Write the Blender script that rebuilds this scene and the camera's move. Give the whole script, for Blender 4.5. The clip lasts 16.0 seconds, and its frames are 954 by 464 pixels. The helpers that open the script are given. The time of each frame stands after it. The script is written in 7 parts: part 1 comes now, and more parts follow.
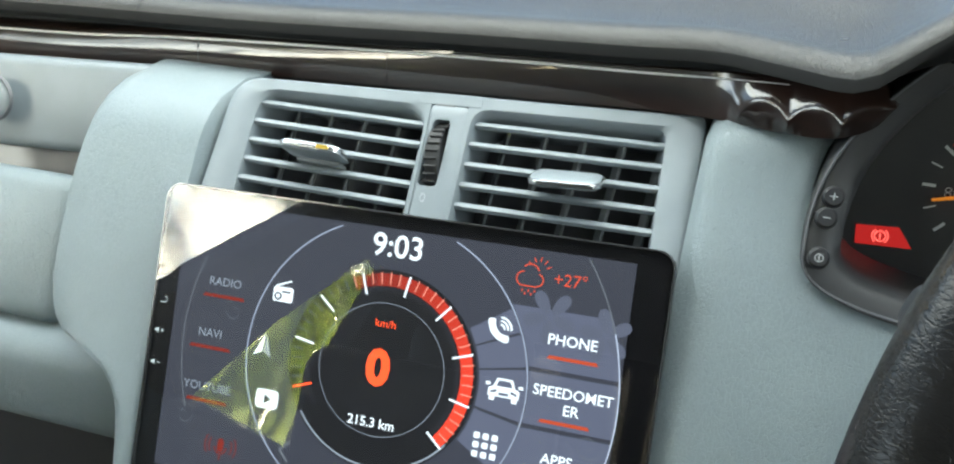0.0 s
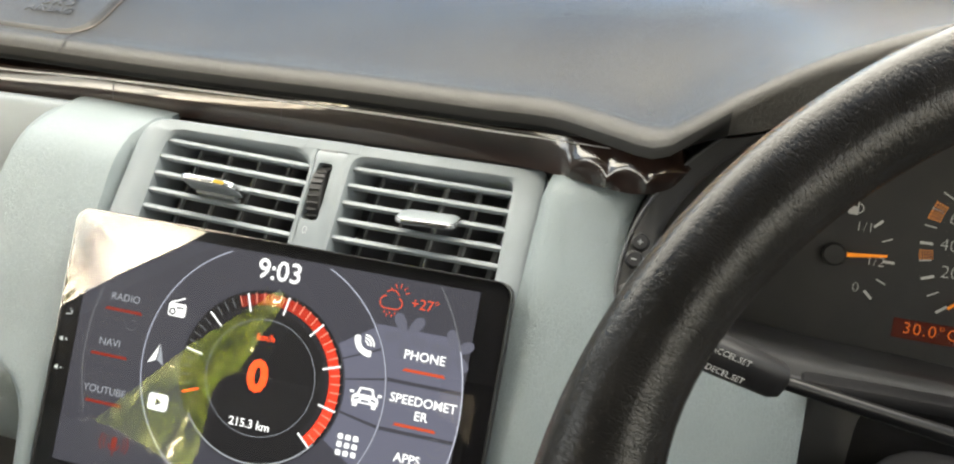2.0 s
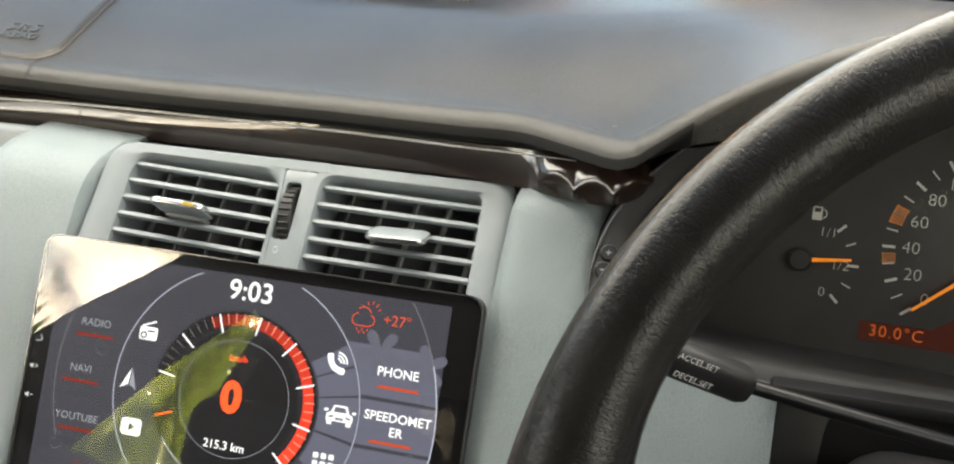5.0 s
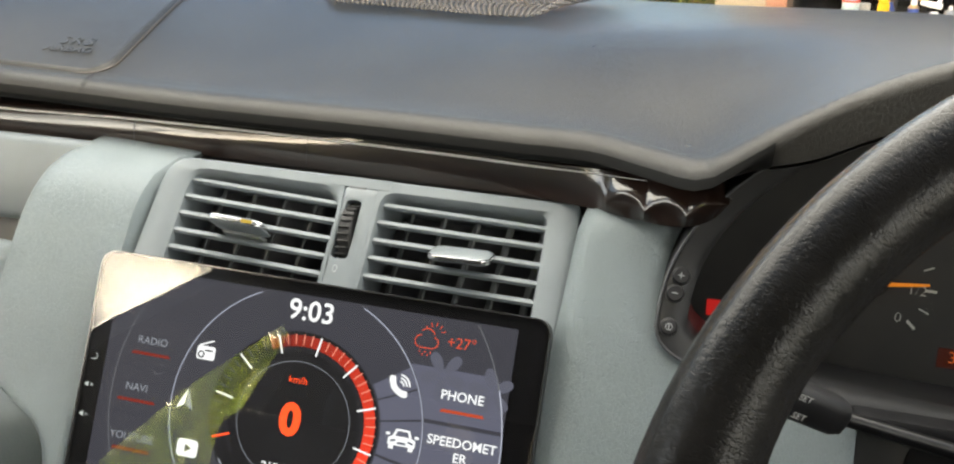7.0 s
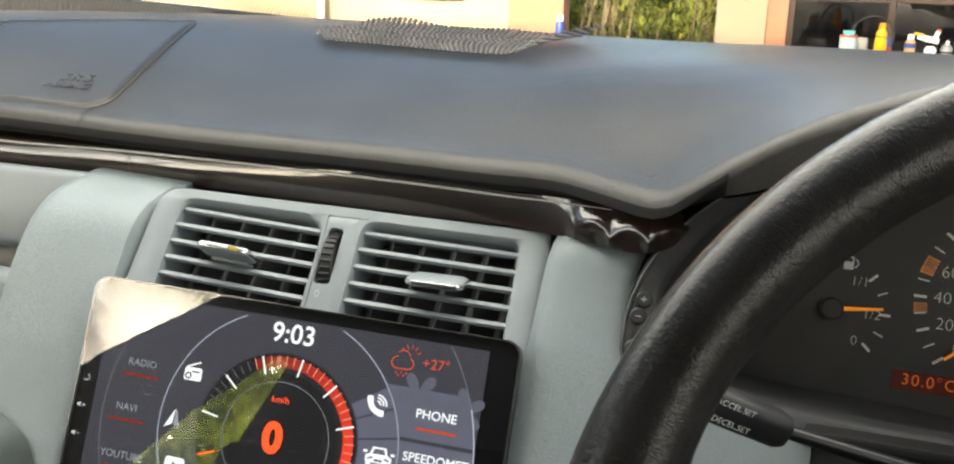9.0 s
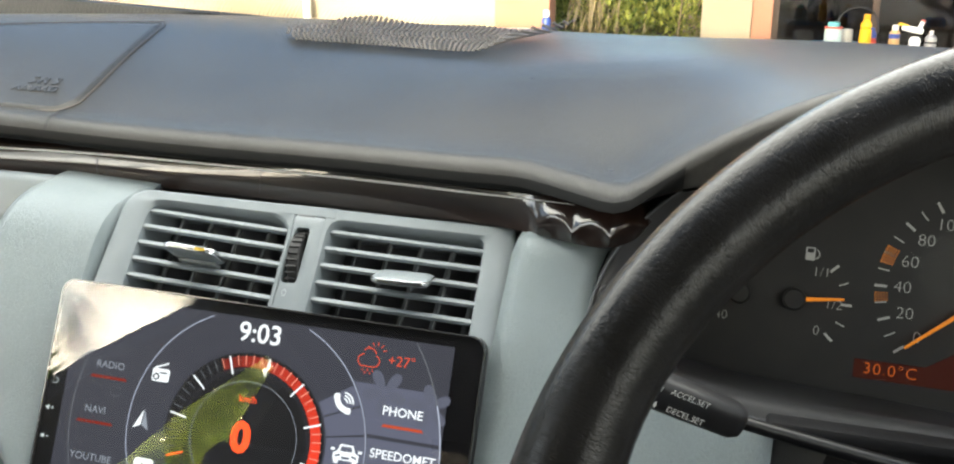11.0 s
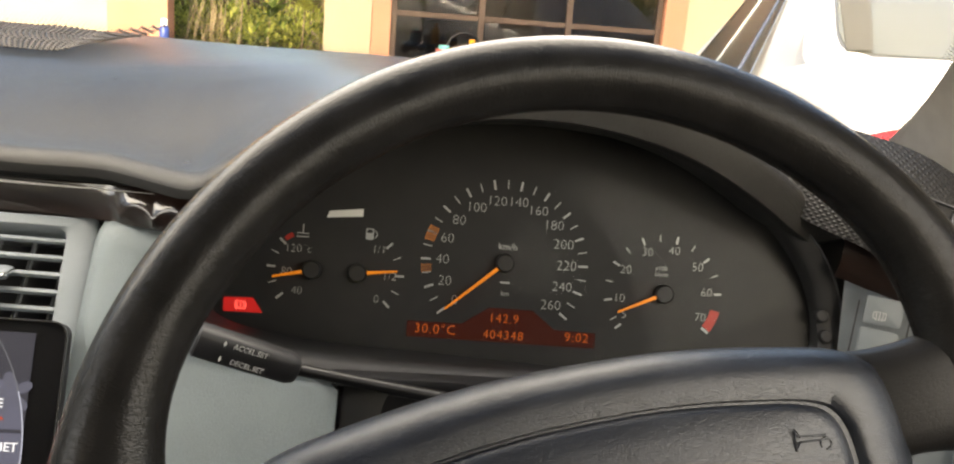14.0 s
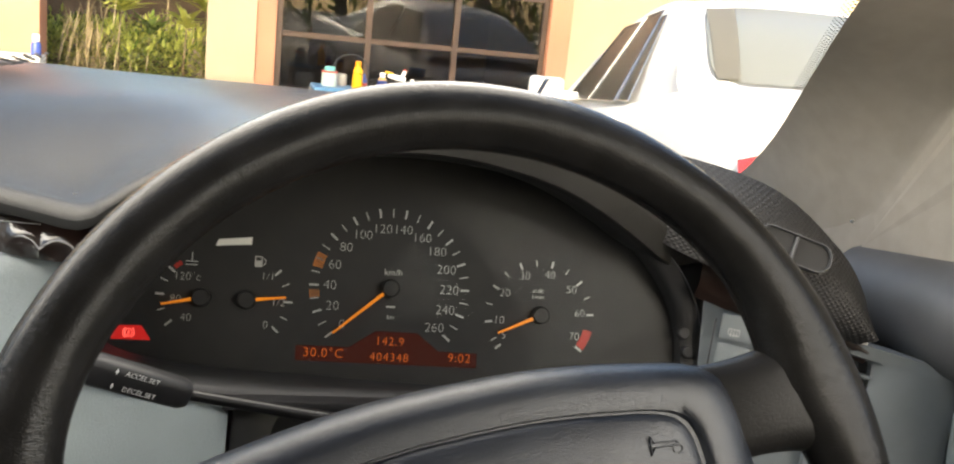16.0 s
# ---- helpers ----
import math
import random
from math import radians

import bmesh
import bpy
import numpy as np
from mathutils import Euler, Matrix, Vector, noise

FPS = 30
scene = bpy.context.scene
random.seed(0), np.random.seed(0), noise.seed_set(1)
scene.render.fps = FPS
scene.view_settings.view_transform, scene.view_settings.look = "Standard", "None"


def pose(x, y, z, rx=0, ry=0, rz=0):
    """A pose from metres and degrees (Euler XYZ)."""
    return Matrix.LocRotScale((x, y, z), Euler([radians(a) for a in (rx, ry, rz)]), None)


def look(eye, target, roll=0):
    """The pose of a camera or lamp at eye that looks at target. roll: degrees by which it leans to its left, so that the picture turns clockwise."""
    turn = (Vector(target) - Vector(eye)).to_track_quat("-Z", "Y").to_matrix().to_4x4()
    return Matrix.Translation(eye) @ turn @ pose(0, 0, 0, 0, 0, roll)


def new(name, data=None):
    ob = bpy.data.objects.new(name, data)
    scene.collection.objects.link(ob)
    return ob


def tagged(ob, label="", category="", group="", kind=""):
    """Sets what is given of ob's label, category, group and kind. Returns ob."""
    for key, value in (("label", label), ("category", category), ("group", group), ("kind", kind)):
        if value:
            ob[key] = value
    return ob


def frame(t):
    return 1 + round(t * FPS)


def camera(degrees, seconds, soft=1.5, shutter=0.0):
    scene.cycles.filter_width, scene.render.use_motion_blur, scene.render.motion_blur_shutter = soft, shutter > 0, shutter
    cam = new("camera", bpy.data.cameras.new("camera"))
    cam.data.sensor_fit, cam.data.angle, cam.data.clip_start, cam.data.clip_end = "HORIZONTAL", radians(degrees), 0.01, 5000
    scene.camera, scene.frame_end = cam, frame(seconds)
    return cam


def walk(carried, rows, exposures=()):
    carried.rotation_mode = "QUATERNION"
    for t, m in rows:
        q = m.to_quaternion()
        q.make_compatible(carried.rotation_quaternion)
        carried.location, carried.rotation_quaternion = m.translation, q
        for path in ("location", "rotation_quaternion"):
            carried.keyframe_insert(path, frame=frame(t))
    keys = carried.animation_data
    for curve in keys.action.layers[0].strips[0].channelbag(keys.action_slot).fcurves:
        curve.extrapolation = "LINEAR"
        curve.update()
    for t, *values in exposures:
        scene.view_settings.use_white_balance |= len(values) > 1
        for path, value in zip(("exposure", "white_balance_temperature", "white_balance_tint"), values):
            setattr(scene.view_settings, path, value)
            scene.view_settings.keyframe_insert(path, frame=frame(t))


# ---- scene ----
cam = camera(54.0, 16.0, soft=2.1)
EXPO = 2.4
# the car is parked on a slope and leans to its right
CAR = Matrix.Translation((0.25, 0, 1.1)) @ pose(0, 0, 0, 0, 3.6, 0) @ Matrix.Translation((-0.25, 0, -1.1))
PATH = [
    (0, (0.154, 0.047, 1.054), (-0.402, 1.798, 0.262), 1.9),
    (0.5, (0.155, 0.043, 1.055), (-0.389, 1.794, 0.257), 3.6),
    (1, (0.161, 0.031, 1.059), (-0.374, 1.793, 0.278), 4.7),
    (1.5, (0.19, 0.002, 1.078), (-0.291, 1.786, 0.312), 5.4),
    (2, (0.202, -0.01, 1.082), (-0.216, 1.813, 0.373), 5.8),
    (2.5, (0.201, -0.01, 1.083), (-0.202, 1.824, 0.394), 5.5),
    (3, (0.206, -0.01, 1.081), (-0.192, 1.826, 0.394), 5.3),
    (3.5, (0.207, -0.013, 1.081), (-0.183, 1.827, 0.402), 5.1),
    (6, (0.204, -0.01, 1.084), (-0.166, 1.838, 0.414), 4.9),
    (6.5, (0.182, -0.006, 1.081), (-0.189, 1.846, 0.424), 5.1),
    (7, (0.179, -0.007, 1.08), (-0.236, 1.84, 0.433), 4.9),
    (7.5, (0.18, -0.012, 1.086), (-0.245, 1.834, 0.443), 5.0),
    (8, (0.195, -0.02, 1.084), (-0.24, 1.837, 0.481), 5.0),
    (8.5, (0.196, -0.025, 1.086), (-0.241, 1.837, 0.501), 5.0),
    (9, (0.2, -0.027, 1.086), (-0.233, 1.837, 0.505), 4.8),
    (9.5, (0.203, -0.026, 1.086), (-0.227, 1.841, 0.512), 4.7),
    (10, (0.215, -0.023, 1.088), (-0.209, 1.839, 0.493), 4.2),
    (12.5, (0.215, -0.032, 1.087), (-0.149, 1.85, 0.515), 4.6),
    (13, (0.235, -0.034, 1.086), (-0.042, 1.86, 0.505), 5.0),
    (13.5, (0.249, -0.05, 1.087), (0.168, 1.871, 0.535), 6.1),
    (14, (0.251, -0.091, 1.092), (0.596, 1.821, 0.618), 8.4),
    (14.5, (0.25, -0.113, 1.097), (0.779, 1.763, 0.651), 9.2),
    (15, (0.246, -0.122, 1.104), (0.821, 1.747, 0.684), 9.3),
    (15.5, (0.243, -0.123, 1.105), (0.816, 1.75, 0.697), 9.6),
    (16, (0.246, -0.12, 1.103), (0.818, 1.756, 0.708), 9.5),
]
walk(cam, [(t, CAR @ look(eye, target, roll)) for t, eye, target, roll in PATH],
     [(0.0, EXPO + 0.15, 6250, -3), (0.5, EXPO + 0.25, 6400, -2), (1.0, EXPO + 0.28, 6700, 0), (1.5, EXPO + 0.26, 7200, 3), (2.5, EXPO + 0.36, 7550, 5), (3.7, EXPO + 0.29, 7550, 5), (6.0, EXPO + 0.02, 7500, 5), (6.5, EXPO, 7400, 5), (7.0, EXPO - 0.15, 7300, 5), (9.0, EXPO - 0.15, 7250, 4), (10.2, EXPO - 0.1, 6900, 3), (12.5, EXPO + 0.05, 6850, 2), (13.0, EXPO - 0.05, 6900, 3), (13.5, EXPO, 7200, 5), (14.0, EXPO + 0.05, 7900, 9), (16.0, EXPO + 0.05, 7450, 8)])

# ---- world, sun, exposure ----
SUN_EL, SUN_AZ = 25.0, 196.0
world = bpy.data.worlds.new("sky")
scene.world = world
world.use_nodes = True
wn = world.node_tree
sky = wn.nodes.new("ShaderNodeTexSky")
sky.sky_type, sky.sun_disc = "NISHITA", False
sky.sun_elevation, sky.sun_rotation = radians(SUN_EL), radians(SUN_AZ)
sky.dust_density, sky.air_density = 3.5, 0.8
wn.links.new(sky.outputs[0], wn.nodes["Background"].inputs[0])
wn.nodes["Background"].inputs[1].default_value = 0.15
sun = new("sun", bpy.data.lights.new("sun", "SUN"))
sun.data.energy, sun.data.angle, sun.data.color = 1.7, radians(0.6), (1.0, 0.94, 0.84)
az, el = radians(SUN_AZ), radians(SUN_EL)
sun.matrix_world = look((0, 0, 0), (-math.sin(az) * math.cos(el), -math.cos(az) * math.cos(el), -math.sin(el)))


def window_fill_lamp(name, eye, target, w, h, watts, color=(0.95, 0.98, 1.0)):
    """An added lamp at one of the car's windows that stands in for sky light."""
    lamp = new(name, bpy.data.lights.new(name, "AREA"))
    lamp.data.shape, lamp.data.size, lamp.data.size_y = "RECTANGLE", w, h
    lamp.data.energy, lamp.data.color = watts, color
    lamp.matrix_world = CAR @ look(eye, target)


# lamps added to brighten the cabin beyond what the sky gives
window_fill_lamp("windscreen_fill_lamp", (0.0, 0.43, 1.213), (0.0, 0.05, 0.323), 0.95, 0.27, 1.5, (1.0, 0.96, 0.90))
window_fill_lamp("right_window_fill_lamp", (0.66, -0.22, 1.16), (-0.2, -0.1, 0.9), 0.72, 0.32, 0.85, (1.0, 0.97, 0.92))
window_fill_lamp("left_window_fill_lamp", (-0.685, -0.10, 1.13), (0.3, 0.05, 0.88), 0.46, 0.26, 0.32)

# ---- tools ----
BASE = {}


def thing(name, base, label, category, group="", inside=True, kind=""):
    """An Empty that holds the parts of one thing; inside: it belongs to the car."""
    ob = new(name)
    ob.empty_display_size = 0.02
    ob.matrix_world = (CAR if inside else Matrix()) @ Matrix.Translation(base)
    BASE[ob.name] = Vector(base)
    return tagged(ob, label, category, group, kind)


def finish(bm, smooth=True, angle=35):
    bmesh.ops.recalc_face_normals(bm, faces=bm.faces)
    if smooth:
        lim = radians(angle)
        for f in bm.faces:
            f.smooth = True
        for e in bm.edges:
            e.smooth = len(e.link_faces) == 2 and e.calc_face_angle(3.2) < lim


def part(name, bm, material, parent, label="", m=None, smooth=True, angle=35, normals=True):
    """Links a bmesh as one mesh object under a thing or a part; its points are in the car's or the yard's space."""
    if m is not None:
        bm.transform(m)
    base = BASE[parent.name]
    bm.transform(Matrix.Translation(-base))
    if normals:
        finish(bm, smooth, angle)
    else:
        for f in bm.faces:
            f.smooth = smooth
    me = bpy.data.meshes.new(name)
    bm.to_mesh(me)
    bm.free()
    if isinstance(material, (list, tuple)):
        for mt in material:
            me.materials.append(mt)
    else:
        me.materials.append(material)
    ob = new(name, me)
    ob.parent = parent
    BASE[ob.name] = base
    if label:
        ob["label"] = label
    return ob


def solo(name, bm, material, label, category, kind="", inside=True, m=None, smooth=True, angle=35, group=""):
    """One mesh that is a thing by itself."""
    if m is not None:
        bm.transform(m)
    finish(bm, smooth, angle)
    me = bpy.data.meshes.new(name)
    bm.to_mesh(me)
    bm.free()
    me.materials.append(material)
    ob = new(name, me)
    ob.matrix_world = CAR if inside else Matrix()
    BASE[ob.name] = Vector((0, 0, 0))
    return tagged(ob, label, category, group, kind)


def box(sx, sy, sz, bevel=0.0, seg=2, at=(0, 0, 0), m=None):
    bm = bmesh.new()
    bmesh.ops.create_cube(bm, size=1, matrix=Matrix.Diagonal((sx, sy, sz, 1)))
    if bevel:
        bmesh.ops.bevel(bm, geom=bm.edges[:], offset=bevel, segments=seg, profile=0.5, affect="EDGES")
    bm.transform(Matrix.Translation(at))
    if m is not None:
        bm.transform(m)
    return bm


def join(*bms):
    out = bms[0]
    for b in bms[1:]:
        me = bpy.data.meshes.new("tmp")
        b.to_mesh(me)
        b.free()
        out.from_mesh(me)
        bpy.data.meshes.remove(me)
    return out


def grid(rows, close_u=False, close_v=False):
    """A skin over rows of points."""
    bm = bmesh.new()
    vs = [[bm.verts.new(p) for p in r] for r in rows]
    n, k = len(vs), len(vs[0])
    for i in range(n if close_v else n - 1):
        for j in range(k if close_u else k - 1):
            a, b, c, d = vs[i][j], vs[i][(j + 1) % k], vs[(i + 1) % n][(j + 1) % k], vs[(i + 1) % n][j]
            bm.faces.new((a, b, c, d))
    return bm


def plate(outline, depth, bevel=0.0, seg=2):
    """A flat piece with that outline (x, y), its front at z = 0 and its back at -depth."""
    bm = bmesh.new()
    f = bm.faces.new([bm.verts.new((x, y, 0)) for x, y in outline])
    f.normal_update()
    if f.normal.z < 0:
        f.normal_flip()
    if depth:
        r = bmesh.ops.extrude_face_region(bm, geom=[f])
        back = [v for v in r["geom"] if isinstance(v, bmesh.types.BMVert)]
        bmesh.ops.translate(bm, verts=back, vec=(0, 0, depth))
        bm.transform(Matrix.Translation((0, 0, -depth)))
        if bevel:
            top = [e for e in bm.edges if all(abs(v.co.z) < 1e-7 for v in e.verts)]
            bmesh.ops.bevel(bm, geom=top, offset=bevel, segments=seg, profile=0.5, affect="EDGES")
    return bm


def rrect(w, h, r, n=6, cx=0, cy=0):
    out = []
    for sx, sy, a0 in ((1, 1, 0), (-1, 1, 90), (-1, -1, 180), (1, -1, 270)):
        for i in range(n + 1):
            a = radians(a0 + 90 * i / n)
            out.append((cx + sx * (w / 2 - r) + r * math.cos(a), cy + sy * (h / 2 - r) + r * math.sin(a)))
    return out


def frame_ring(outer, inner, depth, lip=0.0):
    """A flat ring between two outlines with as many points each, its front at z = 0."""
    rows = [[(x, y, -depth) for x, y in outer], [(x, y, -lip) for x, y in outer],
            [(x + (a - x) * 0.12, y + (b - y) * 0.12, 0) for (x, y), (a, b) in zip(outer, inner)],
            [(x + (a - x) * 0.85, y + (b - y) * 0.85, 0) for (x, y), (a, b) in zip(outer, inner)],
            [(x, y, -lip) for x, y in inner], [(x, y, -depth) for x, y in inner]]
    return grid(rows, close_u=True)


def arc_band(r0, r1, a0, a1, n=24, z=0.0, cx=0, cy=0):
    """A flat band of a circle; angles in degrees, counter-clockwise from the right."""
    rows = []
    for r in (r0, r1):
        rows.append([(cx + r * math.cos(radians(a0 + (a1 - a0) * i / n)), cy + r * math.sin(radians(a0 + (a1 - a0) * i / n)), z) for i in range(n + 1)])
    return grid(rows)


def disc(r, n=32, z=0.0, cx=0, cy=0):
    bm = bmesh.new()
    bm.faces.new([bm.verts.new((cx + r * math.cos(2 * math.pi * i / n), cy + r * math.sin(2 * math.pi * i / n), z)) for i in range(n)])
    return bm


def bar(w, h, z=0.0, at=(0, 0), turn=0.0):
    """A flat mark w by h."""
    bm = bmesh.new()
    c, s = math.cos(radians(turn)), math.sin(radians(turn))
    bm.faces.new([bm.verts.new((at[0] + x * c - y * s, at[1] + x * s + y * c, z)) for x, y in ((-w / 2, -h / 2), (w / 2, -h / 2), (w / 2, h / 2), (-w / 2, h / 2))])
    return bm


def poly(points, z=0.0):
    bm = bmesh.new()
    bm.faces.new([bm.verts.new((x, y, z)) for x, y in points])
    return bm


def tube(points, radius, seg=10, cap=True):
    """A round rod along points; radius: a number or one for each point."""
    pts = [Vector(p) for p in points]
    rad = radius if isinstance(radius, (list, tuple)) else [radius] * len(pts)
    rows, up = [], None
    for i, p in enumerate(pts):
        d = (pts[min(i + 1, len(pts) - 1)] - pts[max(i - 1, 0)]).normalized()
        if up is None:
            up = d.orthogonal().normalized()
        up = (up - d * up.dot(d)).normalized()
        side = d.cross(up)
        rows.append([p + rad[i] * (math.cos(2 * math.pi * j / seg) * up + math.sin(2 * math.pi * j / seg) * side) for j in range(seg)])
    bm = grid(rows, close_u=True)
    if cap:
        bm.verts.ensure_lookup_table()
        n = len(rows)
        bm.faces.new([bm.verts[j] for j in range(seg)][::-1])
        bm.faces.new([bm.verts[(n - 1) * seg + j] for j in range(seg)])
    return bm


def spin(profile, n=24):
    """A body turned round z from (radius, height) points."""
    rows = [[(r * math.cos(2 * math.pi * i / n), r * math.sin(2 * math.pi * i / n), z) for i in range(n)] for r, z in profile]
    bm = grid(rows, close_u=True)
    bmesh.ops.remove_doubles(bm, verts=bm.verts[:], dist=1e-6)
    return bm


def letters(text, size, depth=0.0, align="CENTER", bold=0.0, shear=0.0, spacing=1.0):
    """The mesh of a line of writing, centred on its middle."""
    cu = bpy.data.curves.new("writing", "FONT")
    cu.body, cu.size, cu.extrude, cu.offset, cu.shear, cu.space_character = text, size, depth, bold, shear, spacing
    cu.align_x, cu.align_y, cu.resolution_u = align, "CENTER", 3
    ob = bpy.data.objects.new("writing", cu)
    scene.collection.objects.link(ob)
    dg = bpy.context.evaluated_depsgraph_get()
    me = bpy.data.meshes.new_from_object(ob.evaluated_get(dg))
    bm = bmesh.new()
    bm.from_mesh(me)
    bpy.data.objects.remove(ob)
    bpy.data.curves.remove(cu)
    bpy.data.meshes.remove(me)
    return bm


def lerp(x, xs, ys):
    return float(np.interp(x, xs, ys))


def smooth_lerp(x, xs, ys):
    """A smooth line through a few stations (Catmull-Rom)."""
    x = min(max(x, xs[0]), xs[-1])
    i = max(j for j in range(len(xs) - 1) if xs[j] <= x)
    h = xs[i + 1] - xs[i]
    t = (x - xs[i]) / h
    def slope(j):
        a, b = max(j - 1, 0), min(j + 1, len(xs) - 1)
        return (ys[b] - ys[a]) / (xs[b] - xs[a])
    m0, m1 = slope(i) * h, slope(i + 1) * h
    return (2 * t**3 - 3 * t**2 + 1) * ys[i] + (t**3 - 2 * t**2 + t) * m0 + (-2 * t**3 + 3 * t**2) * ys[i + 1] + (t**3 - t**2) * m1


def plane_frame(origin, slope, roll):
    """The pose of a face that leans away by slope (metres back for each metre up), turned by roll degrees in its own plane: x right, y up, z to the viewer."""
    up = Vector((0, slope, 1)).normalized()
    right = Vector((1, 0, 0))
    out = right.cross(up)
    m = Matrix((right, up, out)).transposed().to_4x4()
    return Matrix.Translation(origin) @ m @ pose(0, 0, 0, 0, 0, roll)

# ---- materials ----
def mat(name, color, rough=0.5, metal=0.0, coat=0.0, spec=0.5, emit=None, strength=0.0):
    m = bpy.data.materials.new(name)
    m.use_nodes = True
    b = m.node_tree.nodes["Principled BSDF"]
    b.inputs["Base Color"].default_value = (*color, 1)
    b.inputs["Roughness"].default_value = rough
    b.inputs["Metallic"].default_value = metal
    b.inputs["Coat Weight"].default_value = coat
    b.inputs["Coat Roughness"].default_value = 0.03
    b.inputs["Specular IOR Level"].default_value = spec
    if emit:
        b.inputs["Emission Color"].default_value = (*emit, 1)
        b.inputs["Emission Strength"].default_value = strength
    return m


def node(m, kind, **inputs):
    n = m.node_tree.nodes.new(kind)
    for key, value in inputs.items():
        n.inputs[key.replace("_", " ")].default_value = value
    return n


def link(m, a, b):
    m.node_tree.links.new(a, b)


def vary(m, color_a, color_b, scale, detail=4.0, low=0.35, high=0.65, rough=None):
    """Mottles the base colour, and the roughness where two values are given, by noise."""
    tc = node(m, "ShaderNodeTexCoord")
    no = node(m, "ShaderNodeTexNoise", Scale=scale, Detail=detail)
    link(m, tc.outputs["Object"], no.inputs["Vector"])
    ramp = node(m, "ShaderNodeValToRGB")
    ramp.color_ramp.elements[0].position, ramp.color_ramp.elements[1].position = low, high
    ramp.color_ramp.elements[0].color, ramp.color_ramp.elements[1].color = (*color_a, 1), (*color_b, 1)
    link(m, no.outputs["Fac"], ramp.inputs["Fac"])
    b = m.node_tree.nodes["Principled BSDF"]
    link(m, ramp.outputs["Color"], b.inputs["Base Color"])
    if rough:
        mr = node(m, "ShaderNodeMapRange", To_Min=rough[0], To_Max=rough[1])
        link(m, no.outputs["Fac"], mr.inputs["Value"])
        link(m, mr.outputs["Result"], b.inputs["Roughness"])
    return m


def relief(m, layers, space="Object"):
    """Adds fine relief: layers of (kind, scale, height in metres, strength, stretch)."""
    b = m.node_tree.nodes["Principled BSDF"]
    tc = node(m, "ShaderNodeTexCoord")
    last = None
    for kind, scale, height, strength, stretch in layers:
        mp = node(m, "ShaderNodeMapping", Scale=stretch)
        link(m, tc.outputs[space], mp.inputs["Vector"])
        if kind == "cells":
            tx = node(m, "ShaderNodeTexVoronoi", Scale=scale)
            tx.feature = "DISTANCE_TO_EDGE"
            out = tx.outputs["Distance"]
            mr = node(m, "ShaderNodeMapRange", From_Max=0.25)
            link(m, out, mr.inputs["Value"])
            out = mr.outputs["Result"]
        elif kind == "creases":
            # bent thin lines between soft cushions
            nz = node(m, "ShaderNodeTexNoise", Scale=scale * 0.7, Detail=2.0)
            link(m, mp.outputs["Vector"], nz.inputs["Vector"])
            ad = node(m, "ShaderNodeVectorMath")
            ad.operation = "MULTIPLY_ADD"
            ad.inputs[1].default_value = (2.2 / scale,) * 3
            link(m, nz.outputs["Color"], ad.inputs[0])
            link(m, mp.outputs["Vector"], ad.inputs[2])
            tx = node(m, "ShaderNodeTexVoronoi", Scale=scale)
            tx.feature = "DISTANCE_TO_EDGE"
            link(m, ad.outputs["Vector"], tx.inputs["Vector"])
            mr = node(m, "ShaderNodeMapRange", From_Max=0.07)
            mr.interpolation_type = "SMOOTHSTEP"
            link(m, tx.outputs["Distance"], mr.inputs["Value"])
            out = mr.outputs["Result"]
        elif kind == "wrinkles":
            # long thin folds along the level lines of a noise
            tx = node(m, "ShaderNodeTexNoise", Scale=scale, Detail=2.0, Distortion=0.4)
            lo = node(m, "ShaderNodeMath")
            lo.operation, lo.inputs[1].default_value = "SUBTRACT", 0.5
            ab = node(m, "ShaderNodeMath")
            ab.operation = "ABSOLUTE"
            mr = node(m, "ShaderNodeMapRange", From_Max=0.09)
            mr.interpolation_type = "SMOOTHSTEP"
            link(m, tx.outputs["Fac"], lo.inputs[0])
            link(m, lo.outputs[0], ab.inputs[0])
            link(m, ab.outputs[0], mr.inputs["Value"])
            out = mr.outputs["Result"]
        elif kind == "weave":
            # rows of small pits
            mp.inputs["Rotation"].default_value = (0, radians(38), 0)
            tx = node(m, "ShaderNodeTexWave", Scale=scale)
            t2 = node(m, "ShaderNodeTexWave", Scale=scale)
            tx.bands_direction, t2.bands_direction = "X", "Z"
            link(m, mp.outputs["Vector"], t2.inputs["Vector"])
            mu = node(m, "ShaderNodeMath")
            mu.operation = "MULTIPLY"
            link(m, tx.outputs["Fac"], mu.inputs[0])
            link(m, t2.outputs["Fac"], mu.inputs[1])
            out = mu.outputs[0]
        elif kind == "ribs":
            tx = node(m, "ShaderNodeTexWave", Scale=scale)
            tx.bands_direction = "X"
            out = tx.outputs["Fac"]
        else:
            tx = node(m, "ShaderNodeTexNoise", Scale=scale, Detail=4.0)
            out = tx.outputs["Fac"]
        if kind != "creases":
            link(m, mp.outputs["Vector"], tx.inputs["Vector"])
        bp = node(m, "ShaderNodeBump", Strength=strength, Distance=height)
        link(m, out, bp.inputs["Height"])
        if last:
            link(m, last.outputs["Normal"], bp.inputs["Normal"])
        last = bp
    link(m, last.outputs["Normal"], b.inputs["Normal"])
    return m


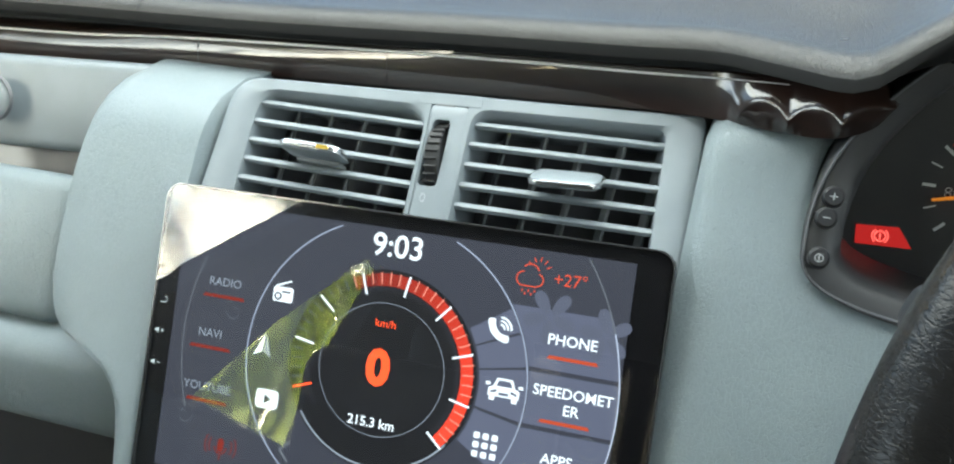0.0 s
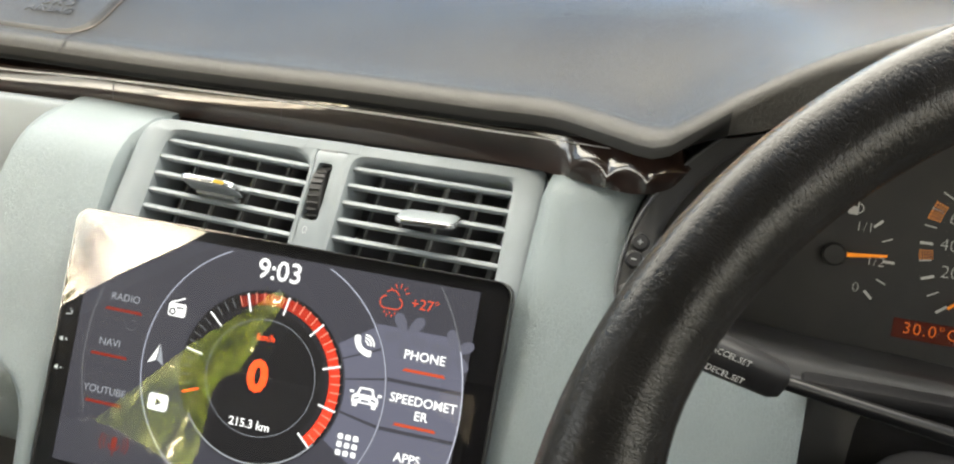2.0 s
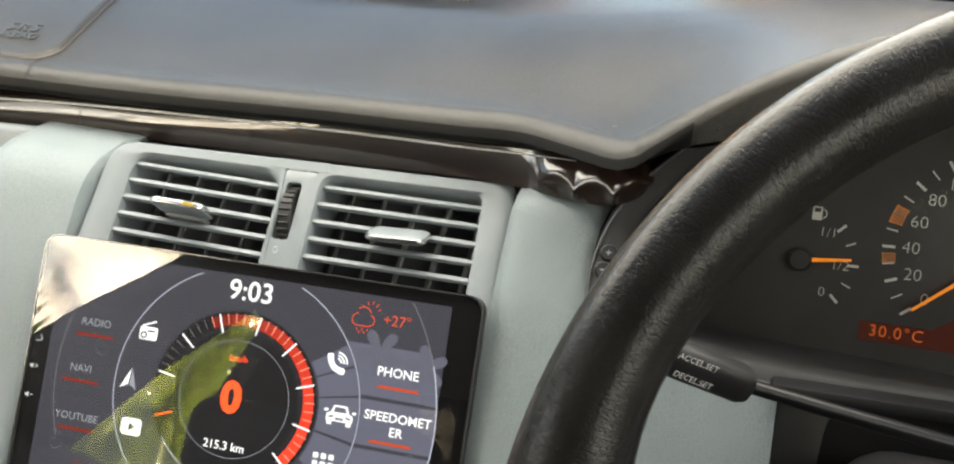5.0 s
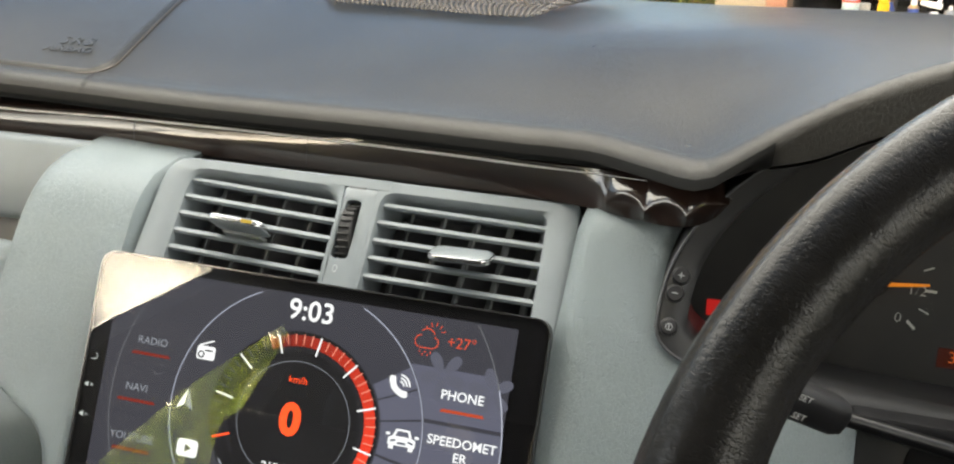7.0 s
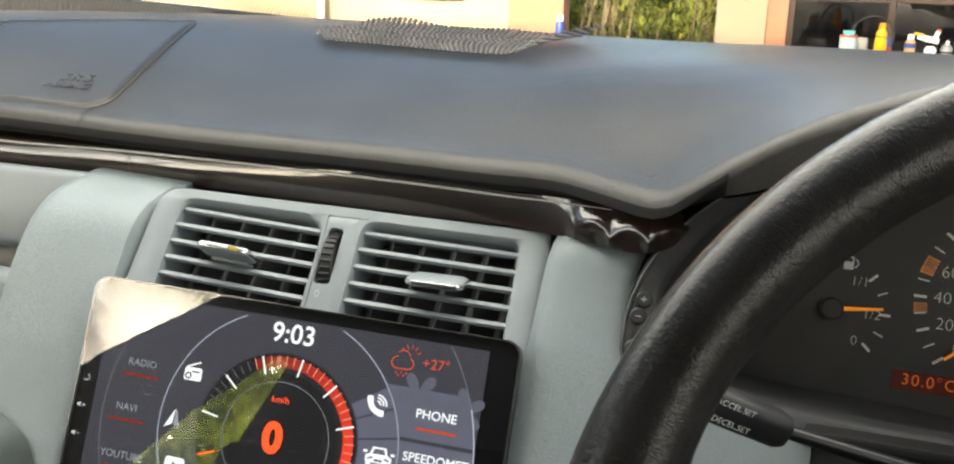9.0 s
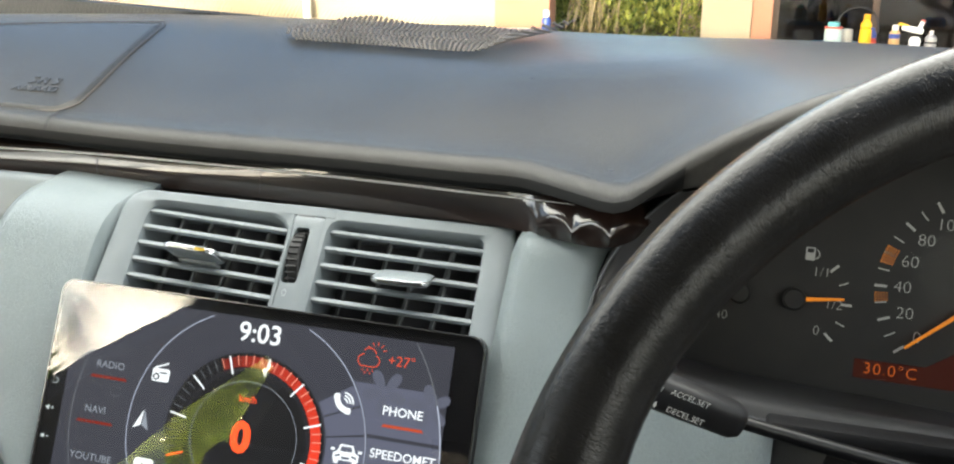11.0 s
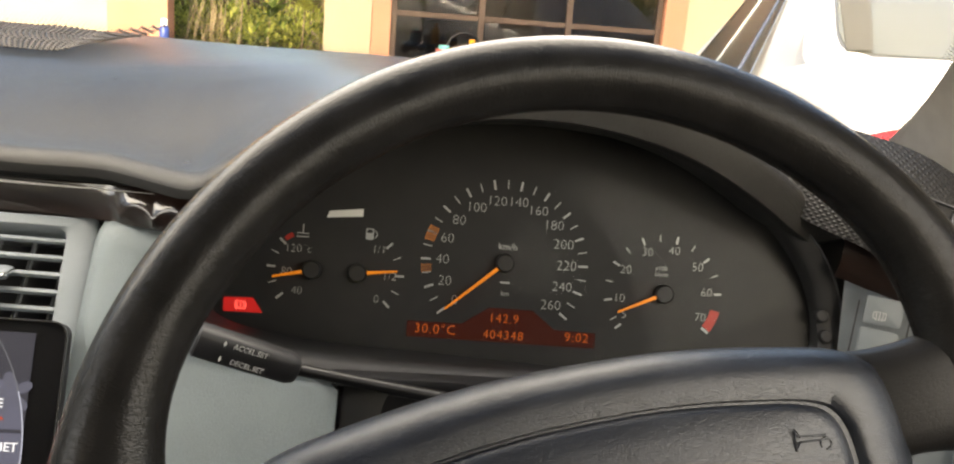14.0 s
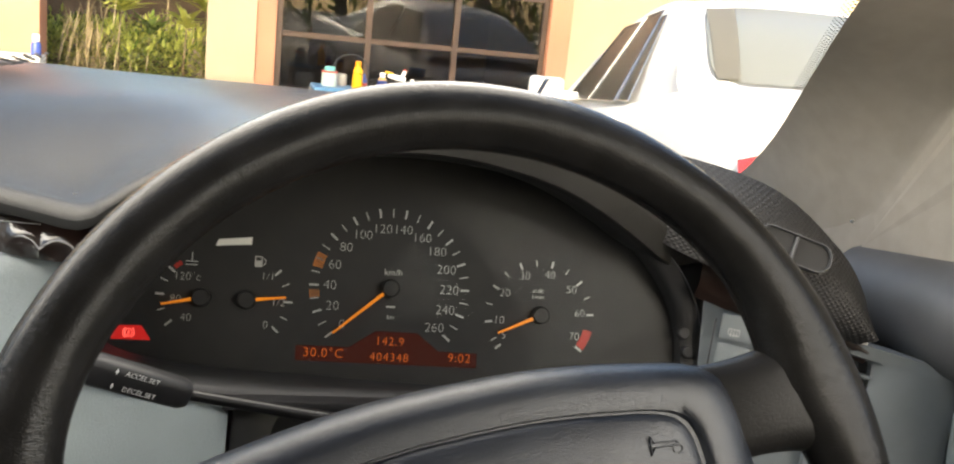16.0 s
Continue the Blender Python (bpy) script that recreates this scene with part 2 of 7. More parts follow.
ONE = (1, 1, 1)
PAD = vary(mat("black_leatherette", (0.045, 0.046, 0.05), 0.4, spec=0.34), (0.029, 0.0275, 0.0252), (0.039, 0.0372, 0.0343), 14, rough=(0.25, 0.33))
relief(PAD, [("creases", 300, 0.0003, 0.50, (1.6, 0.6, 0.8)), ("creases", 620, 0.00015, 0.55, (1.2, 0.8, 1)), ("wrinkles", 170, 0.0004, 0.10, (1.6, 0.6, 1)), ("noise", 45, 0.002, 0.04, ONE)])
GREY = vary(mat("grey_leatherette", (0.3, 0.33, 0.34), 0.5), (0.154, 0.184, 0.198), (0.178, 0.212, 0.228), 16, rough=(0.40, 0.52))
relief(GREY, [("creases", 270, 0.0004, 0.55, (1.6, 1, 0.75)), ("creases", 520, 0.0002, 0.5, (0.8, 1, 1.3)), ("wrinkles", 170, 0.0004, 0.10, (2.0, 1, 0.5)), ("noise", 40, 0.002, 0.1, ONE)])
GREY_PLASTIC = vary(mat("grey_plastic", (0.29, 0.31, 0.33), 0.45), (0.142, 0.163, 0.178), (0.168, 0.190, 0.206), 30, rough=(0.4, 0.52))
relief(GREY_PLASTIC, [("cells", 1800, 0.0001, 0.25, ONE)])
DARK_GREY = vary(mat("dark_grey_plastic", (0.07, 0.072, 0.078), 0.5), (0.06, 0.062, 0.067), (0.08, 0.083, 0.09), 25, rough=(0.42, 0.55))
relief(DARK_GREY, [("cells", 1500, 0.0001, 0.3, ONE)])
BLACK = vary(mat("black_plastic", (0.018, 0.018, 0.02), 0.45, spec=0.3), (0.014, 0.014, 0.0155), (0.021, 0.021, 0.023), 30, rough=(0.38, 0.52))
relief(BLACK, [("cells", 1600, 0.0001, 0.25, ONE)])
# near-black for gaps, slot insides and hidden walls; their shade is in the colour
SHADE = mat("gap_shade_black", (0.028, 0.028, 0.029), 0.7)
RIM = vary(mat("worn_black_leather", (0.016, 0.016, 0.018), 0.36, spec=0.16), (0.009, 0.0085, 0.008), (0.015, 0.014, 0.0135), 40, rough=(0.17, 0.25))
relief(RIM, [("creases", 480, 0.0003, 0.26, (1.7, 0.6, 1)), ("wrinkles", 330, 0.0003, 0.16, (1.8, 0.6, 1)), ("noise", 60, 0.002, 0.1, ONE)], "UV")
SPOKE = vary(mat("wrapped_black_leather", (0.016, 0.016, 0.018), 0.36, spec=0.2), (0.008, 0.0075, 0.007), (0.013, 0.012, 0.0115), 40, rough=(0.36, 0.50))
relief(SPOKE, [("wrinkles", 420, 0.0002, 0.2, (1, 1.5, 1)), ("wrinkles", 900, 0.0001, 0.15, ONE)])
HUB = vary(mat("black_vinyl", (0.016, 0.017, 0.02), 0.36), (0.007, 0.0085, 0.0125), (0.010, 0.0125, 0.0185), 30, rough=(0.28, 0.38))
relief(HUB, [("creases", 560, 0.0003, 0.24, (0.5, 1.4, 1)), ("wrinkles", 620, 0.0002, 0.22, (0.45, 1.3, 1)), ("wrinkles", 1100, 0.0001, 0.2, ONE)])
SURROUND = vary(mat("charcoal_plastic", (0.035, 0.035, 0.038), 0.45, spec=0.3), (0.028, 0.028, 0.029), (0.040, 0.040, 0.042), 25, rough=(0.38, 0.5))
relief(SURROUND, [("cells", 1500, 0.0001, 0.3, ONE)])
CHROME = mat("chrome", (0.75, 0.76, 0.77), 0.26, 1.0)
RUBBER = mat("black_rubber", (0.012, 0.012, 0.013), 0.6)
WOOD = mat("lacquered_dark_wood", (0.05, 0.022, 0.014), 0.35, coat=1.0, spec=0.25)
WOOD.node_tree.nodes["Principled BSDF"].inputs["Coat IOR"].default_value = 1.55
vary(WOOD, (0.008, 0.005, 0.004), (0.022, 0.011, 0.008), 9, detail=8.0, low=0.3, high=0.72)
_mp = node(WOOD, "ShaderNodeMapping", Scale=(1, 5, 9))
_tc = [n for n in WOOD.node_tree.nodes if n.type == "TEX_COORD"][0]
_no = [n for n in WOOD.node_tree.nodes if n.type == "TEX_NOISE"][0]
link(WOOD, _tc.outputs["Object"], _mp.inputs["Vector"])
link(WOOD, _mp.outputs["Vector"], _no.inputs["Vector"])


GLOW = 0.55


def lit(name, color, strength):
    return mat(name, (0.01, 0.01, 0.01), 0.6, spec=0.1, emit=color, strength=strength * GLOW)


def clear(name, ior=1.5, tint=(1, 1, 1), rough=0.0):
    """A thin pane: lets light through, and mirrors by Fresnel."""
    m = bpy.data.materials.new(name)
    m.use_nodes = True
    t = m.node_tree
    t.nodes.clear()
    out, mix = t.nodes.new("ShaderNodeOutputMaterial"), t.nodes.new("ShaderNodeMixShader")
    tr, gl, lw = t.nodes.new("ShaderNodeBsdfTransparent"), t.nodes.new("ShaderNodeBsdfGlossy"), t.nodes.new("ShaderNodeLayerWeight")
    pw, fr = t.nodes.new("ShaderNodeMath"), t.nodes.new("ShaderNodeMapRange")
    pw.operation, pw.inputs[1].default_value = "POWER", 5.0
    lw.inputs["Blend"].default_value = 0.5
    fr.inputs["To Min"].default_value, fr.inputs["To Max"].default_value = ((ior - 1) / (ior + 1)) ** 2, 1.0
    t.links.new(lw.outputs["Facing"], pw.inputs[0])
    t.links.new(pw.outputs[0], fr.inputs["Value"])
    tr.inputs[0].default_value = (*tint, 1)
    gl.inputs["Roughness"].default_value = rough
    t.links.new(fr.outputs[0], mix.inputs[0])
    t.links.new(tr.outputs[0], mix.inputs[1])
    t.links.new(gl.outputs[0], mix.inputs[2])
    t.links.new(mix.outputs[0], out.inputs[0])
    return m


GLASS = clear("window_glass", 1.3, (0.97, 0.98, 0.97))
SCREEN_GLASS = clear("screen_glass", 1.85, rough=0.018)
LENS = clear("cluster_lens", 1.1, (0.95, 0.95, 0.95), 0.02)

# ---- dashboard ----
dash = thing("dashboard", (0, 0.5, 0.8), "two-tone car dashboard, black padded top over grey leatherette panels", "dashboard")

LIP_X = [-0.74, -0.45, -0.252, -0.113, 0.007, 0.09, 0.13, 0.16, 0.186, 0.202, 0.216, 0.25, 0.29, 0.33, 0.38, 0.43, 0.47, 0.51, 0.545, 0.58, 0.62, 0.74]
LIP_Y = [0.48, 0.495, 0.495, 0.488, 0.480, 0.468, 0.460, 0.441, 0.424, 0.421, 0.420, 0.418, 0.414, 0.410, 0.408, 0.410, 0.414, 0.420, 0.432, 0.452, 0.47, 0.48]
LIP_Z = [0.938, 0.947, 0.954, 0.959, 0.9653, 0.970, 0.973, 0.9735, 0.9755, 0.9880, 0.9995, 1.0225, 1.042, 1.0545, 1.060, 1.055, 1.044, 1.025, 1.005, 0.99, 0.985, 0.98]
FAR_X = [-0.74, -0.5, -0.235, 0.0, 0.1, 0.2, 0.3, 0.42, 0.52, 0.6, 0.74]
FAR_Y = [0.53, 0.63, 0.752, 0.832, 0.86, 0.885, 0.895, 0.865, 0.80, 0.70, 0.56]
FAR_Z = [0.985, 0.995, 1.010, 1.015, 1.016, 1.018, 1.02, 1.022, 1.024, 1.018, 1.0]


def lip(x):
    return smooth_lerp(x, LIP_X, LIP_Y), smooth_lerp(x, LIP_X, LIP_Z)


def ease(x, a, b):
    u = min(1.0, max(0.0, (x - a) / (b - a)))
    return u * u * (3 - 2 * u)


def pad_point(x, s):
    """The dashboard's top at x; s runs from the nose (0) to the windscreen (1)."""
    yl, zl = lip(x)
    yf, zf = smooth_lerp(x, FAR_X, FAR_Y), smooth_lerp(x, FAR_X, FAR_Z)
    y = yl + (yf - yl) * s
    hump = max(0.0, zl - 0.975)
    base = zl - hump
    # behind the crest the hood widens into a long gentle swell
    swell = 0.070 * ease(x, -0.10, 0.40) * (1 - ease(x, 0.44, 0.74))
    k = ease(s, 0.0, 0.32)
    hump += (swell - hump) * k
    z = base + (zf - base) * (1 - (1 - s) ** 1.9) + 0.004 * math.sin(math.pi * s)
    z += hump * (1 - s) ** 1.15
    return Vector((x, y, z))


def pad_row(x):
    """The pad's section at x, from under the nose to the windscreen; the nose is a quarter round, tighter along the hood."""
    yl, zl = lip(x)
    hood = ease(x, 0.188, 0.240) * (1 - ease(x, 0.55, 0.60))
    r = 0.0135 - 0.0055 * hood
    back, drop = 0.034, 0.006 - 0.004 * ease(x, 0.125, 0.16) * (1 - ease(x, 0.20, 0.24)) + 0.014 * hood
    top = pad_point(x, 1.15 * r / (smooth_lerp(x, FAR_X, FAR_Y) - yl)).z
    foot = top - r - drop
    pts = [(x, yl + back + 0.02, foot - 0.004), (x, yl + back, foot - 0.001), (x, yl + back * 0.5, foot), (x, yl + 0.008, foot + 0.001), (x, yl + 0.002, foot + 0.003)]
    for k in range(9):
        a = radians(90 * k / 8)
        pts.append((x, yl + r * (1 - math.cos(a)), top - r * (1 - math.sin(a))))
    for s in (0.075, 0.10, 0.13, 0.17, 0.23, 0.3, 0.38, 0.46, 0.54, 0.62, 0.7, 0.78, 0.86, 0.93, 1.0):
        pts.append(pad_point(x, s))
    e = pad_point(x, 1.0)
    pts += [(x, e.y + 0.03, e.z - 0.004), (x, e.y + 0.035, e.z - 0.05)]
    return pts


def skin(x0, x1, step=0.008):
    n = max(2, round((x1 - x0) / step))
    return grid([pad_row(x0 + (x1 - x0) * i / n) for i in range(n + 1)])


part("top_pad", skin(-0.74, 0.74), PAD, dash, "black grained leatherette top pad with a raised hood")
# black sheet over the pad: the shade under the hood as colour
part("hood_shade_face", grid([[Vector(p) + Vector((0, -0.0012, -0.0010)) for p in pad_row(0.215 + 0.375 * i / 60)[:5]] for i in range(61)]), BLACK, dash, "inner face of the instrument hood, its shade put in as black")
# strip just proud of the lower nose, black in place of its shadow
part("nose_shade_strip", grid([[Vector(p) + Vector((0, -0.0008, -0.0003)) for p in pad_row(-0.74 + 0.955 * i / 120)[2:8]] for i in range(121)]), mat("nose_shade_black", (0.009, 0.009, 0.009), 0.6, spec=0.12), dash, "matt black strip standing for the shadow on the lower nose")
part("seam", grid([[Vector(p) + Vector((0, -0.0005, 0.0004)) for p in pad_row(x)[3:16]] for x in (-0.1929, -0.1920, -0.1911)]), SHADE, dash, "dark seam across the nose of the pad")


def surface(x, y, up=0.0):
    yl, zl = lip(x)
    yf = smooth_lerp(x, FAR_X, FAR_Y)
    s = (y - yl) / (yf - yl)
    p = pad_point(x, s)
    return Vector((x, y, p.z + up))


# the passenger airbag's cover lies proud of the pad, with a rounded corner
def cover_rows():
    rows = []
    ts = [0, 0.008, 0.02, 0.045, 0.08, 0.16, 0.27, 0.385, 0.5, 0.6, 0.725, 0.83, 0.93, 0.985, 1.0]
    for k, t in enumerate(ts):
        rx = smooth_lerp(t, [0, 0.13, 0.45, 0.75, 1.0], [-0.1855, -0.1868, -0.1945, -0.2040, -0.2140])
        if t < 0.1:
            rx -= 0.022 * (1 - math.sqrt(max(0.0, 1 - (1 - t / 0.1) ** 2)))
        row = []
        for i in range(41):
            x = -0.66 + (rx + 0.66) * (1 - (1 - i / 40) ** 1.5)
            yl, _ = lip(x)
            yf = smooth_lerp(x, FAR_X, FAR_Y)
            y = yl + 0.0155 + t * (yf - yl - 0.103)
            edge = k in (0, len(ts) - 1) or i in (0, 40)
            row.append(surface(x, y, -0.0008 if edge else 0.0022))
        rows.append(row)
    return rows


COVER = cover_rows()
cover = part("airbag_cover", grid(COVER), PAD, dash, "black airbag cover with a fine seam round it", angle=60)
edge_pts = [r[-1] + Vector((0.0015, 0, 0.0014)) for r in COVER] + [p + Vector((0, 0.0010, 0.0034)) for p in COVER[-1][::-1]]
# thin tube, a little lighter and browner than the pad
part("seam", tube(edge_pts, 0.0006, 6), mat("cover_seam_brown", (0.07, 0.058, 0.05), 0.3), cover, "paler brownish seam of the airbag cover")
# letters lighter than the pad: the emboss's highlights are put into the colour
EMBOSS = mat("emboss_highlight", (0.05, 0.05, 0.05), 0.35)
for text, x, y, size, gap in (("SRS", -0.2262, 0.5405, 0.0140, 1.25), ("AIRBAG", -0.2262, 0.5300, 0.0098, 1.05)):
    n = surface(x, y + 0.005) - surface(x, y - 0.005)
    m = Matrix.Translation(surface(x, y, 0.0027)) @ pose(0, 0, 0, math.degrees(math.atan2(n.z, n.y)), 0, 0) @ pose(0, 0, 0, 0, -2.5, 0)
    part("embossed_writing", letters(text, size, 0.0003, bold=0.0001, spacing=gap), EMBOSS, cover, m=m)

# ---- lacquered wood strip under the pad ----
WX = [-0.74, -0.45, -0.26, -0.16, -0.04, 0.05, 0.10, 0.13, 0.16, 0.180, 0.194, 0.2005]
W_TOP_Y = [0.503, 0.512, 0.510, 0.506, 0.500, 0.488, 0.476, 0.467, 0.456, 0.448, 0.443, 0.443]
W_TOP_Z = [0.922, 0.931, 0.936, 0.9425, 0.9480, 0.9530, 0.9565, 0.9595, 0.9625, 0.9650, 0.9655, 0.9625]
W_BOT_Y = [0.501, 0.509, 0.507, 0.504, 0.4975, 0.4868, 0.4750, 0.4648, 0.450, 0.440, 0.438, 0.440]
W_BOT_Z = [0.901, 0.910, 0.9155, 0.921, 0.9265, 0.9315, 0.936, 0.9380, 0.9395, 0.9425, 0.9490, 0.9570]


def wood_row(x, lump=0.0):
    """The strip's section at x: a rounded top edge, then one even curve down to its foot."""
    ty, tz = smooth_lerp(x, WX, W_TOP_Y), smooth_lerp(x, WX, W_TOP_Z)
    by, bz = smooth_lerp(x, WX, W_BOT_Y), smooth_lerp(x, WX, W_BOT_Z)
    pts = [(x, ty + 0.012, tz + 0.0006), (x, ty + 0.0035, tz + 0.0004), (x, ty + 0.0015, tz - 0.0002)]
    # at the end a scalloped ridge, shaped to mirror bright above and dark below
    ridge = 0.76 - 0.40 * abs(math.sin(math.pi * (x - 0.141) / 0.0205)) ** 0.8
    for i in range(25):
        u = i / 24
        bulge = (0.0007 + 0.0026 * ease(-x, -0.02, 0.13)) * math.sin(math.pi * (0.04 + 0.92 * u))
        a, b = u / ridge, (1 - u) / (1 - ridge)
        bulge += lump * 0.0064 * max(0.0, -math.log(math.exp(-5 * a) + math.exp(-5 * b)) / 5 + 0.0013)
        bulge += lump * 0.0005 * noise.noise(Vector((x * 170, u * 3, 1.7))) * math.sin(math.pi * u)
        y, z = ty + (by - ty) * u - bulge, tz - 0.001 + (bz - tz + 0.001) * u
        pts.append((x, y, z))
    pts.append((x, by + 0.012, bz - 0.001))
    return pts


def wood_run(x0, x1, step, lumpy=False):
    n = round((x1 - x0) / step)
    return grid([wood_row(x0 + (x1 - x0) * i / n, (ease(x0 + (x1 - x0) * i / n, 0.130, 0.148) if lumpy else 0)) for i in range(n + 1)])


strip = thing("wood_trim", (0, 0.49, 0.93), "dark glossy wood trim strip with a wrinkled lacquered end", "trim strip")
part("strip", wood_run(-0.74, -0.1615, 0.01), WOOD, strip)
part("strip", wood_run(-0.1605, -0.0425, 0.006), WOOD, strip)
part("strip", wood_run(-0.0420, 0.2004, 0.001, True), WOOD, strip, "glossy strip whose end is wrinkled")
part("strip_end", grid([wood_row(0.2004, 1), [(0.2030, 0.445, 0.9600)] * 29]), WOOD, strip)
# pale tube in place of the highlight along the strip's top edge
EDGE_HIGHLIGHT = mat("edge_highlight_pale", (0.72, 0.70, 0.69), 0.25, coat=0.5)
part("edge", tube([(x, smooth_lerp(x, WX, W_TOP_Y) - 0.0022, smooth_lerp(x, WX, W_TOP_Z) - 0.0030) for x in [-0.73 + 0.01 * i for i in range(90)]], [0.0008] * 80 + [0.0008 - 0.00007 * i for i in range(10)], 10), EDGE_HIGHLIGHT, strip, "thin pale line standing for the highlight on the edge")
part("joint", wood_run(-0.163, -0.159, 0.002), SHADE, strip, m=Matrix.Translation((0, 0.001, 0)))

# ---- grey panels round the middle ----
def face_y(z, y0=0.462, z0=0.925, slope=0.5):
    return y0 + slope * (z - z0)


def column(name, xl, xr, top, bottom, y0, slope, bulge_l, bulge_r, label, n=26, r=0.014, mt=GREY):
    """An upright padded panel; xl, xr: lines of its two edges by height; its top rolls over to the back."""
    rows = []
    for i in range(n + 1):
        z = top + (bottom - top) * i / n
        a, b = xl(z), xr(z)
        y = y0 + slope * (z - 0.925)
        over = max(0.0, 1 - (top - z) / r)
        y += r * (1 - math.sqrt(max(0.0, 1 - over * over)))
        row = [(a - 0.0005, y + bulge_l + 0.02, z), (a, y + bulge_l, z)]
        for j in range(1, 12):
            u = j / 12
            el, er = max(0.0, 1 - u * (b - a) / 0.012), max(0.0, 1 - (1 - u) * (b - a) / 0.008)
            row.append((a + (b - a) * u, y + bulge_l * (1 - math.sqrt(max(0.0, 1 - el * el))) + bulge_r * (1 - math.sqrt(max(0.0, 1 - er * er))), z))
        row += [(b, y + bulge_r, z), (b + 0.0005, y + bulge_r + 0.02, z)]
        rows.append(row)
    return part(name, grid([[(x, y + 0.03, z + 0.001) for x, y, z in rows[0]]] + rows), mt, dash, label)


column("left_side_panel", lambda z: smooth_lerp(z, [0.55, 0.735, 0.761, 0.782, 0.7956, 0.8056, 0.818, 0.835, 0.858, 0.887, 0.9116, 0.922, 0.929], [-0.134, -0.135, -0.139, -0.1463, -0.1614, -0.186, -0.1969, -0.2017, -0.2034, -0.2032, -0.1971, -0.189, -0.178]),
       lambda z: smooth_lerp(z, [0.55, 0.86, 0.884, 0.91, 0.924, 0.930], [-0.121, -0.121, -0.1190, -0.1180, -0.1150, -0.1060]), 0.9255, 0.55, 0.459, 0.6, 0.012, 0.013, "grey leatherette panel with rounded edges beside the air vents", n=60, r=0.026)


def right_edge(z):
    """Where the panel meets the instrument surround."""
    return lerp(z, [0.55, 0.80, 0.868, 0.878, 0.884, 0.890, 0.9, 0.915, 0.925, 0.935, 0.9405], [0.275, 0.275, 0.275, 0.212, 0.190, 0.181, 0.1765, 0.1755, 0.177, 0.180, 0.184])


column("right_side_panel", lambda z: lerp(z, [0.55, 0.86, 0.93, 0.941], [0.1225, 0.125, 0.1285, 0.133]), right_edge, 0.9405, 0.55, 0.4475, 0.53, 0.008, 0.002,
       "grey leatherette panel between the air vents and the instruments", n=60, r=0.006)
# glovebox side
gl = thing("glovebox", (-0.4, 0.44, 0.8), "grey closed glovebox with a plastic upper lid and leatherette door", "glovebox")
part("upper_lid", box(0.555, 0.02, 0.055, 0.006, 4, (-0.456, 0, 0)), GREY_PLASTIC, gl, "smooth grey plastic lid", m=Matrix.Translation((0, 0.486, 0.905)) @ pose(0, 0, 0, -14, -2.5, -1.0))
part("door", box(0.515, 0.03, 0.088, 0.012, 4, (-0.476, 0, 0)), GREY, gl, "grey grained glovebox door", m=Matrix.Translation((0, 0.449, 0.817)) @ pose(0, 0, 0, -26, 0, -1.0))
part("recess", box(0.52, 0.02, 0.20, 0.002, 1, (-0.469, 0, 0)), DARK_GREY, gl, "dark gap between lid and door", m=Matrix.Translation((0, 0.492, 0.85)) @ pose(0, 0, 0, -26, 0, -1.0))
lock = part("lock", spin([(0, 0.0035), (0.010, 0.0035), (0.0115, 0.0025), (0.0118, 0)], 28), GREY_PLASTIC, gl, "round grey lock button", m=Matrix.Translation((-0.2835, 0.4735, 0.8985)) @ pose(0, 0, 0, 76, 0, 0))
part("rim", grid([[(r * math.cos(i * math.pi / 16), r * math.sin(i * math.pi / 16), z) for i in range(32)] for r, z in ((0.0118, 0.003), (0.0128, 0.0036), (0.0138, 0.002))], close_u=True), DARK_GREY, lock, m=Matrix.Translation((-0.2835, 0.4735, 0.8985)) @ pose(0, 0, 0, 76, 0, 0))
part("lower_bin", box(0.56, 0.12, 0.058, 0.014, 3, (-0.41, 0.465, 0.750)), GREY, dash, "grey padded knee roll below the glovebox")
part("footwell_wall", box(0.62, 0.02, 0.5, 0, 1, (-0.45, 0.62, 0.50)), SHADE, dash)
part("carrier", box(1.46, 0.02, 0.16, 0, 1, (0, 0.545, 0.86)), SHADE, dash)
part("console_side", box(0.235, 0.14, 0.40, 0.006, 2, (0.0, 0.46, 0.55)), GREY, dash)

# ---- centre air vents ----
VENT = plane_frame((0.0, 0.462, 0.922), 0.7, 1.6)
vent = thing("air_vent", (0.0, 0.462, 0.922), "grey double air vent with thin slats and a ribbed thumbwheel", "air vent")
L_OP = [(-0.0990, 0.0075), (-0.0060, 0.0060), (-0.0095, -0.062), (-0.1030, -0.062)]
R_OP = [(0.0180, 0.0065), (0.1105, 0.0065), (0.1105, -0.062), (0.0145, -0.062)]


def corner_round(quad, r, n=4):
    """A quad with rounded corners, always with the same number of points."""
    out = []
    k = len(quad)
    for i, (x, y) in enumerate(quad):
        p, a, b = Vector((x, y)), Vector(quad[i - 1]), Vector(quad[(i + 1) % k])
        da, db = (a - p).normalized(), (b - p).normalized()
        q0 = r[i] if isinstance(r, tuple) else r
        for j in range(n + 1):
            t = j / n
            q = p + da * q0 * (1 - t) ** 2 + db * q0 * t ** 2
            out.append((q.x, q.y))
    return out


